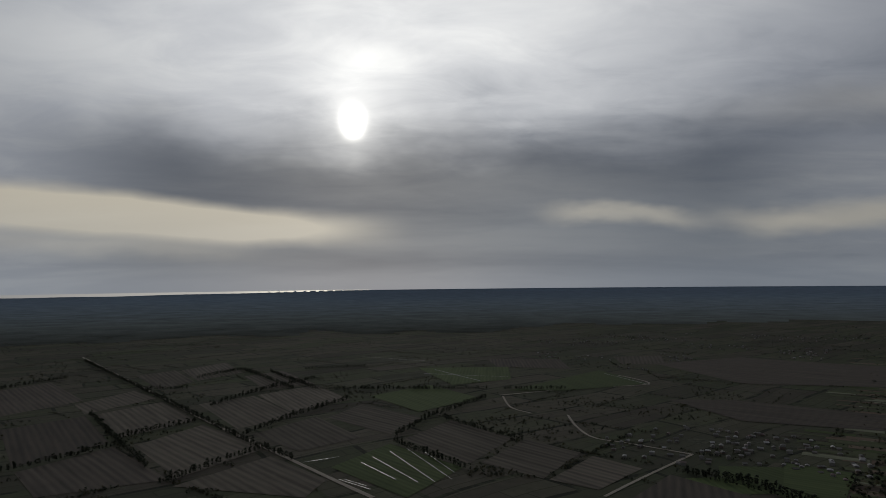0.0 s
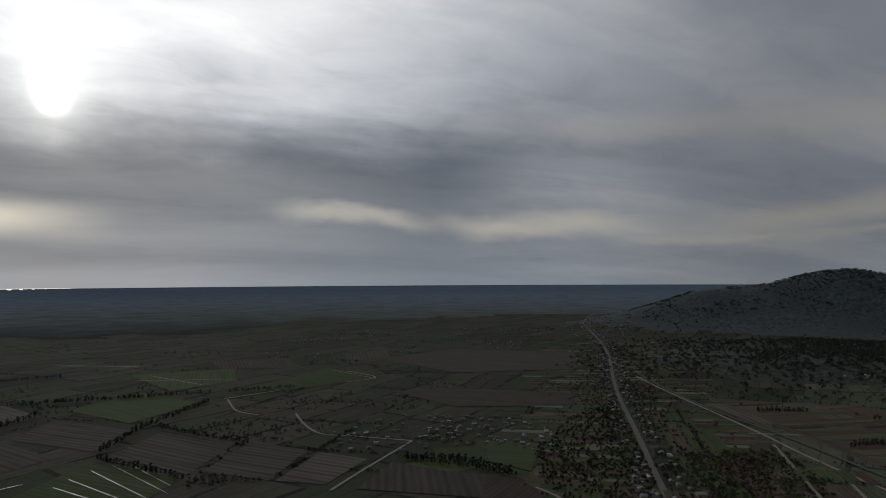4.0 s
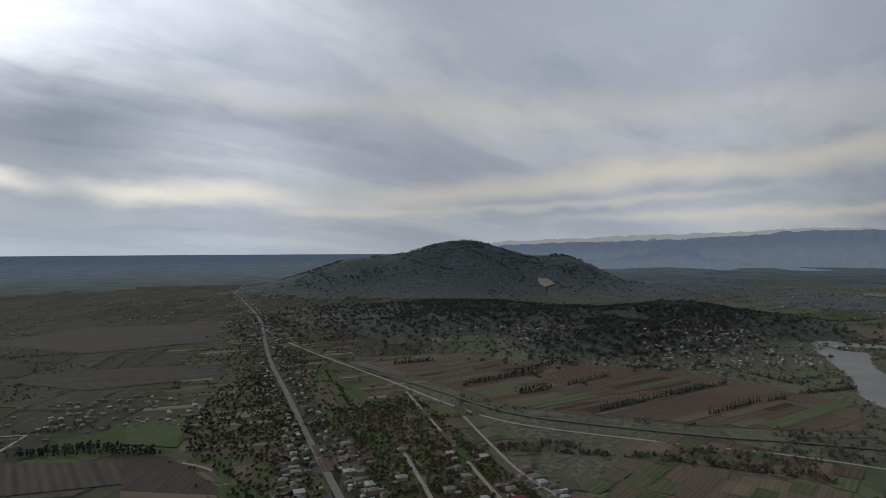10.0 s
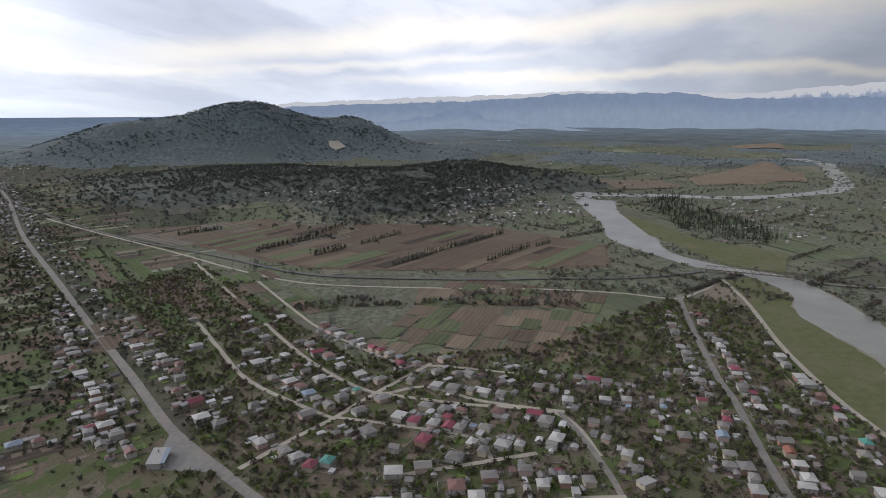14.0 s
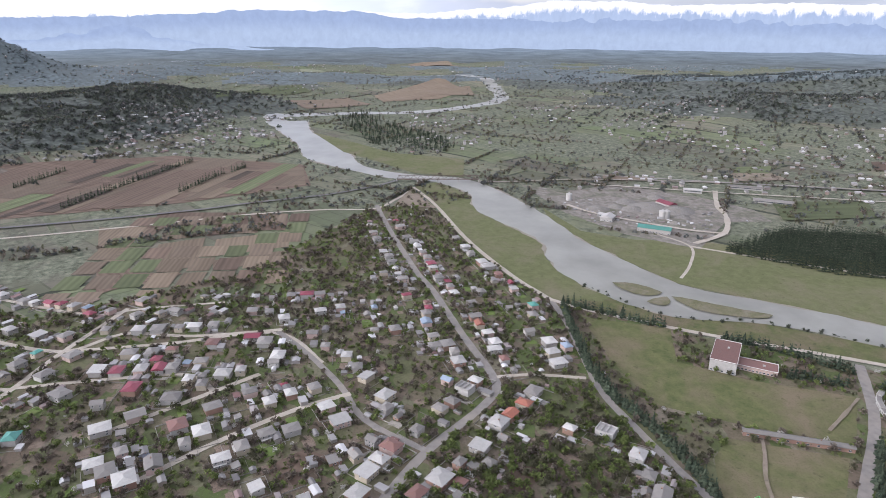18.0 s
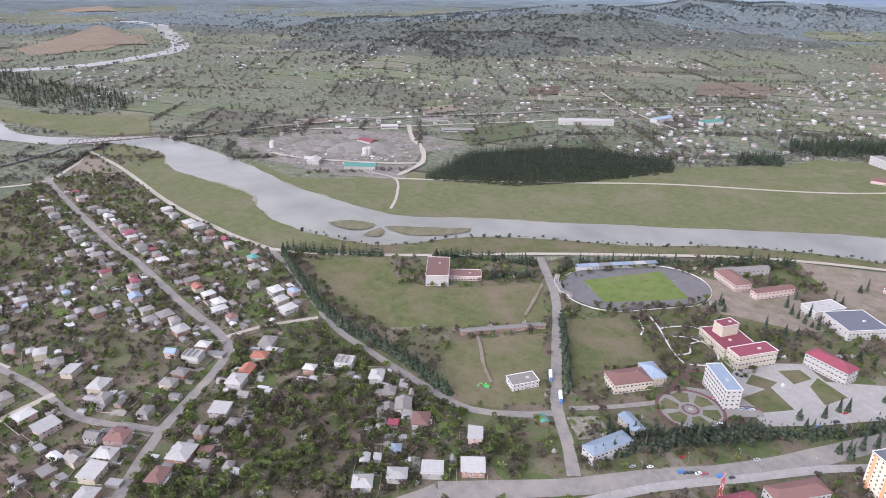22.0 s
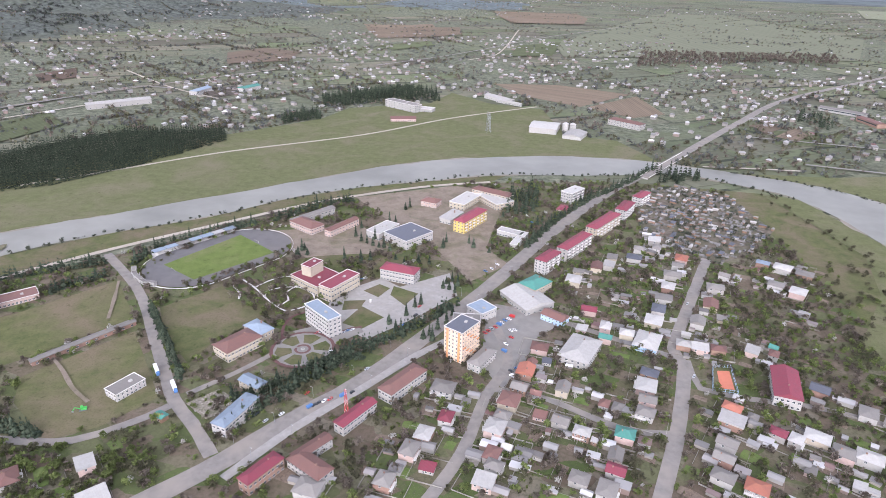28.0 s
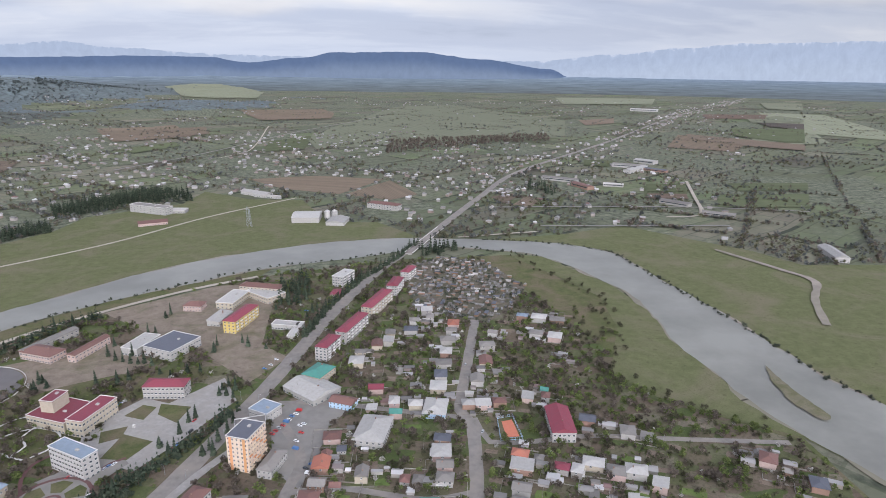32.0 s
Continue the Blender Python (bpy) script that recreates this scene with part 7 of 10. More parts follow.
for lane in ([(297, -475), (278, -463), (259, -448), (243, -437), (232, -432)], [(228, -434), (218, -446), (219, -462), (234, -474), (254, -470), (264, -458), (259, -448)], [(300, -462), (286, -450), (281, -440)], [(243, -437), (238, -450), (246, -462), (240, -481), (228, -492)], [(278, -463), (272, -478), (262, -490), (246, -496)]):
    strip("path", lane, 1.7, MATS["pale_trim"], 0.42, "winding pale path in the park", "path", step=4)
strip("path", [(372, -325), (350, -312), (327, -296), (306, -286)], 3.0, MATS["bare_soil"], 0.3, "trodden track over the grass", "path", step=6, ragged=0.5)
strip("path", [(405, -442), (386, -412), (368, -382)], 3.0, MATS["bare_soil"], 0.3, "trodden track over the grass", "path", step=6, ragged=0.5)
area("ground", [(241, -301), (228, -321), (207, -312), (219, -290)], MATS["rubble"], 0.5, "lot strewn with old stone foundations", "building lot", step=6)
surface("red_path", (0.12, 0.062, 0.058), 0.8, 0.1, 0.5, 0.05, coords="World")
for k in range(6):
    a0, a1 = radians(60 * k + 9), radians(60 * k + 51)
    pts = [(193 + r * math.cos(a), -382 + r * math.sin(a)) for r, a in [(9, a0), (20, a0), (21.5, (a0 + a1) / 2), (20, a1), (9, a1)]]
    area("ground", pts, MATS["rough_grass"], 0.50, "green lawn bed of the round garden", "lawn", step=60)
strip("path", [(193 + 24 * math.cos(a / 10), -382 + 24 * math.sin(a / 10)) for a in range(0, 64, 3)], 2.6, MATS["red_path"], 0.55, "dark red ring path", "path", step=4)
strip("path", [(193 + 5.5 * math.cos(a / 10), -382 + 5.5 * math.sin(a / 10)) for a in range(0, 64, 4)], 2.0, MATS["red_path"], 0.55, "dark red ring path", "path", step=3)
strip("path", [(215, -392), (222, -408), (222, -425), (212, -437)], 2.6, MATS["red_path"], 0.5, "dark red path", "path", step=5)
strip("path", [(180, -402), (168, -420), (160, -425)], 2.6, MATS["red_path"], 0.5, "dark red path", "path", step=5)


def fountain(x, y):
    root = new("fountain")
    root.matrix_basis = Matrix.Translation(lie(x, y, 0.4))
    for name, r0, r1, z in (("basin", 4.0, 3.4, 0.7), ("bowl", 1.6, 0.8, 1.6)):
        n = 18
        v = [(r * math.cos(6.2832 * k / n), r * math.sin(6.2832 * k / n), q) for r, q in ((r0, 0), (r0, z), (r1, z), (r1, z * 0.5)) for k in range(n)]
        f = [(i * n + k, i * n + (k + 1) % n, (i + 1) * n + (k + 1) % n, (i + 1) * n + k) for i in range(3) for k in range(n)] + [tuple(3 * n + k for k in range(n))]
        part(name, (v, f), MATS["concrete"], root)
    tagged(root, "round concrete flower basin", "fountain")


fountain(193, -382)
plinth = new("monument")
plinth.matrix_basis = Matrix.Translation(lie(167, -466, 0.4)) @ pose(0, 0, 0, 0, 0, -113)
part("base", box_data(-4, -4, 0, 4, 4, 0.6), MATS["red_path"], plinth)
part("plinth", box_data(-1, -1, 0.6, 1, 1, 3.2), MATS["concrete"], plinth)
v, f = box_data(-0.8, -0.8, 3.2, 0.8, 0.8, 3.5)
part("cap", (v, f), MATS["pale_trim"], plinth)
tagged(plinth, "stone monument on a dark stepped base", "monument")

# tennis court
area("ground", [(-116, -440), (-129, -443), (-129, -410), (-112, -410)], MATS["rough_grass"], 0.5, "green border of the ball court", "court", step=60)
surface("clay", (0.46, 0.16, 0.10), 0.9, 0.08, 0.4, 0.05, coords="World")
area("ground", [(-118.5, -436), (-127.5, -438), (-127.5, -414), (-117.5, -414)], MATS["clay"], 0.58, "orange clay ball court", "court", step=60)
fence = new("court_fence")
for k, ((ax, ay), (bx, by)) in enumerate((((-116, -440), (-129, -443)), ((-129, -443), (-129, -410)), ((-129, -410), (-112, -410)), ((-112, -410), (-116, -440)))):
    n = 6
    for j in range(n):
        x, y = ax + (bx - ax) * j / n, ay + (by - ay) * j / n
        part("post", box_data(x - 0.08, y - 0.08, 0, x + 0.08, y + 0.08, 4), MATS["blue_wall"], fence)
    l = math.hypot(bx - ax, by - ay)
    for z in (0.4, 2.0, 3.9):
        ob = part("rail", box_data(-l / 2, -0.06, z, l / 2, 0.06, z + 0.14), MATS["blue_wall"], fence)
        ob.matrix_basis = Matrix.Translation(((ax + bx) / 2, (ay + by) / 2, 0)) @ pose(0, 0, 0, 0, 0, math.degrees(math.atan2(by - ay, bx - ax)))
tagged(fence, "tall pale blue fence round the ball court", "fence")


# ---- vehicles ----
for k, c in {"car_white": (0.70, 0.70, 0.69), "car_silver": (0.40, 0.41, 0.42), "car_black": (0.03, 0.032, 0.036), "car_red": (0.42, 0.03, 0.03), "car_blue": (0.07, 0.16, 0.34)}.items():
    surface(k, c, 0.35, 0.04, 0.5, 0.0, spec=0.6)
surface("tyre", (0.025, 0.025, 0.025), 0.9, 0.1, 1.0, 0.0)


def wheel_mesh():
    n = 12
    v = [(0.33 * math.cos(6.2832 * k / n), y, 0.33 + 0.33 * math.sin(6.2832 * k / n)) for y in (-0.11, 0.11) for k in range(n)]
    f = [(k, (k + 1) % n, n + (k + 1) % n, n + k) for k in range(n)] + [tuple(range(n - 1, -1, -1)), tuple(range(n, 2 * n))]
    me = bpy.data.meshes.new("wheel")
    me.from_pydata(v, [], f)
    me.materials.append(MATS["tyre"])
    return me


WHEEL = wheel_mesh()


def prism(outline, half):
    """A side outline (x, z), drawn out across the vehicle, narrower at the top."""
    top = max(z for _, z in outline)
    n = len(outline)
    v = [(x, s * half * (1 - 0.10 * max(0, z - 0.8) / max(0.1, top - 0.8)), z) for s in (-1, 1) for x, z in outline]
    return v, [tuple(range(n)), tuple(range(2 * n - 1, n - 1, -1))] + [(k, n + k, n + (k + 1) % n, (k + 1) % n) for k in range(n)]


def car(paint, van=False):
    root = new("van" if van else "car")
    if van:
        part("body", prism([(-2.6, 0.3), (2.5, 0.3), (2.6, 1.0), (2.1, 1.25), (1.6, 2.2), (-2.55, 2.25), (-2.65, 1.0)], 0.95), MATS[paint], root)
        part("windscreen", prism([(1.72, 1.3), (2.12, 1.3), (1.7, 2.12), (1.62, 2.12)], 0.86), MATS["glass"], root)
    else:
        part("body", prism([(-2.15, 0.28), (2.15, 0.28), (2.2, 0.62), (1.95, 0.86), (1.0, 0.95), (-1.7, 0.98), (-2.15, 0.9)], 0.86), MATS[paint], root)
        part("cabin", prism([(1.0, 0.94), (0.3, 1.38), (-1.2, 1.40), (-1.75, 0.96)], 0.78), MATS["glass"], root, "dark glass cabin")
        part("roof", prism([(0.28, 1.36), (0.2, 1.46), (-1.15, 1.47), (-1.2, 1.38)], 0.72), MATS[paint], root)
    for x in (-1.35, 1.35):
        for y in (-0.82, 0.82):
            part("wheel", WHEEL, None, root).location = (x, y, 0)
    words = {"car_white": "white", "car_silver": "silver", "car_black": "black", "car_red": "red", "car_blue": "blue"}[paint]
    return tagged(root, words + (" van parked on asphalt" if van else " saloon car parked on asphalt"), "van" if van else "car", "parked cars")


def park_cars():
    rng = random.Random(8)
    made = {}
    lots = (([(174, -308), (159, -320), (157, -322), (155, -325), (152, -328), (149, -331), (142, -337), (137, -342), (136, -371), (167, -333), (141, -441), (128, -438), (122, -454), (130, -432), (123, -470), (192, -407), (190, -409), (174, -412), (171, -414), (169, -417), (166, -419), (171, -385)], -113), ([(60, -443), (58, -447), (56, -451), (53, -454), (51, -459), (49, -462), (47, -467), (44, -470), (42, -475), (37, -454), (40, -452), (41, -431), (41, -421), (28, -400), (32, -396), (30, -390), (35, -494), (30, -493), (25, -490), (74, -561), (79, -554), (70, -572), (49, -694), (38, -442)], -30), ([(-101, -425), (-108, -539), (188, -508), (190, -505), (-7, -486), (181, -299), (190, -304)], 75))
    for spots, yaw in lots:
        for x, y in spots:
            paint = rng.choice(("car_white", "car_white", "car_silver", "car_black", "car_red", "car_blue"))
            van = rng.random() < 0.15
            m = Matrix.Translation(lie(x, y, 0.88)) @ pose(0, 0, 0, 0, 0, yaw + rng.uniform(-8, 8) + rng.choice((0, 180)))
            if (paint, van) in made:
                copy_thing(made[paint, van], m)
            else:
                made[paint, van] = ob = car(paint, van)
                ob.matrix_basis = m
    for x, y in [(283, -328), (259, -314)]:
        root = new("truck")
        root.matrix_basis = Matrix.Translation(lie(x, y, 0.88)) @ pose(0, 0, 0, 0, 0, 136)
        part("box_body", box_data(-6.5, -1.25, 0.9, 3.6, 1.25, 3.7), MATS["car_white"], root, "white box body")
        part("cab", prism([(3.8, 0.5), (6.0, 0.5), (6.1, 1.6), (5.8, 2.9), (3.8, 3.0)], 1.2), MATS["car_blue"], root)
        part("chassis", box_data(-6.4, -0.5, 0.55, 5.6, 0.5, 0.9), MATS["steel"], root)
        for wx in (-5.2, -4.0, 4.8):
            for wy in (-1.1, 1.1):
                ob = part("wheel", WHEEL, None, root)
                ob.matrix_local = Matrix.Translation((wx, wy, 0)) @ Matrix.Diagonal((1.5, 1.5, 1.5, 1))
        tagged(root, "white lorry parked beside the street", "truck", "parked lorries")


park_cars()


# ---- lamps, mast, bridges, railway ----
def street_lamp():
    root = new("street_lamp")
    part("pole", trunk_like(8.5, 0.11), MATS["steel"], root)
    part("arm", box_data(-0.05, 0, 8.3, 0.05, 1.8, 8.4), MATS["steel"], root)
    part("lamp_head", box_data(-0.14, 1.4, 8.2, 0.14, 2.1, 8.34), MATS["pale_trim"], root)
    return tagged(root, "grey steel street lamp along the boulevard", "street lamp", "boulevard lamps")


def trunk_like(h, r, n=7):
    v = [(q * math.cos(6.2832 * k / n), q * math.sin(6.2832 * k / n), z) for q, z in ((r, -0.3), (r * 0.6, h)) for k in range(n)]
    return v, [(k, (k + 1) % n, n + (k + 1) % n, n + k) for k in range(n)] + [tuple(range(n, 2 * n))]


lamp = None
for x, y in [(182, -271), (167, -296), (154, -328), (136, -359), (120, -399), (103, -446), (84, -497), (63, -561), (40, -639), (12, -724), (-19, -815)]:
    for off in (-8.6, 8.6):
        m = Matrix.Translation(lie(x + off * 0.9, y - off * 0.4)) @ pose(0, 0, 0, 0, 0, 66 if off < 0 else -114)
        if lamp is None:
            lamp = street_lamp()
            lamp.matrix_basis = m
        else:
            copy_thing(lamp, m)


def lattice(name, x, y, h, half, label, bands, arms=()):
    root = new(name)
    root.matrix_basis = Matrix.Translation(lie(x, y))
    s = shrink(x, y)
    root.scale = (s, s, s)
    legs = [(-1, -1), (1, -1), (1, 1), (-1, 1)]
    t = 0.16 if h < 35 else 0.3

    def rod(p, q, mat, n):
        p, q = Vector(p), Vector(q)
        d = q - p
        ob = part(n, box_data(-t / 2, -t / 2, 0, t / 2, t / 2, d.length), mat, root)
        ob.matrix_basis = Matrix.Translation(p) @ d.to_track_quat("Z", "Y").to_matrix().to_4x4()

    for a, b in legs:
        rod((a * half, b * half, -0.3), (a * half * 0.25, b * half * 0.25, h), MATS[bands[0]], "leg")
    for k in range(6):
        z0, z1 = h * k / 6, h * (k + 1) / 6
        r0, r1 = half * (1 - 0.75 * k / 6), half * (1 - 0.75 * (k + 1) / 6)
        for i in range(4):
            (a, b), (c, d) = legs[i], legs[(i + 1) % 4]
            rod((a * r0, b * r0, z0), (c * r1, d * r1, z1), MATS[bands[k % len(bands)]], "brace")
    for z, r in arms:
        rod((-r, 0, z), (r, 0, z), MATS[bands[0]], "cross_arm")
    tagged(root, label, name.replace("_", " "))


lattice("antenna_mast", 130, -314, 26, 1.4, "red and white lattice antenna mast", ("car_red", "car_white"))
for x, y in [(168, -1095), (743, -1869), (172, -1107), (388, 556)]:
    lattice("power_pylon", x, y, 34, 3.5, "grey steel lattice power pylon", ("steel",), ((25, 6), (29, 5)))


def bridge(name, a, b, width, z, mat, label, spans, truss=0.0):
    root = new(name)
    ax, ay = lie(*a).x, lie(*a).y
    bx, by = lie(*b).x, lie(*b).y
    l = math.hypot(bx - ax, by - ay)
    root.matrix_basis = Matrix.Translation(((ax + bx) / 2, (ay + by) / 2, (lie(*a).z + lie(*b).z) / 2)) @ pose(0, 0, 0, 0, 0, math.degrees(math.atan2(by - ay, bx - ax)))
    part("deck", box_data(-l / 2, -width / 2, z - 0.9, l / 2, width / 2, z), MATS[mat], root)
    for k in range(spans + 1):
        x = -l / 2 + l * k / spans
        part("pier", box_data(x - 1.0, -width * 0.4, -1, x + 1.0, width * 0.4, z - 0.9), MATS["concrete"], root)
    for y in (-width / 2, width / 2 - 0.3):
        if truss:
            n = spans * 6
            part("top_chord", box_data(-l / 2 + 3, y, z + truss, l / 2 - 3, y + 0.5, z + truss + 0.5), MATS["rust_steel"], root)
            for k in range(n):
                x0, x1 = -l / 2 + l * k / n, -l / 2 + l * (k + 1) / n
                lo, hi = (z, z + truss) if k % 2 == 0 else (z + truss, z)
                d = Vector((x1 - x0, 0, hi - lo))
                ob = part("diagonal", box_data(-0.2, -0.2, 0, 0.2, 0.2, d.length), MATS["rust_steel"], root)
                ob.matrix_basis = Matrix.Translation((x0, y + 0.25, lo)) @ d.to_track_quat("Z", "Y").to_matrix().to_4x4()
        else:
            part("railing", box_data(-l / 2, y, z, l / 2, y + 0.3, z + 1.0), MATS["pale_trim"], root)
    tagged(root, label, "bridge")


solid("rust_steel", (0.12, 0.085, 0.07), 0.8)
bridge("road_bridge", (-88, -905), (-158, -1050), 13, 2.6, "asphalt", "concrete road bridge over the river", 5)
bridge("rail_bridge", (1303, -140), (1273, -310), 6, 6.0, "rust_steel", "dark steel truss railway bridge over the river", 4, 7.0)
strip("railway", [(1560, 1900), (1286, 1264), (1165, 883), (1075, 620), (1085, 451), (1130, 247), (1168, 140), (1210, 0), (1270, -100), (1306, -140)], 8, MATS["cinder"], 0.9, "dark ballast railway line", "railway")
strip("railway", [(1270, -310), (1255, -358), (1250, -534), (1179, -783), (1096, -994), (973, -1271), (800, -1600)], 8, MATS["shingle_bank"], 1.2, "ballast railway line", "railway")
turf("river_bar", (0.105, 0.104, 0.056), (0.150, 0.142, 0.084), (0.190, 0.165, 0.125), 0.6, 0.05)
for isle, label in (([(691, -344), (687, -364), (671, -381), (650, -390), (643, -374), (654, -355), (674, -347)], "grassy gravel bar in the river"), ([(636, -395), (629, -411), (614, -427), (593, -452), (569, -480), (562, -467), (575, -434), (595, -406), (615, -398)], "long grassy gravel bar in the river"), ([(629, -360), (636, -378), (636, -390), (624, -387), (614, -377), (618, -365)], "small gravel bar in the river"), ([(-391, -499), (-386, -456), (-387, -409), (-378, -403), (-370, -434), (-380, -478)], "grassy gravel bar in the river")):
    line = resample(isle + isle[:1], 5)[:-1]
    worn = [(x + 2.2 * noise.noise((x / 9, y / 9, 1.0)), y + 2.2 * noise.noise((x / 9, y / 9, 8.0))) for x, y in line]
    area("ground", worn, MATS["river_bar"], 0.55, label, "gravel bar", step=60)
strip("stream", [(-560, -870), (-600, -760), (-610, -715), (-560, -650), (-520, -580)], 9, MATS["shingle_bank"], 0.5, "muddy meadow stream", "stream", ragged=0.5)


# ---- allotment sheds ----
surface("patched_sheds", (0.12, 0.112, 0.10), 0.9, 0.6, 0.3, 0.2, coords="World", wide=0.6, fleck=(0.26, 0.25, 0.24))

def build_sheds():
    rng = random.Random(21)
    plots = [(-78, -844), (-132, -885), (-193, -856), (-225, -747), (-187, -673), (-148, -634), (-100, -663), (-72, -703)]
    meshes = []
    for k in range(8):
        l, w, h = rng.uniform(4, 8), rng.uniform(3, 4.5), rng.uniform(2.2, 2.8)
        v, f = box_data(-l / 2, -w / 2, -0.3, l / 2, w / 2, h)
        v2, f2 = roof_data(l, w, h, 1.0, 0.3, ("mono", "gable")[k % 2], 0.12)
        f += [tuple(i + len(v) for i in q) for q in f2]
        me = bpy.data.meshes.new("garden_shed")
        me.from_pydata(v + v2, [], f)
        me.materials.append(MATS[("timber", "grey_wall", "brick_wall")[k % 3]])
        me.materials.append(MATS[("asbestos_roof", "dark_roof", "concrete", "asbestos_roof", "dark_roof")[k % 5]])
        for i in range(6, len(f)):
            me.polygons[i].material_index = 1
        meshes.append(me)
    rows = []
    for _ in range(4000):
        x, y = rng.uniform(-225, -70), rng.uniform(-885, -634)
        if inside(x, y, plots) and all((x - a) ** 2 + (y - b) ** 2 > 64 for a, b in rows):
            rows.append((x, y))
        if len(rows) == 120:
            break
    sv, sf = [], []
    for _ in range(420):
        x, y = rng.uniform(-225, -70), rng.uniform(-885, -634)
        if not inside(x, y, plots) or any((x - a) ** 2 + (y - b) ** 2 < 20 for a, b in rows):
            continue
        l, w, h = rng.uniform(3, 9), rng.uniform(1.6, 3.0), rng.uniform(1.6, 2.4)
        a = radians(rng.choice((-113, -23)) + rng.uniform(-6, 6))
        o, k = lie(x, y, 0.2), len(sv)
        bv, bf = box_data(-l / 2, -w / 2, 0, l / 2, w / 2, h)
        sv += [(o.x + p[0] * math.cos(a) - p[1] * math.sin(a), o.y + p[0] * math.sin(a) + p[1] * math.cos(a), o.z + p[2]) for p in bv]
        sf += [tuple(i + k for i in q) for q in bf]
    tagged(mesh_object("lean_to_sheds", sv, sf, MATS["patched_sheds"]), "packed lean-to sheds and pens of the allotments", "sheds", kind="stuff")
    for x, y in rows:
        ob = new("garden_shed", rng.choice(meshes))
        ob.matrix_basis = Matrix.Translation(lie(x, y, 0.3)) @ pose(0, 0, 0, 0, 0, rng.choice((-113, -23)) + rng.uniform(-6, 6))
        tagged(ob, "small patched garden shed with sheet roof", "shed", "allotment sheds")


build_sheds()


def digger(x, y, yaw):
    """A small tracked digger."""
    root = new("digger")
    root.matrix_basis = Matrix.Translation(lie(x, y, 0.3)) @ pose(0, 0, 0, 0, 0, yaw)
    for s in (-1, 1):
        part("track", prism([(-2.2, 0.0), (2.2, 0.0), (2.5, 0.45), (2.2, 0.9), (-2.2, 0.9), (-2.5, 0.45)], 0.3), MATS["dark_roof"], root).location.y = s * 1.2
    part("body", box_data(-2.4, -1.3, 0.9, 1.2, 1.3, 2.0), MATS["digger_green"], root)
    part("cab", box_data(-0.2, -1.2, 2.0, 1.3, 0.2, 3.2), MATS["digger_green"], root)
    part("window", box_data(1.3, -1.1, 2.2, 1.33, 0.1, 3.0), MATS["glass"], root)
    for name, a, b in (("boom", Vector((1.0, 0.5, 1.6)), Vector((4.4, 0.5, 3.6))), ("arm", Vector((4.4, 0.5, 3.6)), Vector((6.2, 0.5, 1.2)))):
        d = b - a
        ob = part(name, box_data(-0.22, -0.22, 0, 0.22, 0.22, d.length), MATS["digger_green"], root)
        ob.matrix_basis = Matrix.Translation(a) @ d.to_track_quat("Z", "Y").to_matrix().to_4x4()
    part("bucket", prism([(5.6, 0.2), (6.6, 0.2), (6.8, 1.0), (6.0, 1.4)], 0.6), MATS["steel"], root).location.y = 0.5
    tagged(root, "bright green tracked digger on bare ground", "digger")


solid("digger_green", (0.06, 0.36, 0.07), 0.5)
digger(304, -279, 35)


def build_foundations():
    """Low stone walls of an old house and blocks lying round it."""
    rng = random.Random(5)
    root = new("stone_foundation")
    root.matrix_basis = Matrix.Translation(lie(224, -306, 0.5))
    for k in range(26):
        a = radians(rng.choice((-48, 42)) + rng.uniform(-8, 8))
        l = rng.uniform(1.5, 6.5)
        ob = part("wall", box_data(-l / 2, -0.3, -0.4, l / 2, 0.3, rng.uniform(0.3, 0.9)), MATS["concrete"], root)
        ob.matrix_basis = pose(rng.uniform(-11, 11) * 0.8, rng.uniform(-9, 9), 0, 0, 0, math.degrees(a))
    tagged(root, "low broken stone foundations of an old house", "ruin")


build_foundations()


def silo(x, y):
    """A round steel bin with a cone roof."""
    root = new("silo")
    root.matrix_basis = Matrix.Translation(lie(x, y))
    n = 20
    ring = lambda r, z: [(r * math.cos(6.2832 * k / n), r * math.sin(6.2832 * k / n), z) for k in range(n)]
    v = ring(5.5, -0.5) + ring(5.5, 13)
    part("body", (v, [(k, (k + 1) % n, n + (k + 1) % n, n + k) for k in range(n)]), MATS["zinc_roof"], root)
    v = ring(5.8, 12.9) + [(0, 0, 16)]
    part("roof", (v, [(k, (k + 1) % n, n) for k in range(n)]), MATS["zinc_roof"], root)
    part("ladder", box_data(5.5, -0.3, 0, 5.7, 0.3, 13), MATS["steel"], root)
    tagged(root, "round zinc grain silo beside the warehouse", "silo", "grain silos")


silo(38, -1150)
silo(25, -1150)


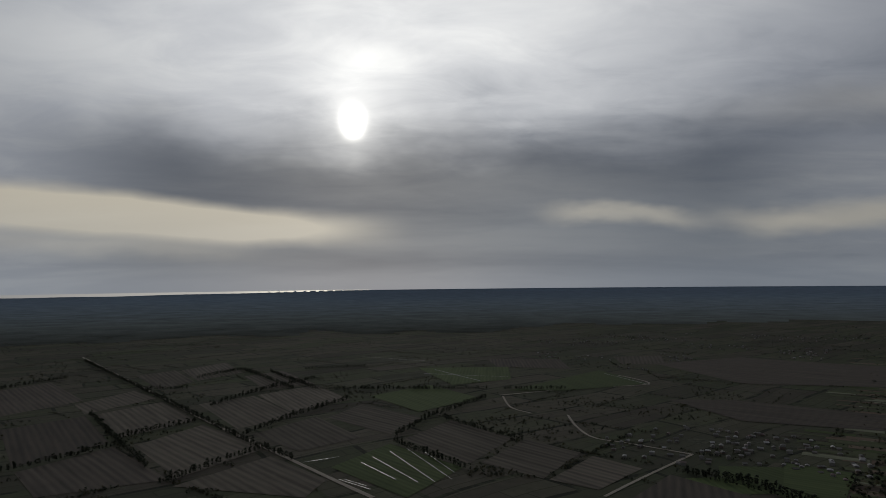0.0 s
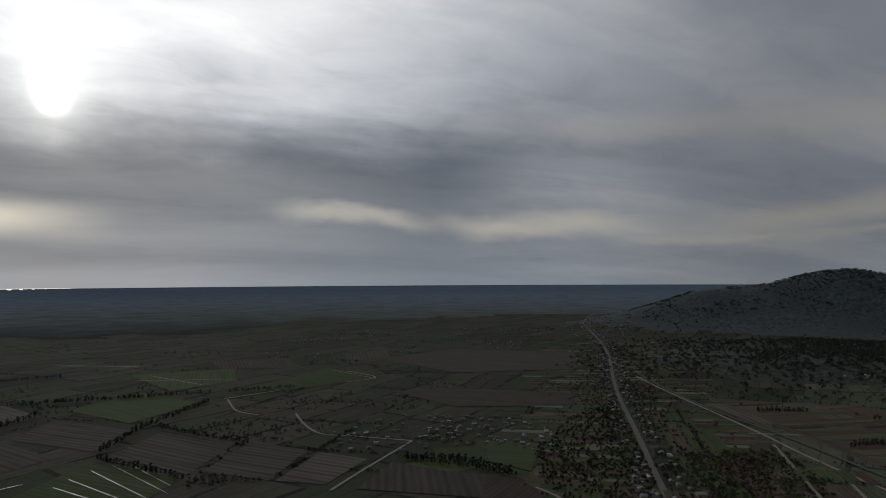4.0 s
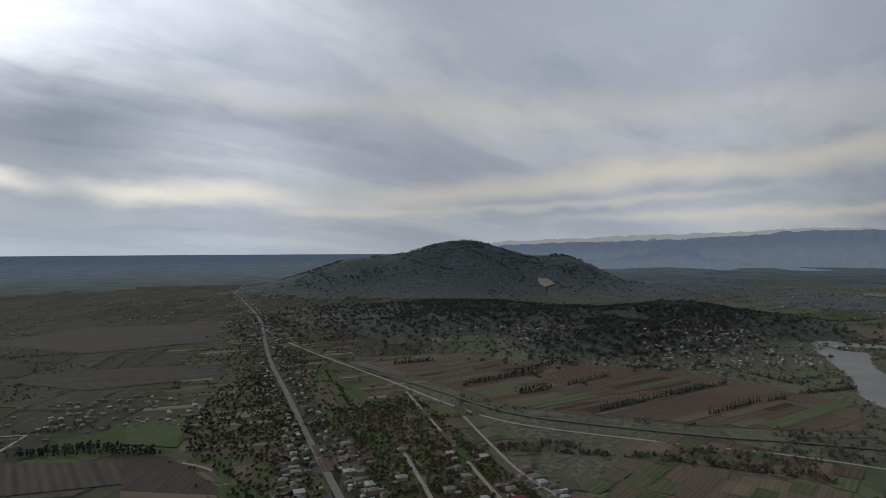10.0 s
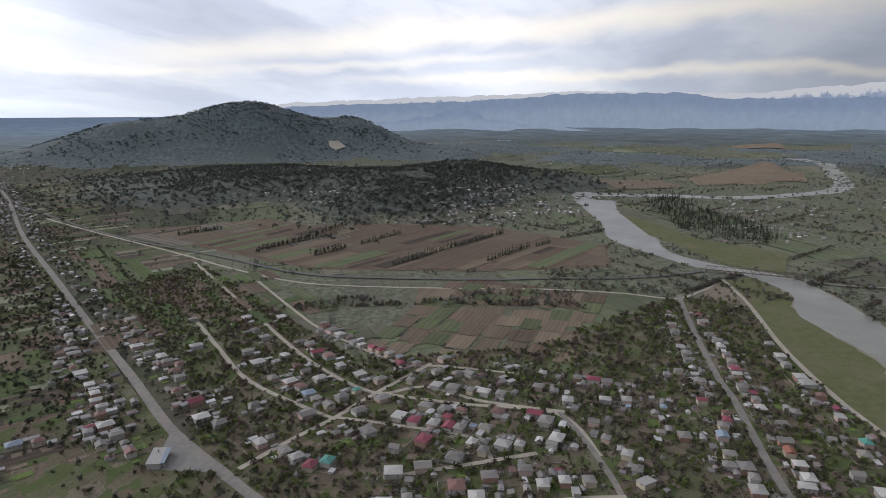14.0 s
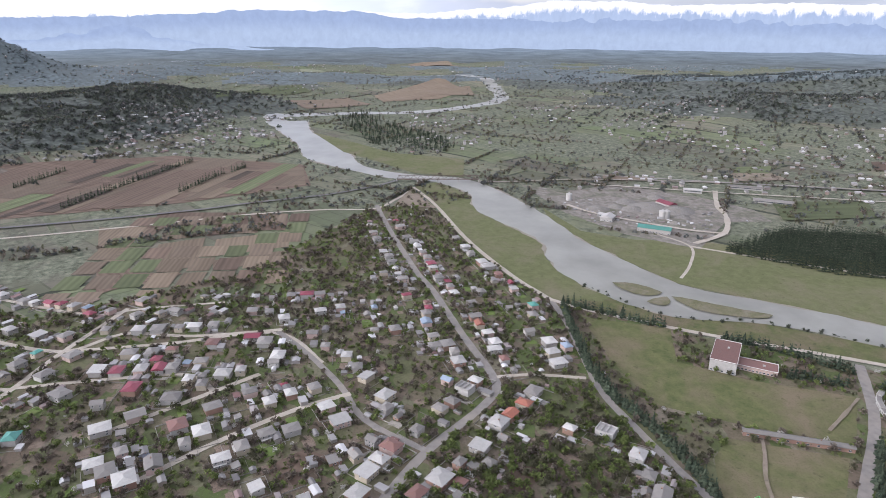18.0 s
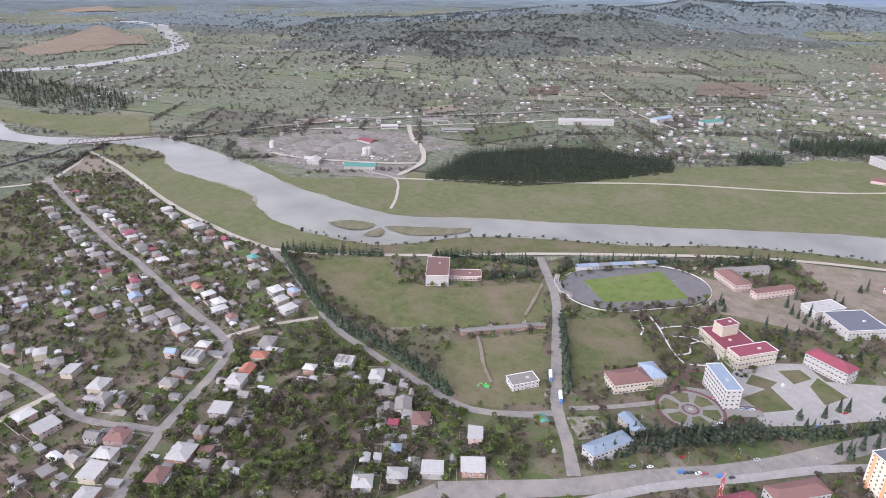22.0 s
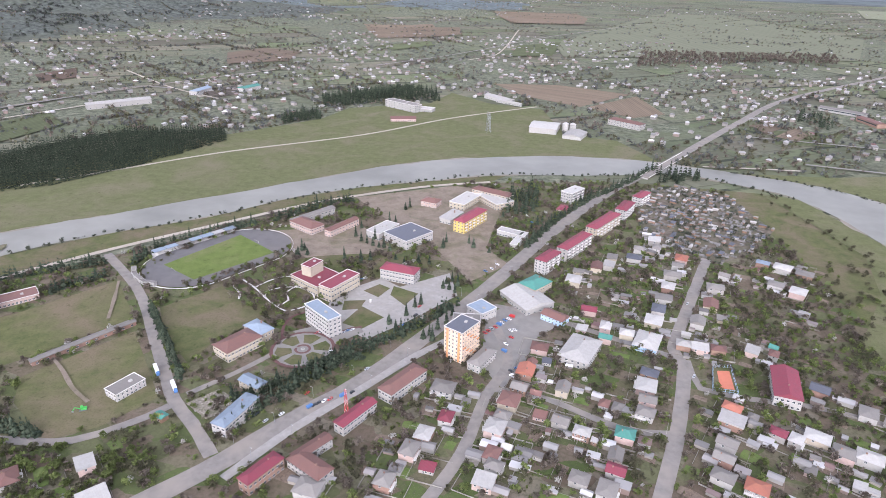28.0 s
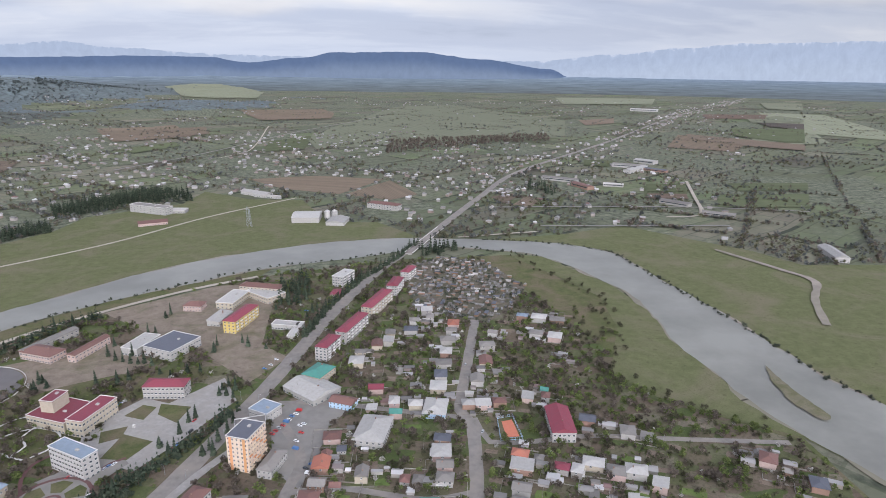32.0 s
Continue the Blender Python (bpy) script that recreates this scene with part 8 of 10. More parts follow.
# ---- trees ----
def leaf_material(name, dark, light, vary=0.2):
    m = bpy.data.materials.new(name)
    m.use_nodes = True
    n = Net(m.node_tree)
    out = n.node("OutputMaterial")
    isle = n.node("NewGeometry").outputs["Random Per Island"]
    rnd = n.node("ObjectInfo").outputs["Random"]
    where = n.node("NewGeometry").outputs["Position"]
    c = n.mix(isle, (*dark, 1), (*light, 1))
    big = n.node("MapRange", {0: n.noise(where, 0.06, 3), 1: 0.3, 2: 0.7, 3: 0.7, 4: 1.3}).outputs[0]
    v = n.math("MULTIPLY", big, n.node("MapRange", {0: rnd, 1: 0, 2: 1, 3: 1 - vary, 4: 1 + vary}).outputs[0])
    hsv = n.node("HueSaturation", {"Color": c, "Value": v})
    b = n.node("BsdfPrincipled", {"Base Color": hsv.outputs[0], "Roughness": 0.85, "Specular IOR Level": 0.15})
    thin = n.node("BsdfTranslucent", (hsv.outputs[0],))
    n.tree.links.new(n.node("MixShader", (0.4, b.outputs[0], thin.outputs[0])).outputs[0], out.inputs[0])
    MATS[name] = m


leaf_material("pine_needles", (0.036, 0.052, 0.036), (0.098, 0.120, 0.078))
leaf_material("spring_leaves", (0.070, 0.092, 0.030), (0.165, 0.195, 0.068))
leaf_material("dull_leaves", (0.064, 0.064, 0.038), (0.150, 0.142, 0.088))
leaf_material("bare_twigs", (0.088, 0.072, 0.058), (0.200, 0.168, 0.136))
leaf_material("blossom", (0.26, 0.245, 0.21), (0.60, 0.58, 0.54))
leaf_material("wood_olive", (0.070, 0.082, 0.066), (0.138, 0.150, 0.116))
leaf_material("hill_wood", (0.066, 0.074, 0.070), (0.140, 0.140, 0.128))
# leaves of the far hills, paled and blued by painted haze
leaf_material("hazed_wood", (0.098, 0.116, 0.116), (0.148, 0.166, 0.160))
leaf_material("hedge_wood", (0.044, 0.053, 0.040), (0.104, 0.112, 0.080))
solid("bark", (0.10, 0.08, 0.062), 0.9)


def pine_data(h, r, seed, tiers=7, arms=9):
    """Ragged tiers of drooping boughs, each a bent blade."""
    rng = random.Random(seed)
    v, f = [], []
    for t in range(tiers):
        u = t / (tiers - 1)
        z = h * (0.14 + 0.80 * u)
        reach = r * (1 - u) ** 0.8 + 0.35
        for k in range(arms - t // 2):
            a = 2 * math.pi * (k + rng.random() * 0.7) / (arms - t // 2) + t
            q = reach * rng.uniform(0.7, 1.15)
            c, s = math.cos(a), math.sin(a)
            w = 0.34 * q + 0.25
            i = len(v)
            lift = h * 0.10
            v += [(0, 0, z + lift), (c * q * 0.6 - s * w, s * q * 0.6 + c * w, z + rng.uniform(-0.2, 0.3)), (c * q, s * q, z - rng.uniform(0.3, 0.9)), (c * q * 0.6 + s * w, s * q * 0.6 - c * w, z + rng.uniform(-0.2, 0.3)), (c * q * 0.4, s * q * 0.4, z - 0.5)]
            f += [(i, i + 1, i + 2), (i, i + 2, i + 3), (i + 4, i + 2, i + 1), (i + 4, i + 3, i + 2)]
    i = len(v)
    v += [(0.3, 0, h * 0.86), (-0.15, 0.26, h * 0.86), (-0.15, -0.26, h * 0.86), (0, 0, h)]
    f += [(i, i + 1, i + 3), (i + 1, i + 2, i + 3), (i + 2, i, i + 3)]
    return v, f


def crown_data(h, r, seed, clumps=46, size=0.9, low=0.2):
    """A loose crown: many small leaf clumps, each two crossed leaf blades, in an uneven outline with gaps."""
    rng = random.Random(seed)
    lobes = [(Vector((rng.uniform(-0.5, 0.5) * r, rng.uniform(-0.5, 0.5) * r, h * rng.uniform(low + 0.25, 0.85))), r * rng.uniform(0.45, 0.75)) for _ in range(5)]
    v, f = [], []
    for k in range(clumps):
        c, q = rng.choice(lobes)
        d = Vector((rng.gauss(0, 1), rng.gauss(0, 1), rng.gauss(0, 0.8)))
        d.normalize()
        p = c + d * q * rng.uniform(0.55, 1.1)
        s = size * rng.uniform(0.6, 1.35)
        for _ in range(2):
            a = Vector((rng.gauss(0, 1), rng.gauss(0, 1), rng.gauss(0, 0.5))).normalized()
            b = a.cross(Vector((rng.gauss(0, 1), rng.gauss(0, 1), rng.gauss(0, 1)))).normalized()
            i = len(v)
            v += [tuple(p - a * s * rng.uniform(0.5, 0.9)), tuple(p + b * s * rng.uniform(0.5, 0.9)), tuple(p + a * s * 0.8 - b * s * rng.uniform(0.2, 0.7))]
            f += [(i, i + 1, i + 2)]
    return v, f


def trunk_data(h, r, limbs=0, seed=0):
    """A tapered trunk with limbs."""
    rng = random.Random(seed)
    v, f = [], []

    def stem(p, q, r0, r1):
        d = (q - p).normalized()
        a = d.orthogonal().normalized()
        b = d.cross(a)
        i = len(v)
        for c, rr in ((p, r0), (q, r1)):
            v.extend(tuple(c + (a * math.cos(t) + b * math.sin(t)) * rr) for t in (0, 1.257, 2.513, 3.77, 5.027))
        f.extend((i + k, i + (k + 1) % 5, i + 5 + (k + 1) % 5, i + 5 + k) for k in range(5))

    stem(Vector((0, 0, -0.4)), Vector((0, 0, h)), r, r * 0.4)
    for k in range(limbs):
        z = h * rng.uniform(0.45, 0.9)
        a = rng.uniform(0, 6.28)
        stem(Vector((0, 0, z)), Vector((math.cos(a) * h * 0.35, math.sin(a) * h * 0.35, z + h * rng.uniform(0.2, 0.45))), r * 0.45, r * 0.12)
    return v, f


def tree(name, crown, trunk, leaf, label, category="tree", group=""):
    root = new(name)
    part("trunk", trunk, MATS["bark"], root)
    part("crown", crown, MATS[leaf], root)
    return tagged(root, label, category, group)


def along(points, step, rng, jitter=0.8):
    out = []
    for i in range(len(points) - 1):
        (ax, ay), (bx, by) = points[i], points[i + 1]
        n = max(1, int(math.hypot(bx - ax, by - ay) / step))
        for k in range(n):
            t = (k + rng.random() * 0.5) / n
            out.append((ax + (bx - ax) * t + rng.uniform(-jitter, jitter), ay + (by - ay) * t + rng.uniform(-jitter, jitter)))
    return out


def stand(protos, spots, rng, grow=(0.8, 1.2)):
    """Single trees of their own."""
    for x, y in spots:
        p = rng.choice(protos)
        s = rng.uniform(*grow)
        ob = copy_thing(p, Matrix.Translation(lie(x, y)) @ pose(0, 0, 0, 0, 0, rng.uniform(0, 360)))
        ob.scale = (s, s, s * rng.uniform(0.85, 1.15))


def scatter(name, protos, spots, mat, label, category, rng, grow=(0.7, 1.3), kind="stuff"):
    """Countless plants joined into one object."""
    arrays = [(np.array(v, dtype=np.float32), np.array(f, dtype=np.int32)) for v, f in protos]
    verts, faces, base = [], [], 0
    for x, y in spots:
        v, f = rng.choice(arrays)
        s = rng.uniform(*grow) * shrink(x, y)
        a = rng.uniform(0, 6.28)
        c, q = math.cos(a) * s, math.sin(a) * s
        o = lie(x, y)
        w = np.empty_like(v)
        w[:, 0] = v[:, 0] * c - v[:, 1] * q + o.x
        w[:, 1] = v[:, 0] * q + v[:, 1] * c + o.y
        w[:, 2] = v[:, 2] * s * rng.uniform(0.85, 1.15) + o.z
        verts.append(w)
        faces.append(f + base)
        base += len(v)
    if not verts:
        return
    v, f = np.concatenate(verts), np.concatenate(faces)
    me = bpy.data.meshes.new(name)
    me.vertices.add(len(v))
    me.vertices.foreach_set("co", v.ravel())
    me.loops.add(f.size)
    me.loops.foreach_set("vertex_index", f.ravel())
    me.polygons.add(len(f))
    me.polygons.foreach_set("loop_start", np.arange(0, f.size, 3, dtype=np.int32))
    me.update(calc_edges=True)
    me.materials.append(MATS[mat])
    tagged(new(name, me), label, category, kind=kind)


def fill(poly, n, rng, keep=lambda x, y: True):
    xs, ys = [p[0] for p in poly], [p[1] for p in poly]
    out = []
    for _ in range(n * 40):
        if len(out) >= n:
            break
        x, y = rng.uniform(min(xs), max(xs)), rng.uniform(min(ys), max(ys))
        if inside(x, y, poly) and keep(x, y):
            out.append((x, y))
    return out


NEAR_ROADS = {}
for _, line, width, _, _ in ROADS:
    for x, y in resample(line, 6):
        if abs(x) < 2200 and abs(y) < 2200:
            NEAR_ROADS.setdefault((int(x // 20), int(y // 20)), []).append((x, y, width / 2 + 1.5))
NEAR_HOUSES = {}
for x, y, s in HOUSE_SPOTS:
    NEAR_HOUSES.setdefault((int(x // 20), int(y // 20)), []).append((x, y, s * 0.62 + 0.6))
OPEN = [[(603, -269), (559, -351), (492, -321), (450, -367), (389, -317), (427, -264), (507, -259)],
        [(450, -367), (407, -443), (346, -387), (389, -317)],
        [(373, -298), (335, -372), (264, -303), (282, -267), (305, -248), (354, -273)],
        [(339, -410), (309, -459), (245, -417), (266, -374), (267, -343), (310, -374)],
        [(186, -438), (188, -502), (163, -509), (117, -546), (97, -483), (125, -436), (145, -396), (172, -405)],
        [(275, -717), (193, -775), (167, -795), (90, -794), (88, -610), (59, -576), (90, -529), (140, -595), (199, -642)],
        [(326, -589), (236, -632), (186, -582), (216, -545), (244, -524), (301, -564)],
        [(64, -471), (52, -490), (19, -504), (-3, -480), (18, -447), (23, -413), (35, -374), (55, -397)],
        [(-78, -844), (-132, -885), (-193, -856), (-225, -747), (-187, -673), (-148, -634), (-100, -663), (-72, -703)],
        [(384, -449), (394, -478), (384, -533), (350, -582), (316, -586), (292, -560), (293, -527), (333, -468), (360, -438)],
        [(-117, -439), (-128, -442), (-127, -412), (-113, -411)],
        [(213, -370), (214, -390), (202, -406), (179, -403), (168, -382), (173, -362), (190, -360)],
        [(208, -418), (182, -430), (158, -418), (175, -388)],
        [(420, 401), (483, 431), (447, 368), (426, 339), (415, 387)],
        [(-236, -883), (-276, -779), (-305, -700), (-288, -606), (-240, -507), (-257, -463), (-307, -415), (-345, -386)],
        [(949, 252), (972, 190), (838, 181), (839, 247)],
        [(1069, 203), (1084, 139), (999, 131), (978, 189)],
        [(960, 172), (981, 65), (906, 63), (880, 169)],
        [(864, 164), (890, 65), (844, 72), (824, 156)],
        [(1042, 310), (1059, 263), (984, 273), (959, 314)],
        [(1049, 258), (1060, 206), (982, 196), (964, 255)],
        [(798, 277), (831, 254), (819, 194), (786, 217)],
        [(894, 320), (942, 298), (937, 269), (872, 285)]]


PLANTATION = [(779, -550), (666, -646), (616, -756), (567, -910), (612, -963), (753, -909), (822, -804), (853, -703), (823, -653)]


def free(x, y):
    i, j = int(x // 20), int(y // 20)
    for grid in (NEAR_ROADS, NEAR_HOUSES):
        for a in (i - 1, i, i + 1):
            for b in (j - 1, j, j + 1):
                for px, py, r in grid.get((a, b), ()):
                    if (x - px) ** 2 + (y - py) ** 2 < r * r:
                        return False
    return not any(inside(x, y, p) for p in OPEN)


def plant_town():
    rng = random.Random(11)
    pines = [tree("conifer", pine_data(h, r, s), trunk_data(h * 0.5, 0.2), "pine_needles", "tall dark green conifer with drooping boughs", "tree", "conifers of the town") for h, r, s in ((13, 2.6, 1), (15, 2.4, 2), (11, 3.0, 3))]
    rows = [[(633, -258), (561, -245), (493, -233), (437, -235), (398, -244), (358, -250), (313, -249)],
            [(647, -261), (605, -300), (561, -349)],
            [(528, -390), (506, -422), (474, -445), (443, -472)],
            [(448, -408), (423, -447)],
            [(416, -475), (414, -505)],
            [(417, -513), (379, -569), (349, -603)],
            [(336, -616), (306, -667), (272, -705)],
            [(343, -405), (304, -367), (262, -326)],
            [(212, -310), (195, -334), (174, -365), (151, -401)],
            [(47, -621), (24, -702), (-13, -791), (-48, -847), (-107, -957)],
            [(201, -281), (189, -314), (149, -395), (129, -417), (109, -450), (92, -484)],
            [(271, -557), (265, -518)]]
    for k, line in enumerate(rows):
        spots = along(line, 14.0, rng, 1.6)
        if k < 3:
            for p, (x, y) in zip(pines, spots[:3]):
                if k == 0:
                    p.matrix_basis = Matrix.Translation(lie(x, y))
            stand(pines, spots[3:] if k == 0 else spots, rng)
        else:
            stand(pines, spots, rng)
    wide = [tree("cedar", crown_data(9.5, 4.0, s + 200, 70, 1.5, 0.0), trunk_data(6, 0.25, 3, s), "pine_needles", "broad dark cedar beside the boulevard", "tree", "boulevard cedars") for s in range(2)]
    big = [(199, -314), (202, -307), (203, -295), (204, -286), (195, -325), (194, -331), (186, -333), (183, -345), (177, -343), (176, -353), (168, -352), (169, -363), (161, -361), (159, -373), (154, -370), (154, -382), (146, -380), (148, -391), (142, -393), (142, -401), (180, -325), (184, -320), (193, -309)]
    for p, (x, y) in zip(wide, big):
        p.matrix_basis = Matrix.Translation(lie(x, y))
    stand(wide, big[2:], rng, (0.8, 1.2))
    stand(pines, [(199, -702), (202, -693), (201, -650), (205, -640), (233, -624), (231, -600), (221, -590), (213, -586), (205, -582), (198, -581), (192, -580), (184, -575), (208, -598), (132, -597), (132, -612), (108, -616), (101, -606), (82, -608), (83, -599), (80, -723), (72, -716), (262, -543), (271, -550), (271, -536), (84, -703), (77, -613), (136, -554), (148, -557), (160, -547), (172, -557), (196, -548), (203, -540), (221, -541), (110, -518), (106, -525), (99, -517), (105, -508), (99, -504), (111, -509), (123, -475), (127, -469), (130, -453), (140, -436), (132, -429), (47, -669), (42, -688), (37, -698), (107, -423), (103, -428), (99, -439), (94, -449), (99, -421), (92, -464)], rng, (0.7, 1.1))
    grove = tree("bare_tree", crown_data(10, 3.6, 230, 60, 0.9, 0.1), trunk_data(7, 0.2, 6, 3), "bare_twigs", "tall bare park tree", "tree", "bare park trees")
    bare = [(295, -472), (291, -485), (286, -499), (265, -480), (257, -488), (279, -454), (272, -461), (260, -459), (250, -462), (242, -469), (267, -436), (259, -443), (248, -441), (240, -448), (292, -456), (281, -442), (257, -428), (245, -427), (238, -433), (231, -456), (303, -470), (275, -478), (270, -503), (262, -505), (302, -494), (304, -458), (288, -440), (271, -429), (239, -487), (249, -497)]
    grove.matrix_basis = Matrix.Translation(lie(*bare[0]))
    stand([grove], bare[1:], rng, (0.8, 1.2))
    pine_protos = [pine_data(h, r, s, 5, 6) for h, r, s in ((13, 2.8, 5), (16, 2.6, 6), (11, 3.2, 7))]
    row_protos = [pine_data(h, r, s, 4, 6) for h, r, s in ((10, 3.2, 15), (12, 3.0, 16), (9, 3.5, 17))]
    infill = []
    for k, line in enumerate(rows[:9]):
        infill += along(line, 2.2 if k in (0, 7) else 2.5, rng, 1.8)
    infill += along(rows[0], 3.0, rng, 2.0)
    for line in rows[9:11]:
        infill += along(line, 3.2, rng, 2.4)
    scatter("conifer_row", row_protos, infill, "pine_needles", "dense dark conifer shelter rows", "trees", rng, (0.85, 1.2))
    bank = along(resample(BANK_FAR[20:28], 20), 5, rng, 4) + along(resample(BANK_TOWN[10:24], 20), 7, rng, 5)
    scatter("bank_shrubs", [crown_data(3.0, 2.2, s + 300, 16, 1.2, 0.0) for s in range(4)], bank, "hedge_wood", "dark shrubs along the river banks", "shrubs", rng, (0.6, 1.3))
    for poly, n in (([(518, -1185), (380, -1317), (311, -1320), (338, -1397), (425, -1455), (554, -1263)], 420), ([(560, -1087), (510, -1129), (478, -1095), (536, -1062)], 60), ([(2321, -38), (2490, -135), (2130, -221), (1915, -332), (1616, -353), (1651, -226), (1769, -120)], 520), ([(85, -784), (54, -805), (41, -744), (70, -698), (85, -712)], 60), ([(-105, -928), (-169, -948), (-164, -907), (-109, -878)], 40)):
        scatter("conifer_wood", pine_protos, fill(poly, n, rng), "pine_needles", "dense dark conifer plantation", "forest", rng, (0.9, 1.4))
    # the planted wood across the river, in rows
    lean = [pine_data(h, r, s + 40, 4, 5) for h, r, s in ((13, 2.5, 1), (15, 2.4, 2), (12, 2.7, 3), (14, 2.3, 4))]
    wood, (ux, uy) = [], (-0.42, -0.907)
    for i in range(-60, 61):
        for j in range(-80, 81):
            x, y = 715 + ux * j * 4.2 - uy * i * 7.4 + rng.uniform(-0.8, 0.8), -740 + uy * j * 4.2 + ux * i * 7.4 + rng.uniform(-0.8, 0.8)
            if rng.random() < 0.93 and inside(x, y, PLANTATION):
                wood.append((x, y))
    scatter("conifer_wood", lean, wood, "pine_needles", "dense dark conifer plantation in rows", "forest", rng, (0.85, 1.2))
    light = [crown_data(5.2, 2.7, s, 40, 1.12) for s in range(10)]
    low = [crown_data(2.4, 1.9, s + 20, 14, 0.8, 0.0) for s in range(8)]
    seen = lambda x, y: x * x + y * y > 270 ** 2 and noise.noise((x / 26, y / 26, 6.1)) > -0.38 and free(x, y)
    yards = fill(TOWN, 20500, rng, seen)
    scatter("garden_trees", light, yards[0:3200], "spring_leaves", "fresh green garden trees among the houses", "trees", rng, (0.55, 1.25))
    scatter("garden_trees", light, yards[3200:5400], "dull_leaves", "dull green garden trees among the houses", "trees", rng, (0.55, 1.3))
    scatter("garden_trees", light, yards[5400:8800], "bare_twigs", "bare twiggy garden trees among the houses", "trees", rng, (0.6, 1.4))
    scatter("garden_shrubs", low, yards[8800:13000], "spring_leaves", "low green garden shrubs", "shrubs", rng, (0.5, 1.3))
    scatter("garden_shrubs", low, yards[13000:17000], "dull_leaves", "low dull green garden shrubs", "shrubs", rng, (0.5, 1.5))
    scatter("garden_shrubs", low, yards[17000:20000], "bare_twigs", "low bare twiggy garden shrubs", "shrubs", rng, (0.5, 1.4))
    scatter("blossom_trees", [crown_data(4.6, 2.2, s + 500, 46, 0.75) for s in range(5)], yards[20000:20380], "blossom", "small fruit trees in white blossom", "trees", rng, (0.6, 1.2))
    twig = tree("fruit_tree", crown_data(5.0, 2.3, 40, 44, 0.7), trunk_data(3.4, 0.14, 4, 1), "blossom", "fruit tree in white blossom in a garden", "tree", "blossoming fruit trees")
    twig.matrix_basis = Matrix.Translation(lie(*yards[20380]))
    stand([twig], yards[20381:], rng, (0.6, 1.1))
    west = []
    pts = [p for p in resample(HIGHWAY, 12) if 250 < p[1] < 2600]
    while len(west) < 2300:
        i = rng.randrange(1, len(pts) - 1)
        (ax, ay), (bx, by) = pts[i - 1], pts[i + 1]
        l = math.hypot(bx - ax, by - ay)
        o = rng.gauss(0, 75)
        x, y = pts[i][0] - (by - ay) / l * o, pts[i][1] + (bx - ax) / l * o
        if abs(o) > 11 and free(x, y):
            west.append((x, y))
    west += fill(WEST_TOWN, 500, rng, free)
    rng.shuffle(west)
    scatter("roadside_trees", light, west[:1000], "dull_leaves", "dull green trees in the highway gardens", "trees", rng)
    scatter("roadside_trees", light, west[1000:1700], "hedge_wood", "dark trees in the highway gardens", "trees", rng)
    scatter("roadside_shrubs", low, west[1700:], "bare_twigs", "bare shrubs in the highway gardens", "shrubs", rng, (0.8, 1.6))
    belt = fill([(656, 1056), (928, 1297), (1109, 1369), (754, 842), (461, 450), (410, 505), (385, 555), (541, 751), (571, 898)], 900, rng, free)
    scatter("roadside_trees", light, belt[:500], "hedge_wood", "dark tree belt beside the highway gardens", "trees", rng, (0.8, 1.4))
    scatter("roadside_trees", light, belt[500:], "dull_leaves", "dull green trees beside the highway gardens", "trees", rng, (0.7, 1.3))
    scatter("bare_belt", [crown_data(15, 4.0, s + 400, 20, 2.6, 0.0) for s in range(4)], fill([(-137, -2280), (-421, -2349), (-772, -2428), (-730, -2244), (-411, -2139), (-119, -1959)], 520, rng), "bare_twigs", "brown belt of bare poplars across the plain", "trees", rng, (0.8, 1.2))
    for poly, n in (([(564, -1273), (414, -1460), (383, -1373), (536, -1222)], 130), ([(551, -1063), (504, -1145), (490, -1112), (533, -1039)], 50), ([(-392, -1376), (-450, -1491), (-465, -1337), (-436, -1297)], 40)):
        scatter("conifer_grove", pine_protos, fill(poly, n, rng), "pine_needles", "dark conifer grove among far houses", "trees", rng, (0.9, 1.4))
    orchard = fill([(330, -20), (400, -60), (480, -140), (465, -222), (330, -238), (262, -270), (200, -240), (280, -100)], 760, rng, seen)
    orchard += fill([(-110, -390), (-340, -390), (-280, -520), (-300, -690), (-200, -640), (-130, -560)], 190, rng, free)
    scatter("orchard_trees", light, orchard[::2], "spring_leaves", "dense fresh green orchard trees", "trees", rng, (0.7, 1.35))
    scatter("orchard_trees", light, orchard[1::2], "dull_leaves", "dense dull green orchard trees", "trees", rng, (0.6, 1.3))
    scatter("allotment_shrubs", low, fill([(-78, -844), (-132, -885), (-193, -856), (-225, -747), (-187, -673), (-148, -634), (-100, -663), (-72, -703)], 420, rng), "hedge_wood", "dark shrubs and young firs between the sheds", "shrubs", rng, (0.7, 1.7))
    edge = along([(-236, -883), (-276, -779), (-305, -700), (-288, -606), (-240, -507), (-257, -463), (-307, -415), (-345, -386)], 4.5, rng, 11)[::2]
    scatter("orchard_trees", light, edge, "dull_leaves", "scrubby trees along the meadow edge", "trees", rng, (0.6, 1.2))
    # bare and dark tree rows between the fields of the plain
    poplar = [crown_data(13, 2.2, s + 60, 26, 2.0, 0.0) for s in range(4)]
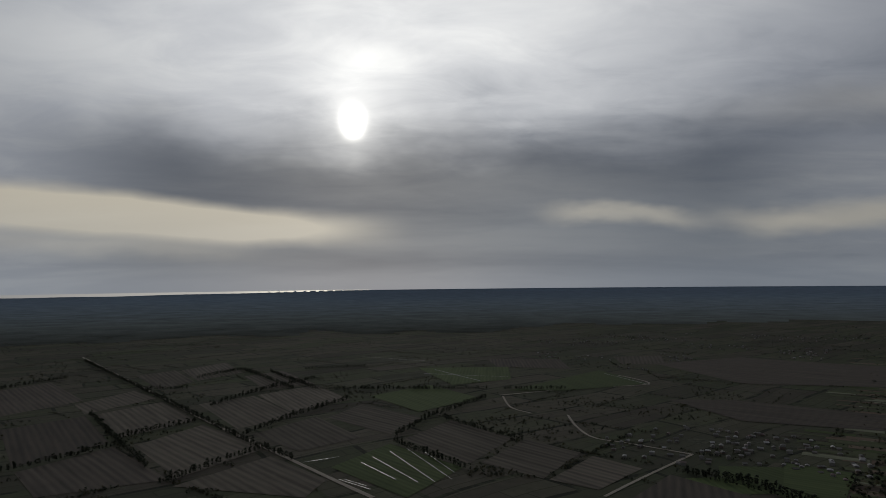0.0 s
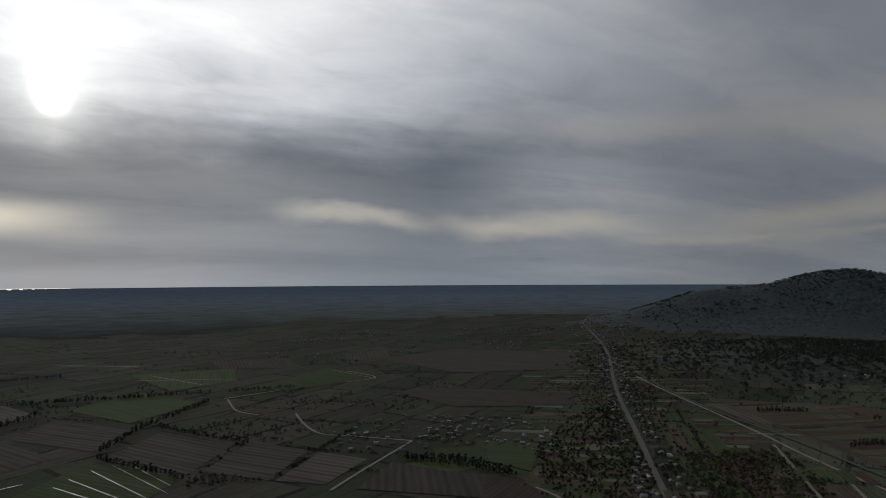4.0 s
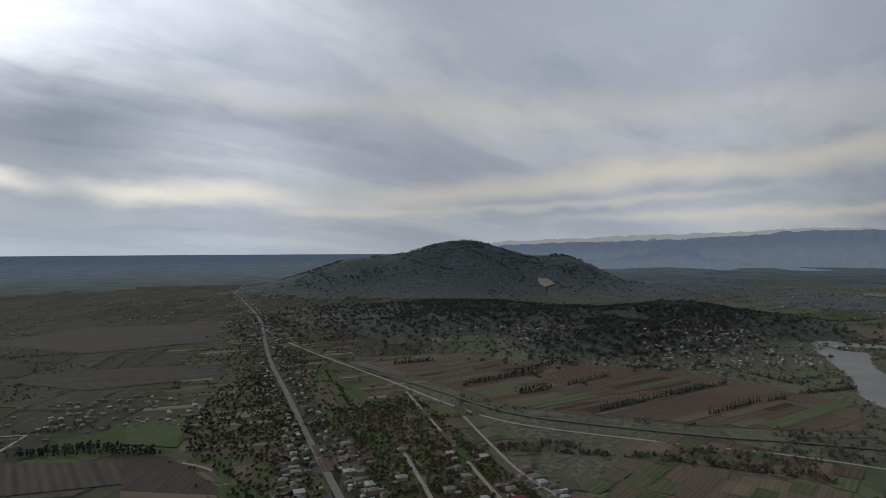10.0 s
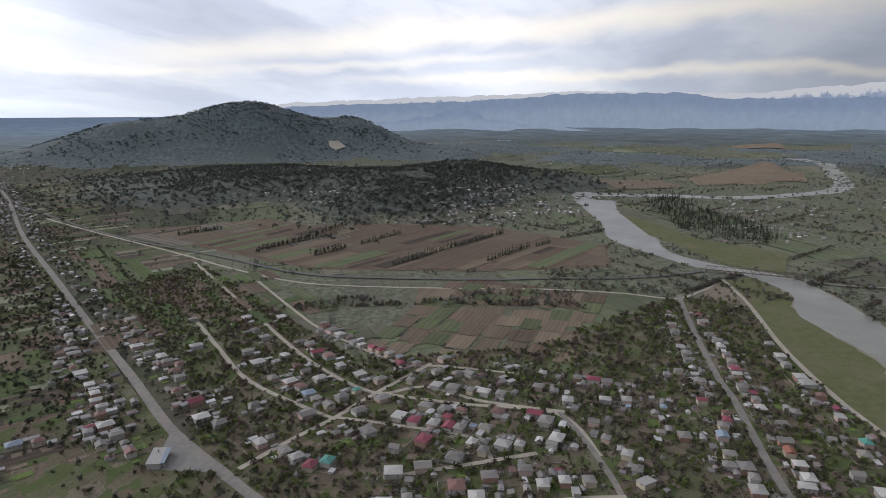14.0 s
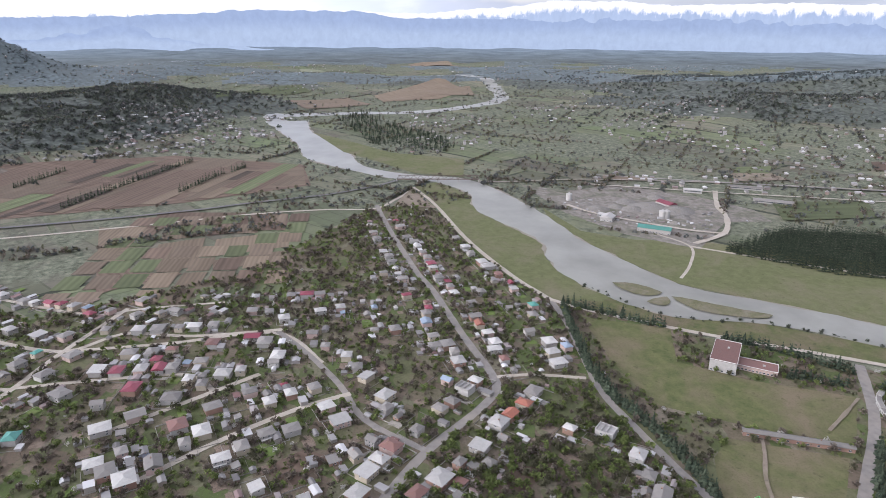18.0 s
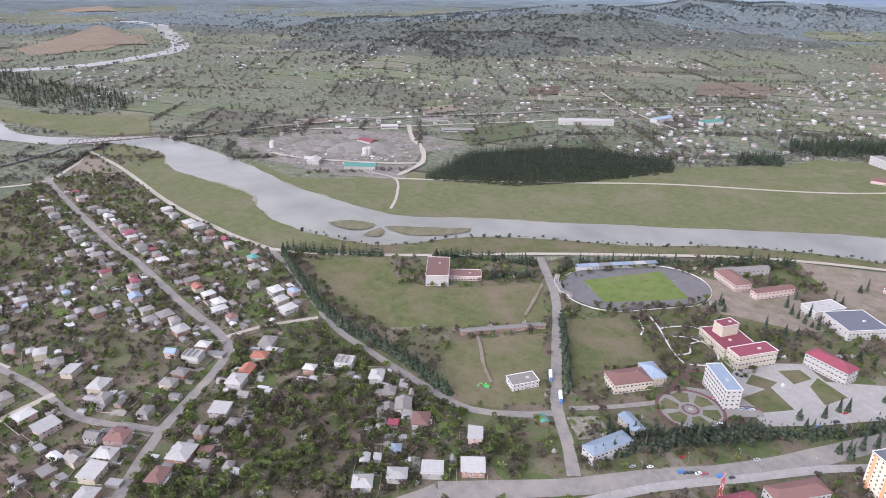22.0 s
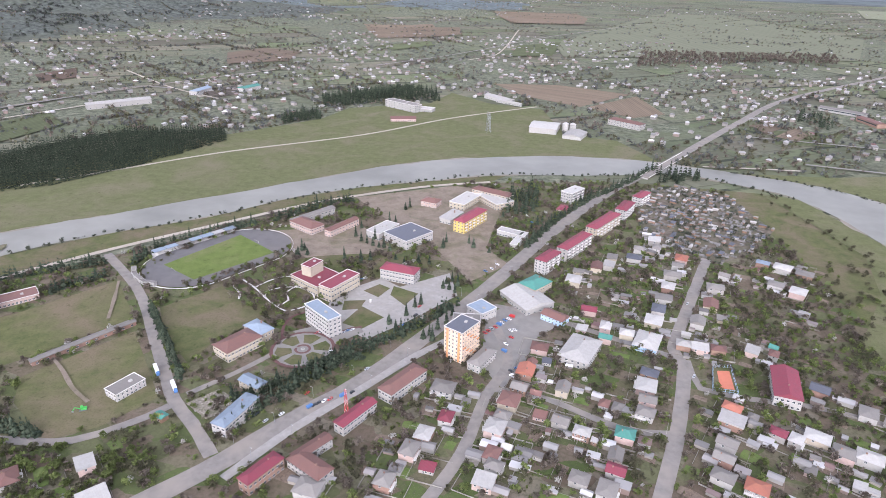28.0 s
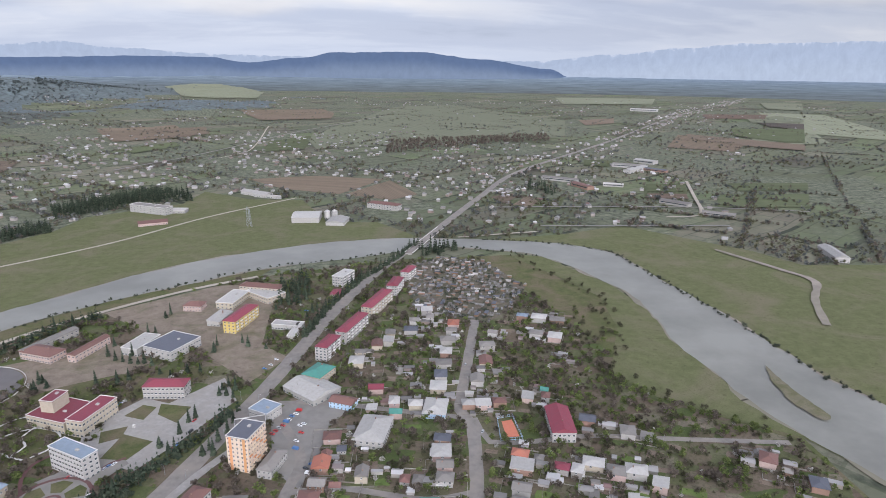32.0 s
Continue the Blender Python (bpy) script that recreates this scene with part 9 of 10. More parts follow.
    for line in ([(-792, 1148), (-741, 1229), (-681, 1332)], [(-706, 1381), (-662, 1485), (-597, 1554)], [(-472, 1074), (-413, 1217), (-361, 1297)], [(-442, 1410), (-377, 1609), (-271, 1854)], [(-105, 1381), (-36, 1579), (121, 1841)], [(-8, 1578), (93, 1424), (169, 1335)], [(-101, 1332), (-28, 1230), (44, 1139)], [(-1607, 2854), (-973, 2055), (-618, 1607), (-391, 1321), (-284, 1212)], [(-973, 2055), (-824, 2046)], [(-884, 2293), (-791, 2512), (-475, 2024)], [(-914, 1656), (-726, 1407), (-539, 1166)], [(-259, 2011), (-45, 1998)], [(402, 1107), (480, 1067), (524, 1008)], [(414, 1109), (499, 1048), (544, 930)], [(-542, 2493), (-307, 2559)], [(-1448, 2084), (-1371, 2327)], [(-644, 1755), (-566, 2030), (-452, 2264)], [(-655, 2422), (-403, 2020), (-223, 2009)], [(-98, 2001), (131, 1987)], [(183, 1984), (374, 1973)], [(408, 1105), (479, 1025), (541, 938)], [(1217, 811), (1446, 759), (1539, 740)], [(1229, 680), (1322, 637)], [(1333, 1123), (1439, 1060)]):
        scatter("tree_row", poplar, along(line, 5, rng, 4), "hedge_wood", "dark tree row along a field edge", "trees", rng, (0.7, 1.3))
    for line in ([(1185, 468), (1325, 422), (1451, 377), (1599, 319)], [(1275, 288), (1443, 228)], [(1448, 213), (1510, 186)], [(1249, 825), (1453, 725)], [(1356, 1135), (1440, 1068)], [(1361, 619), (1512, 574)], [(1221, 669), (1302, 635)]):
        scatter("tree_row", pine_protos, along(line, 5, rng, 2), "pine_needles", "dark conifer windbreak between fields", "trees", rng, (0.8, 1.2))
    # woods on the hills
    clump = [crown_data(9, 7, s + 80, 13, 3.6, 0.0) for s in range(6)]
    woods = []
    for cx, cy, length, width, turn, h in HILLS:
        for _ in range(int(length * width / (120 if cx < 2700 and cy > 0 else 260))):
            u, v = rng.gauss(0, 0.62), rng.gauss(0, 0.62)
            c, s = math.cos(radians(turn)), math.sin(radians(turn))
            woods.append((cx + u * length * s + v * width * c, cy + u * length * c - v * width * s))
    rng.shuffle(woods)
    woods = [p for p in woods if noise.noise((p[0] / 260, p[1] / 260, 3.3)) > (-0.5 if p[1] > 0 and p[0] < 3000 else -0.12) and p[0] > 1350]
    woods = woods[:19000]
    # woods past 3600 m get the leaves with haze in their colour
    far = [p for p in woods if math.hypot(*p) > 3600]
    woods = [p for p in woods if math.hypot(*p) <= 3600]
    scatter("hill_woods", clump, far, "hazed_wood", "spring woods on the far hills with haze in their colour", "forest", rng)
    scatter("hill_woods", clump, woods[::2], "hill_wood", "grey-brown spring woods on the hills", "forest", rng)
    scatter("hill_woods", clump, woods[1::2], "wood_olive", "dull green spring woods on the hills", "forest", rng)


plant_town()


# ---- far villages and country trees ----
def roof_scatter(name, wall, roof):
    m = bpy.data.materials.new(name)
    m.use_nodes = True
    n = Net(m.node_tree)
    out = n.node("OutputMaterial")
    isle = n.node("NewGeometry").outputs["Random Per Island"]
    c = n.ramp(isle, [(0.0, roof[0]), (0.35, roof[1]), (0.6, roof[2]), (0.85, roof[3]), (1.0, roof[4])])
    n.node("BsdfPrincipled", {"Base Color": c, "Roughness": 0.7})
    n.tree.links.new(n.tree.nodes[-1].outputs[0], out.inputs[0])
    MATS[name] = m


roof_scatter("village_roofs", None, [(0.52, 0.51, 0.50), (0.20, 0.19, 0.178), (0.12, 0.112, 0.105), (0.27, 0.26, 0.25), (0.15, 0.075, 0.065)])
roof_scatter("village_walls", None, [(0.38, 0.36, 0.335), (0.22, 0.205, 0.185), (0.30, 0.275, 0.235), (0.20, 0.145, 0.12), (0.36, 0.35, 0.33)])
RIVER = BANK_TOWN + BANK_FAR[::-1]
MEADOWS = [[(1050, -375), (907, -390), (849, -455), (830, -540), (787, -600), (660, -790), (600, -930), (531, -1027), (485, -1103), (470, -1200), (326, -1300), (308, -1421), (202, -1330), (93, -1310), (36, -1116), (-51, -1105), (-90, -1040), (-117, -989), (-58, -993), (70, -969), (194, -915), (267, -862), (330, -796), (436, -680), (525, -583), (601, -501), (673, -427), (777, -394), (860, -373), (995, -365)],
           [(-229, -969), (-359, -989), (-479, -1034), (-570, -913), (-614, -860), (-644, -785), (-766, -770), (-900, -500), (-700, -200), (-480, -200), (-447, -419), (-429, -559), (-403, -801), (-392, -877)],
           [(1235, -389), (1162, -461), (1122, -604), (1106, -750), (898, -639), (840, -548), (901, -449), (1019, -417)],
           [(1358, 1313), (1598, 1041), (1516, 843), (1675, 373), (1514, 59), (1297, 37), (1194, 263), (1148, 460), (1116, 622), (1216, 921)],
           [(238, -1567), (78, -1599), (-87, -1535), (20, -1361), (146, -1437)],
           [(8, -1359), (-100, -1518), (-149, -1343), (-85, -1291)],
           [(3071, -222), (3794, -666), (3229, -738), (2871, -502), (2819, -249)],
           [(2018, 43), (1661, -41), (1528, -114), (1378, -186), (1320, -287), (1518, -331), (1627, -165), (1832, -63)],
           PLANTATION,
           [(564, -1267), (512, -1385), (421, -1491), (344, -1409), (356, -1308), (465, -1258), (543, -1232)],
           [(-642, 1331), (-574, 1528), (-363, 1297), (-459, 1104)],
           [(-902, 1656), (-805, 1831), (-608, 1574), (-707, 1406)],
           [(-1032, 1490), (-921, 1642), (-708, 1357), (-796, 1182)],
           [(-767, 1147), (-682, 1323), (-470, 1098), (-644, 1012)],
           [(-686, 1790), (-569, 1918), (-369, 1622), (-476, 1477)],
           [(-1040, 1801), (-981, 2034), (-846, 1887), (-934, 1664)],
           [(-563, 1928), (-421, 2111), (-269, 1836), (-398, 1666)],
           [(-289, 1591), (-227, 1766), (-53, 1580), (-119, 1407)],
           [(-205, 1162), (-112, 1328), (34, 1153), (-58, 994)],
           [(-85, 1365), (19, 1551), (147, 1365), (45, 1174)],
           [(-448, 1061), (-334, 1242), (-199, 1089), (-216, 999)],
           [(68, 1181), (172, 1354), (264, 1243), (167, 1083)],
           [(175, 1077), (282, 1219), (350, 1135), (245, 1022)],
           [(-427, 1420), (-320, 1606), (-178, 1384), (-287, 1273)],
           [(-1031, 2513), (-942, 2758), (-765, 2430), (-858, 2225)],
           [(-1139, 2367), (-1059, 2515), (-862, 2213), (-913, 2051)],
           [(-727, 2324), (-623, 2467), (-430, 2135), (-566, 2030)],
           [(-101, 2509), (255, 2515), (231, 2191), (26, 2082)],
           [(198, 1962), (581, 2393), (661, 2065), (370, 1952)],
           [(189, 2785), (500, 2758), (483, 2432), (211, 2519)],
           [(749, 2821), (970, 2845), (892, 2552), (715, 2566)],
           [(-1432, 2061), (-1375, 2234), (-1049, 1862), (-1141, 1646)],
           [(-218, 1888), (-47, 2087), (101, 1843), (-64, 1649)],
           [(399, 1075), (611, 1100), (618, 989), (388, 999)],
           [(488, 1145), (601, 1132), (649, 1037), (563, 921), (456, 1068)],
           [(385, 1097), (534, 890), (507, 812), (285, 980)],
           [(624, 1787), (790, 1774), (1093, 1534), (982, 1379), (701, 1504)],
           [(849, 2569), (1279, 2751), (1680, 2359), (1375, 1931), (954, 2050)],
           [(1299, 1254), (1532, 1127), (1452, 934), (1221, 1029)],
           [(1319, 835), (1549, 732), (1452, 628), (1242, 699)],
           [(501, 805), (524, 743), (451, 664), (417, 678)],
           [(514, 824), (546, 804), (532, 748), (514, 781)]]


def at(az, d):
    return d * math.sin(radians(az)), d * math.cos(radians(az))


def open_ground(x, y):
    if inside(x, y, RIVER) or inside(x, y, TOWN) or any(inside(x, y, p) for p in MEADOWS):
        return False
    i, j = int(x // 20), int(y // 20)
    return not any((x - px) ** 2 + (y - py) ** 2 < r * r for a in (i - 1, i, i + 1) for b in (j - 1, j, j + 1) for px, py, r in NEAR_ROADS.get((a, b), ()))


def village(label, n, az0, az1, d0, d1, rng, lump=0.0, given=()):
    wv, wf, rv, rf = [], [], [], []
    given = list(given)
    done = 0
    for _ in range(n * 12):
        if done >= n:
            break
        az, d = rng.uniform(az0, az1), math.sqrt(rng.uniform(d0 * d0, d1 * d1))
        x, y = at(az, d)
        if given:
            x, y = given.pop()
        elif not open_ground(x, y) or noise.noise((x / 340, y / 340, 7.7)) < lump:
            continue
        done += 1
        l, w, h = rng.uniform(6.5, 10.5), rng.uniform(5.5, 7.5), rng.choice((2.8, 3.2, 5.0))
        a = math.radians(rng.choice((-23, 67)) + rng.uniform(-15, 15))
        s, o = shrink(x, y), lie(x, y)
        c, q = math.cos(a) * s, math.sin(a) * s
        for (vv, ff), (V, F) in ((box_data(-l / 2, -w / 2, -2, l / 2, w / 2, h), (wv, wf)), (roof_data(l, w, h, 2.0, 0.6, rng.choice(("hip", "gable"))), (rv, rf))):
            k = len(V)
            V += [(o.x + p[0] * c - p[1] * q, o.y + p[0] * q + p[1] * c, o.z + p[2] * s) for p in vv]
            F += [tuple(i + k for i in t) for t in ff]
    root = new("far_village")
    for name, V, F, mat in (("walls", wv, wf, "village_walls"), ("roofs", rv, rf, "village_roofs")):
        ob = mesh_object(name, V, F, MATS[mat], root)
        tagged(ob, kind="stuff")
    tagged(root, label, "village", kind="stuff")


def along_road(n, line, rng, off=(12, 60)):
    pts = resample(line, 10)
    out = []
    for _ in range(n):
        i = rng.randrange(1, len(pts) - 1)
        (ax, ay), (bx, by) = pts[i - 1], pts[i + 1]
        l = math.hypot(bx - ax, by - ay)
        o = rng.uniform(*off) * rng.choice((-1, 1))
        out.append((pts[i][0] - (by - ay) / l * o, pts[i][1] + (bx - ax) / l * o))
    return out


def far_hall(a, b, width, high, wall, roof, label):
    """A long hall of walls, ribbon window and shallow roof."""
    root = new("hall")
    l = math.hypot(b[0] - a[0], b[1] - a[1])
    x, y = (a[0] + b[0]) / 2, (a[1] + b[1]) / 2
    s = shrink(x, y)
    root.matrix_basis = Matrix.Translation(lie(x, y)) @ pose(0, 0, 0, 0, 0, math.degrees(math.atan2(b[1] - a[1], b[0] - a[0]))) @ Matrix.Diagonal((s, s, s, 1))
    part("wall", box_data(-l / 2, -width / 2, -1.5, l / 2, width / 2, high), MATS[wall], root)
    part("roof", roof_data(l, width, high, 2.2, 0.5, "gable"), MATS[roof], root)
    for q in (-1, 1):
        part("window", box_data(-l * 0.45, q * width / 2 - 0.06, high * 0.5, l * 0.45, q * width / 2 + 0.06, high * 0.75), MATS["glass"], root)
    tagged(root, label, "building")


def build_halls():
    for a, b, w, h, wall, roof, label in (
            ((-734, -1683), (-809, -1639), 26, 8, "white_wall", "asbestos_roof", "long white factory hall with grey roof"), ((-834, -1751), (-871, -1702), 30, 9, "white_wall", "zinc_roof", "white factory hall with bright roof"),
            ((-593, -1403), (-635, -1383), 14, 6, "white_wall", "zinc_roof", "low white storage hall"), ((-526, -1414), (-544, -1355), 18, 8, "brick_wall", "rust_roof", "rust-roofed brick factory hall"),
            ((-478, -1506), (-548, -1451), 22, 7, "white_wall", "asbestos_roof", "wide grey workshop hall"), ((-643, -1212), (-680, -1164), 20, 7, "grey_wall", "asbestos_roof", "grey derelict farm hall"),
            ((-673, -1105), (-722, -1072), 16, 5, "grey_wall", "asbestos_roof", "low grey farm shed"), ((-1714, -3747), (-1849, -3662), 60, 12, "white_wall", "zinc_roof", "far white factory hall"),
            ((1029, -779), (990, -834), 16, 5, "grey_wall", "asbestos_roof", "grey shed beside the gravel works"), ((1136, -797), (1102, -852), 12, 5, "grey_wall", "asbestos_roof", "grey depot beside the railway"),
            ((-783, -1626), (-833, -1561), 18, 6, "brick_wall", "dark_roof", "dark brick workshop hall")):
        far_hall(a, b, w, h, wall, roof, label)


build_halls()


def gravel_heap(x, y, r, h, seed):
    """A slumped cone of gravel."""
    n, v, f = 18, [], []
    for i, (q, z) in enumerate(((1.15, -0.3), (0.85, 0.22), (0.5, 0.6), (0.18, 0.93))):
        for k in range(n):
            a = 6.2832 * k / n
            w = r * q * (1 + 0.18 * noise.noise((math.cos(a) * 1.3, math.sin(a) * 1.3, seed + i * 0.2)))
            v.append((w * math.cos(a), w * math.sin(a), h * z))
    v.append((0, 0, h))
    f = [(i * n + k, i * n + (k + 1) % n, (i + 1) * n + (k + 1) % n, (i + 1) * n + k) for i in range(3) for k in range(n)] + [(3 * n + k, 3 * n + (k + 1) % n, 4 * n) for k in range(n)]
    ob = mesh_object("spoil_mound", v, f, MATS["gravel"])
    ob.matrix_basis = Matrix.Translation(lie(x, y, 0.6))
    tagged(ob, "slumped mound of grey gravel at the works", "mound", "mounds at the works")


surface("gravel", (0.17, 0.158, 0.142), 0.95, 0.3, 0.4, 0.3, coords="World", wide=0.2, fleck=(0.17, 0.155, 0.13))
for k, (x, y, r, h) in enumerate(((1018, -568, 40, 9), (990, -600, 34, 8), (1012, -530, 22, 7), (1025, -469, 22, 6), (1032, -508, 16, 5), (1080, -610, 18, 6), (950, -590, 14, 5), (1060, -540, 20, 6), (920, -560, 10, 4), (1060, -460, 12, 4))):
    gravel_heap(x, y, r, h, k * 3.1)
for x, y in ((1093, -441), (953, -554), (951, -561)):
    silo(x, y)
strip("road", [(1111, -753), (1004, -690), (937, -664), (856, -608), (815, -533)], 9, MATS["dirt_road"], 0.5, "pale haul track at the gravel works", "road", ragged=0.35)
strip("road", [(1060, -425), (1005, -448), (940, -500), (880, -560), (850, -610)], 8, MATS["dirt_road"], 0.5, "pale haul track between the heaps", "road", ragged=0.35)


def build_works():
    """Low huts, containers and stacked parts about the gravel yard."""
    rng = random.Random(19)
    v, f = [], []
    for _ in range(70):
        x, y = rng.choice(((972, -461), (950, -500), (925, -540), (1000, -480), (900, -600), (940, -640), (1060, -430)))
        x, y, a = x + rng.gauss(0, 22), y + rng.gauss(0, 22), rng.uniform(0, 3.1)
        l, w, h = rng.uniform(2.5, 9), rng.uniform(2, 4), rng.uniform(1.2, 3.6)
        c, s, k, o = math.cos(a), math.sin(a), len(v), lie(x, y)
        vv, ff = box_data(-l / 2, -w / 2, -0.3, l / 2, w / 2, h)
        v += [(o.x + p[0] * c - p[1] * s, o.y + p[0] * s + p[1] * c, o.z + p[2]) for p in vv]
        f += [tuple(i + k for i in t) for t in ff]
    tagged(mesh_object("works_clutter", v, f, MATS["village_roofs"]), "huts, containers and scrap about the gravel yard", "clutter", kind="stuff")


build_works()
far_hall((985, -455), (962, -470), 12, 5, "white_wall", "zinc_roof", "white site office at the gravel works")
far_hall((1120, -690), (1104, -720), 14, 6, "white_wall", "zinc_roof", "white hall beside the haul track")


def hedge_lines(n, az0, az1, d0, d1, turn, rng, keep=-0.2):
    """Tree spots in broken rows along the edges of long fields."""
    out = []
    c, s = math.cos(radians(turn)), math.sin(radians(turn))
    for _ in range(n):
        az, d = rng.uniform(az0, az1), d0 + (d1 - d0) * rng.random() ** 1.4
        x, y = at(az, d)
        if noise.noise((x / 420, y / 420, 9.1)) < keep:
            continue
        # rows keep to the seams of a turned grid
        u, v = x * c + y * s, -x * s + y * c
        if rng.random() < 0.6:
            v = round(v / 115) * 115 + rng.uniform(-6, 6)
            du, dv = 1, 0
        else:
            u = round(u / 180) * 180 + rng.uniform(-6, 6)
            du, dv = 0, 1
        length, step = rng.uniform(50, 260), rng.uniform(5, 9) * (1 + d / 3500)
        for k in range(int(length / step)):
            p, q = u + du * k * step + rng.uniform(-2.5, 2.5), v + dv * k * step + rng.uniform(-2.5, 2.5)
            x, y = p * c - q * s, p * s + q * c
            if rng.random() < 0.85 and open_ground(x, y):
                out.append((x, y))
    return out


def build_country():
    rng = random.Random(33)
    village("far village houses on the wooded slopes", 560, 97, 150, 1180, 2700, rng, -0.15)
    village("far village houses on the southern plain", 560, 146, 186, 1150, 2600, rng, -0.2)
    village("far village houses beyond the bridge", 260, 184, 214, 1080, 2300, rng, -0.1)
    village("far village houses under the wooded hill", 330, 56, 94, 1500, 2350, rng, 0.0)
    line = [p for p in HIGHWAY if 420 < p[1] < 4000]
    village("white village houses along the highway", 420, 33, 44, 1500, 4600, rng, -0.2, along_road(420, line, rng, (13, 42)))
    line = [p for p in BOULEVARD if -4700 < p[1] < -1050]
    village("white village houses along the southern road", 330, 190, 200, 1500, 4600, rng, -0.2, along_road(330, line, rng, (16, 70)))
    village("far village houses on the western plain", 120, 14, 34, 1230, 1550, rng, 0.0)
    village("far village houses on the western plain", 330, 8, 40, 2500, 4300, rng, 0.08)
    village("far village houses on the eastern hills", 520, 58, 150, 2700, 5600, rng, 0.05)
    village("far village houses on the southern plain", 420, 146, 220, 2600, 5000, rng, 0.1)
    small = [crown_data(6, 3.6, s + 140, 8, 2.3, 0.0) for s in range(8)]
    spots = []
    for _ in range(90000):
        if len(spots) >= 15000:
            break
        az = rng.uniform(58, 226)
        d = 1000 + 4200 * rng.random() ** 1.6
        x, y = at(az, d)
        if noise.noise((x / 210, y / 210, 1.7)) > -0.1 and open_ground(x, y):
            spots.append((x, y))
    spots += hedge_lines(620, 60, 150, 1150, 4600, -35, rng) + hedge_lines(620, 140, 224, 1100, 4600, -35, rng)
    rng.shuffle(spots)
    third = len(spots) // 3
    scatter("country_trees", small, spots[:third], "hill_wood", "dark scattered country trees", "trees", rng, (0.6, 1.5))
    scatter("country_trees", small, spots[third:2 * third], "bare_twigs", "bare scattered country trees", "trees", rng, (0.6, 1.4))
    scatter("country_trees", small, spots[2 * third:], "dull_leaves", "dull green scattered country trees", "trees", rng, (0.6, 1.4))
    west = hedge_lines(520, -40, 56, 1150, 4800, -38, rng, -0.1)
    for _ in range(20000):
        if len(west) >= 8500:
            break
        az = rng.uniform(-36, 58)
        d = 1100 + 4200 * rng.random() ** 1.5
        x, y = at(az, d)
        if noise.noise((x / 300, y / 300, 4.2)) > 0.16 and open_ground(x, y):
            west.append((x, y))
    rng.shuffle(west)
    half = len(west) // 2
    scatter("country_trees", small, west[:half], "hedge_wood", "dark trees along the ditches of the western plain", "trees", rng, (0.45, 1.1))
    scatter("country_trees", small, west[half:], "dull_leaves", "dull trees along the ditches of the western plain", "trees", rng, (0.4, 1.0))


build_country()


# ---- fences and outbuildings ----
surface("fence_grey", (0.30, 0.28, 0.25), 0.9, 0.25, 0.3, 0.1, coords="World", fleck=(0.15, 0.13, 0.10))


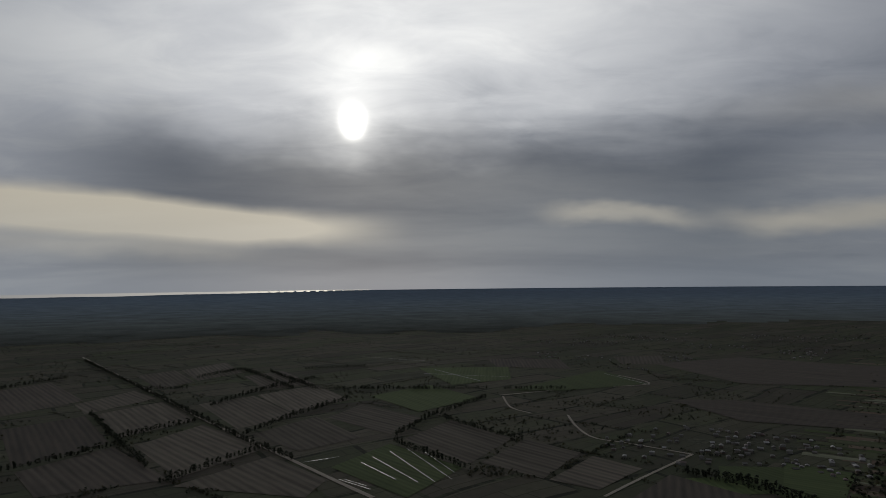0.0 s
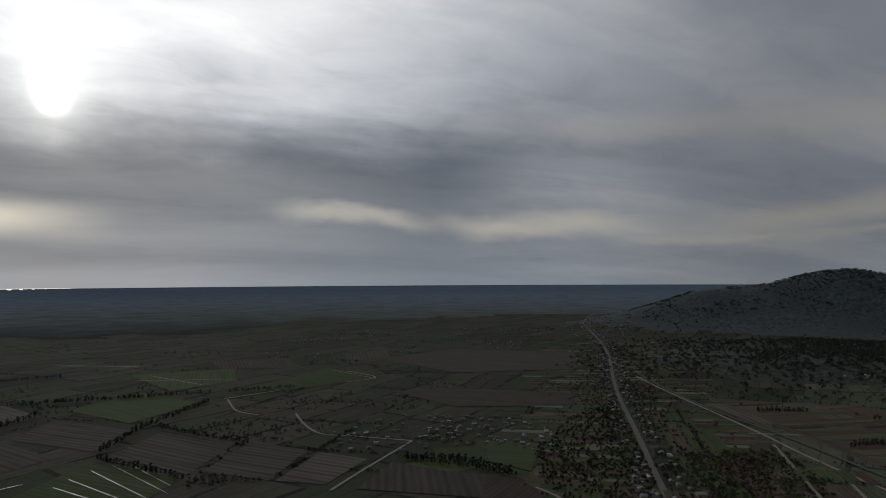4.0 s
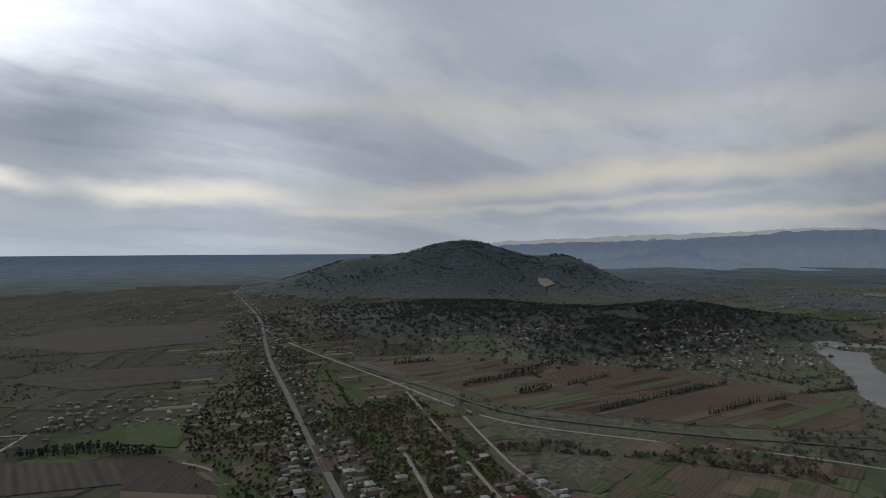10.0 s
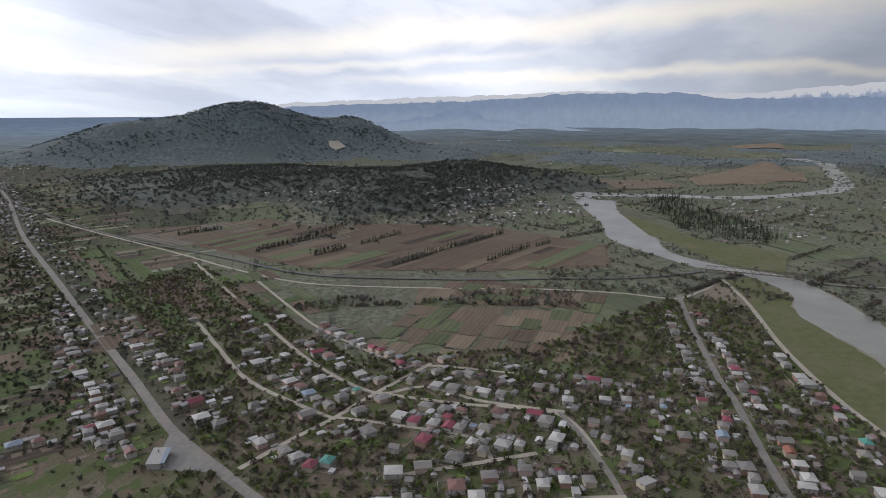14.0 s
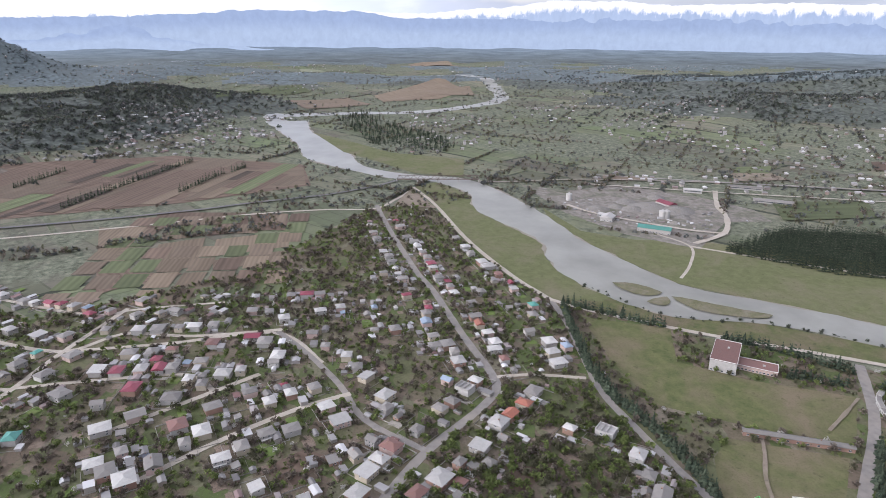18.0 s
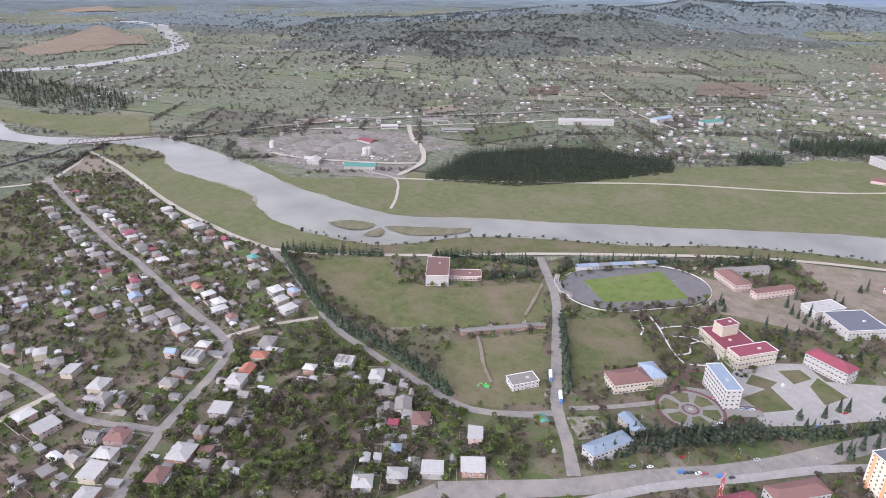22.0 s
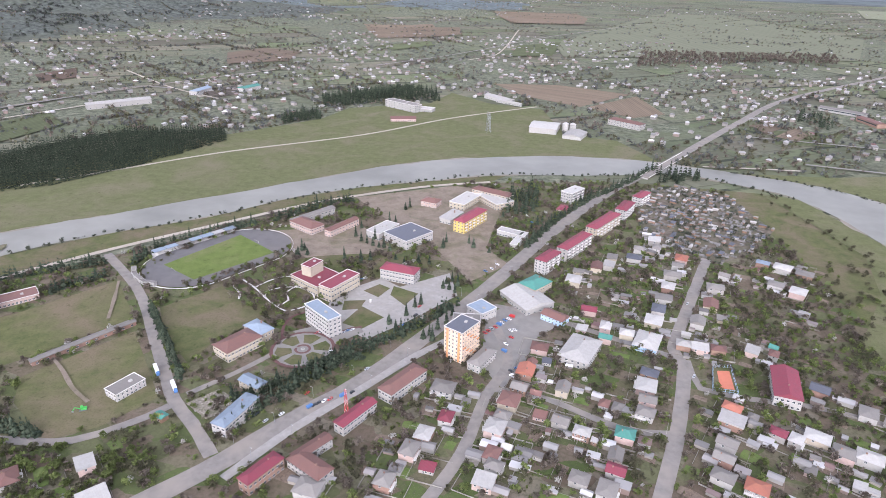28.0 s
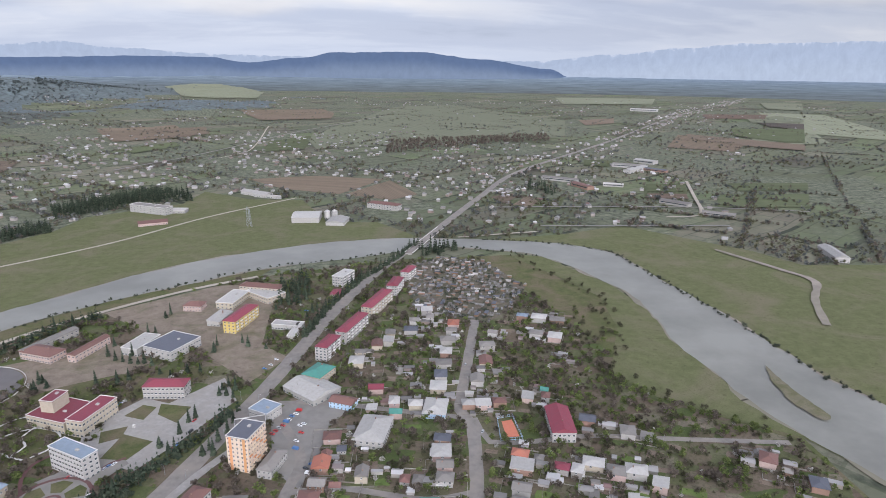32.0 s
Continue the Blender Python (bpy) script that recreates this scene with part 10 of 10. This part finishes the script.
def build_plots():
    rng = random.Random(55)
    fv, ff, wv, wf, rv, rf = [], [], [], [], [], []

    def turned(V, F, vv, faces, x, y, a):
        k = len(V)
        c, s = math.cos(a), math.sin(a)
        V += [(x + p[0] * c - p[1] * s, y + p[0] * s + p[1] * c, p[2]) for p in vv]
        F += [tuple(i + k for i in t) for t in faces]

    for yaw, spots in HOUSES:
        for _, x, y, size in spots:
            a = radians(yaw + rng.uniform(-3, 3))
            l, w = rng.uniform(20, 30), rng.uniform(16, 24)
            ox, oy = rng.uniform(-4, 4), rng.uniform(-4, 4)
            for k in range(4):
                if rng.random() < 0.35:
                    continue
                h = rng.uniform(1.0, 1.7)
                bx = ((-l / 2, -w / 2, 0, l / 2, -w / 2 + 0.22, h), (-l / 2, w / 2, 0, l / 2, w / 2 + 0.22, h), (-l / 2, -w / 2, 0, -l / 2 + 0.22, w / 2, h), (l / 2, -w / 2, 0, l / 2 + 0.22, w / 2, h))[k]
                turned(fv, ff, *box_data(*bx), x + ox, y + oy, a)
            for _ in range(rng.choice((1, 2, 3, 4))):
                t = rng.uniform(0, 6.28)
                d = size * 0.5 + rng.uniform(4, 13)
                px, py = x + d * math.cos(t), y + d * math.sin(t)
                if not free(px, py):
                    continue
                ll, ww, hh = (rng.uniform(3, 8.5), rng.uniform(2.8, 5.5), rng.uniform(2.1, 3.2)) if rng.random() < 0.7 else (rng.uniform(7, 11), rng.uniform(5, 7), rng.uniform(3, 4.6))
                turned(wv, wf, *box_data(-ll / 2, -ww / 2, -0.2, ll / 2, ww / 2, hh), px, py, a)
                turned(rv, rf, *roof_data(ll, ww, hh, 1.0, 0.3, rng.choice(("mono", "gable")), 0.1), px, py, a)
    tagged(mesh_object("garden_fences", fv, ff, MATS["fence_grey"]), "grey garden walls and fences between the plots", "fences", kind="stuff")
    tagged(mesh_object("outhouse_walls", wv, wf, MATS["village_walls"]), "small outhouse walls in the gardens", "sheds", kind="stuff")
    tagged(mesh_object("outhouse_roofs", rv, rf, MATS["village_roofs"]), "sheet roofs of small outhouses", "sheds", kind="stuff")


def build_beds():
    """Dug beds, lawns and trodden yards in the gardens, each a small sheet on the ground."""
    rng = random.Random(77)
    taken = []
    for mat, n, label in (("bed_soil", 420, "dug brown vegetable beds in the gardens"), ("bed_lawn", 300, "fresh green grass plots in the gardens"), ("bed_yard", 260, "pale trodden house yards")):
        v, f, done = [], [], 0
        while done < n:
            yaw, spots = rng.choice(HOUSES)
            _, x, y, size = rng.choice(spots)
            t, d = rng.uniform(0, 6.28), size * 0.5 + rng.uniform(2, 6) if mat == "bed_yard" else size * 0.5 + rng.uniform(7, 18)
            x, y = x + d * math.cos(t), y + d * math.sin(t)
            l, w = rng.uniform(3, 9), rng.uniform(2.5, 5.5)
            a = radians(yaw + rng.uniform(-6, 6))
            c, s = math.cos(a), math.sin(a)
            pts = [(x + p * l * c - q * w * s, y + p * l * s + q * w * c) for p, q in ((-1, -1), (0, -1.12), (1, -0.9), (1.1, 0), (1, 1), (0, 0.9), (-1, 1.05))]
            if not all(free(*p) for p in pts) or any((x - p) ** 2 + (y - q) ** 2 < 330 for p, q in taken):
                done += 0.1
                continue
            up = 0.66 + 0.0009 * len(taken)
            taken.append((x, y))
            f.append(tuple(range(len(v), len(v) + 7)))
            v += [tuple(lie(*p, up)) for p in pts]
            done += 1
        tagged(mesh_object("garden_beds", v, f, MATS[mat]), label, "garden beds", kind="stuff")


surface("bed_soil", (0.150, 0.112, 0.084), 0.95, 0.4, 0.9, 0.3, coords="World", wide=0.2, fleck=(0.19, 0.15, 0.115))
turf("bed_lawn", (0.095, 0.135, 0.040), (0.135, 0.180, 0.055), (0.16, 0.14, 0.085), 0.4, 0.06)
surface("bed_yard", (0.27, 0.245, 0.21), 0.95, 0.25, 0.4, 0.2, coords="World", wide=0.3, fleck=(0.17, 0.15, 0.115))
build_plots()
build_beds()
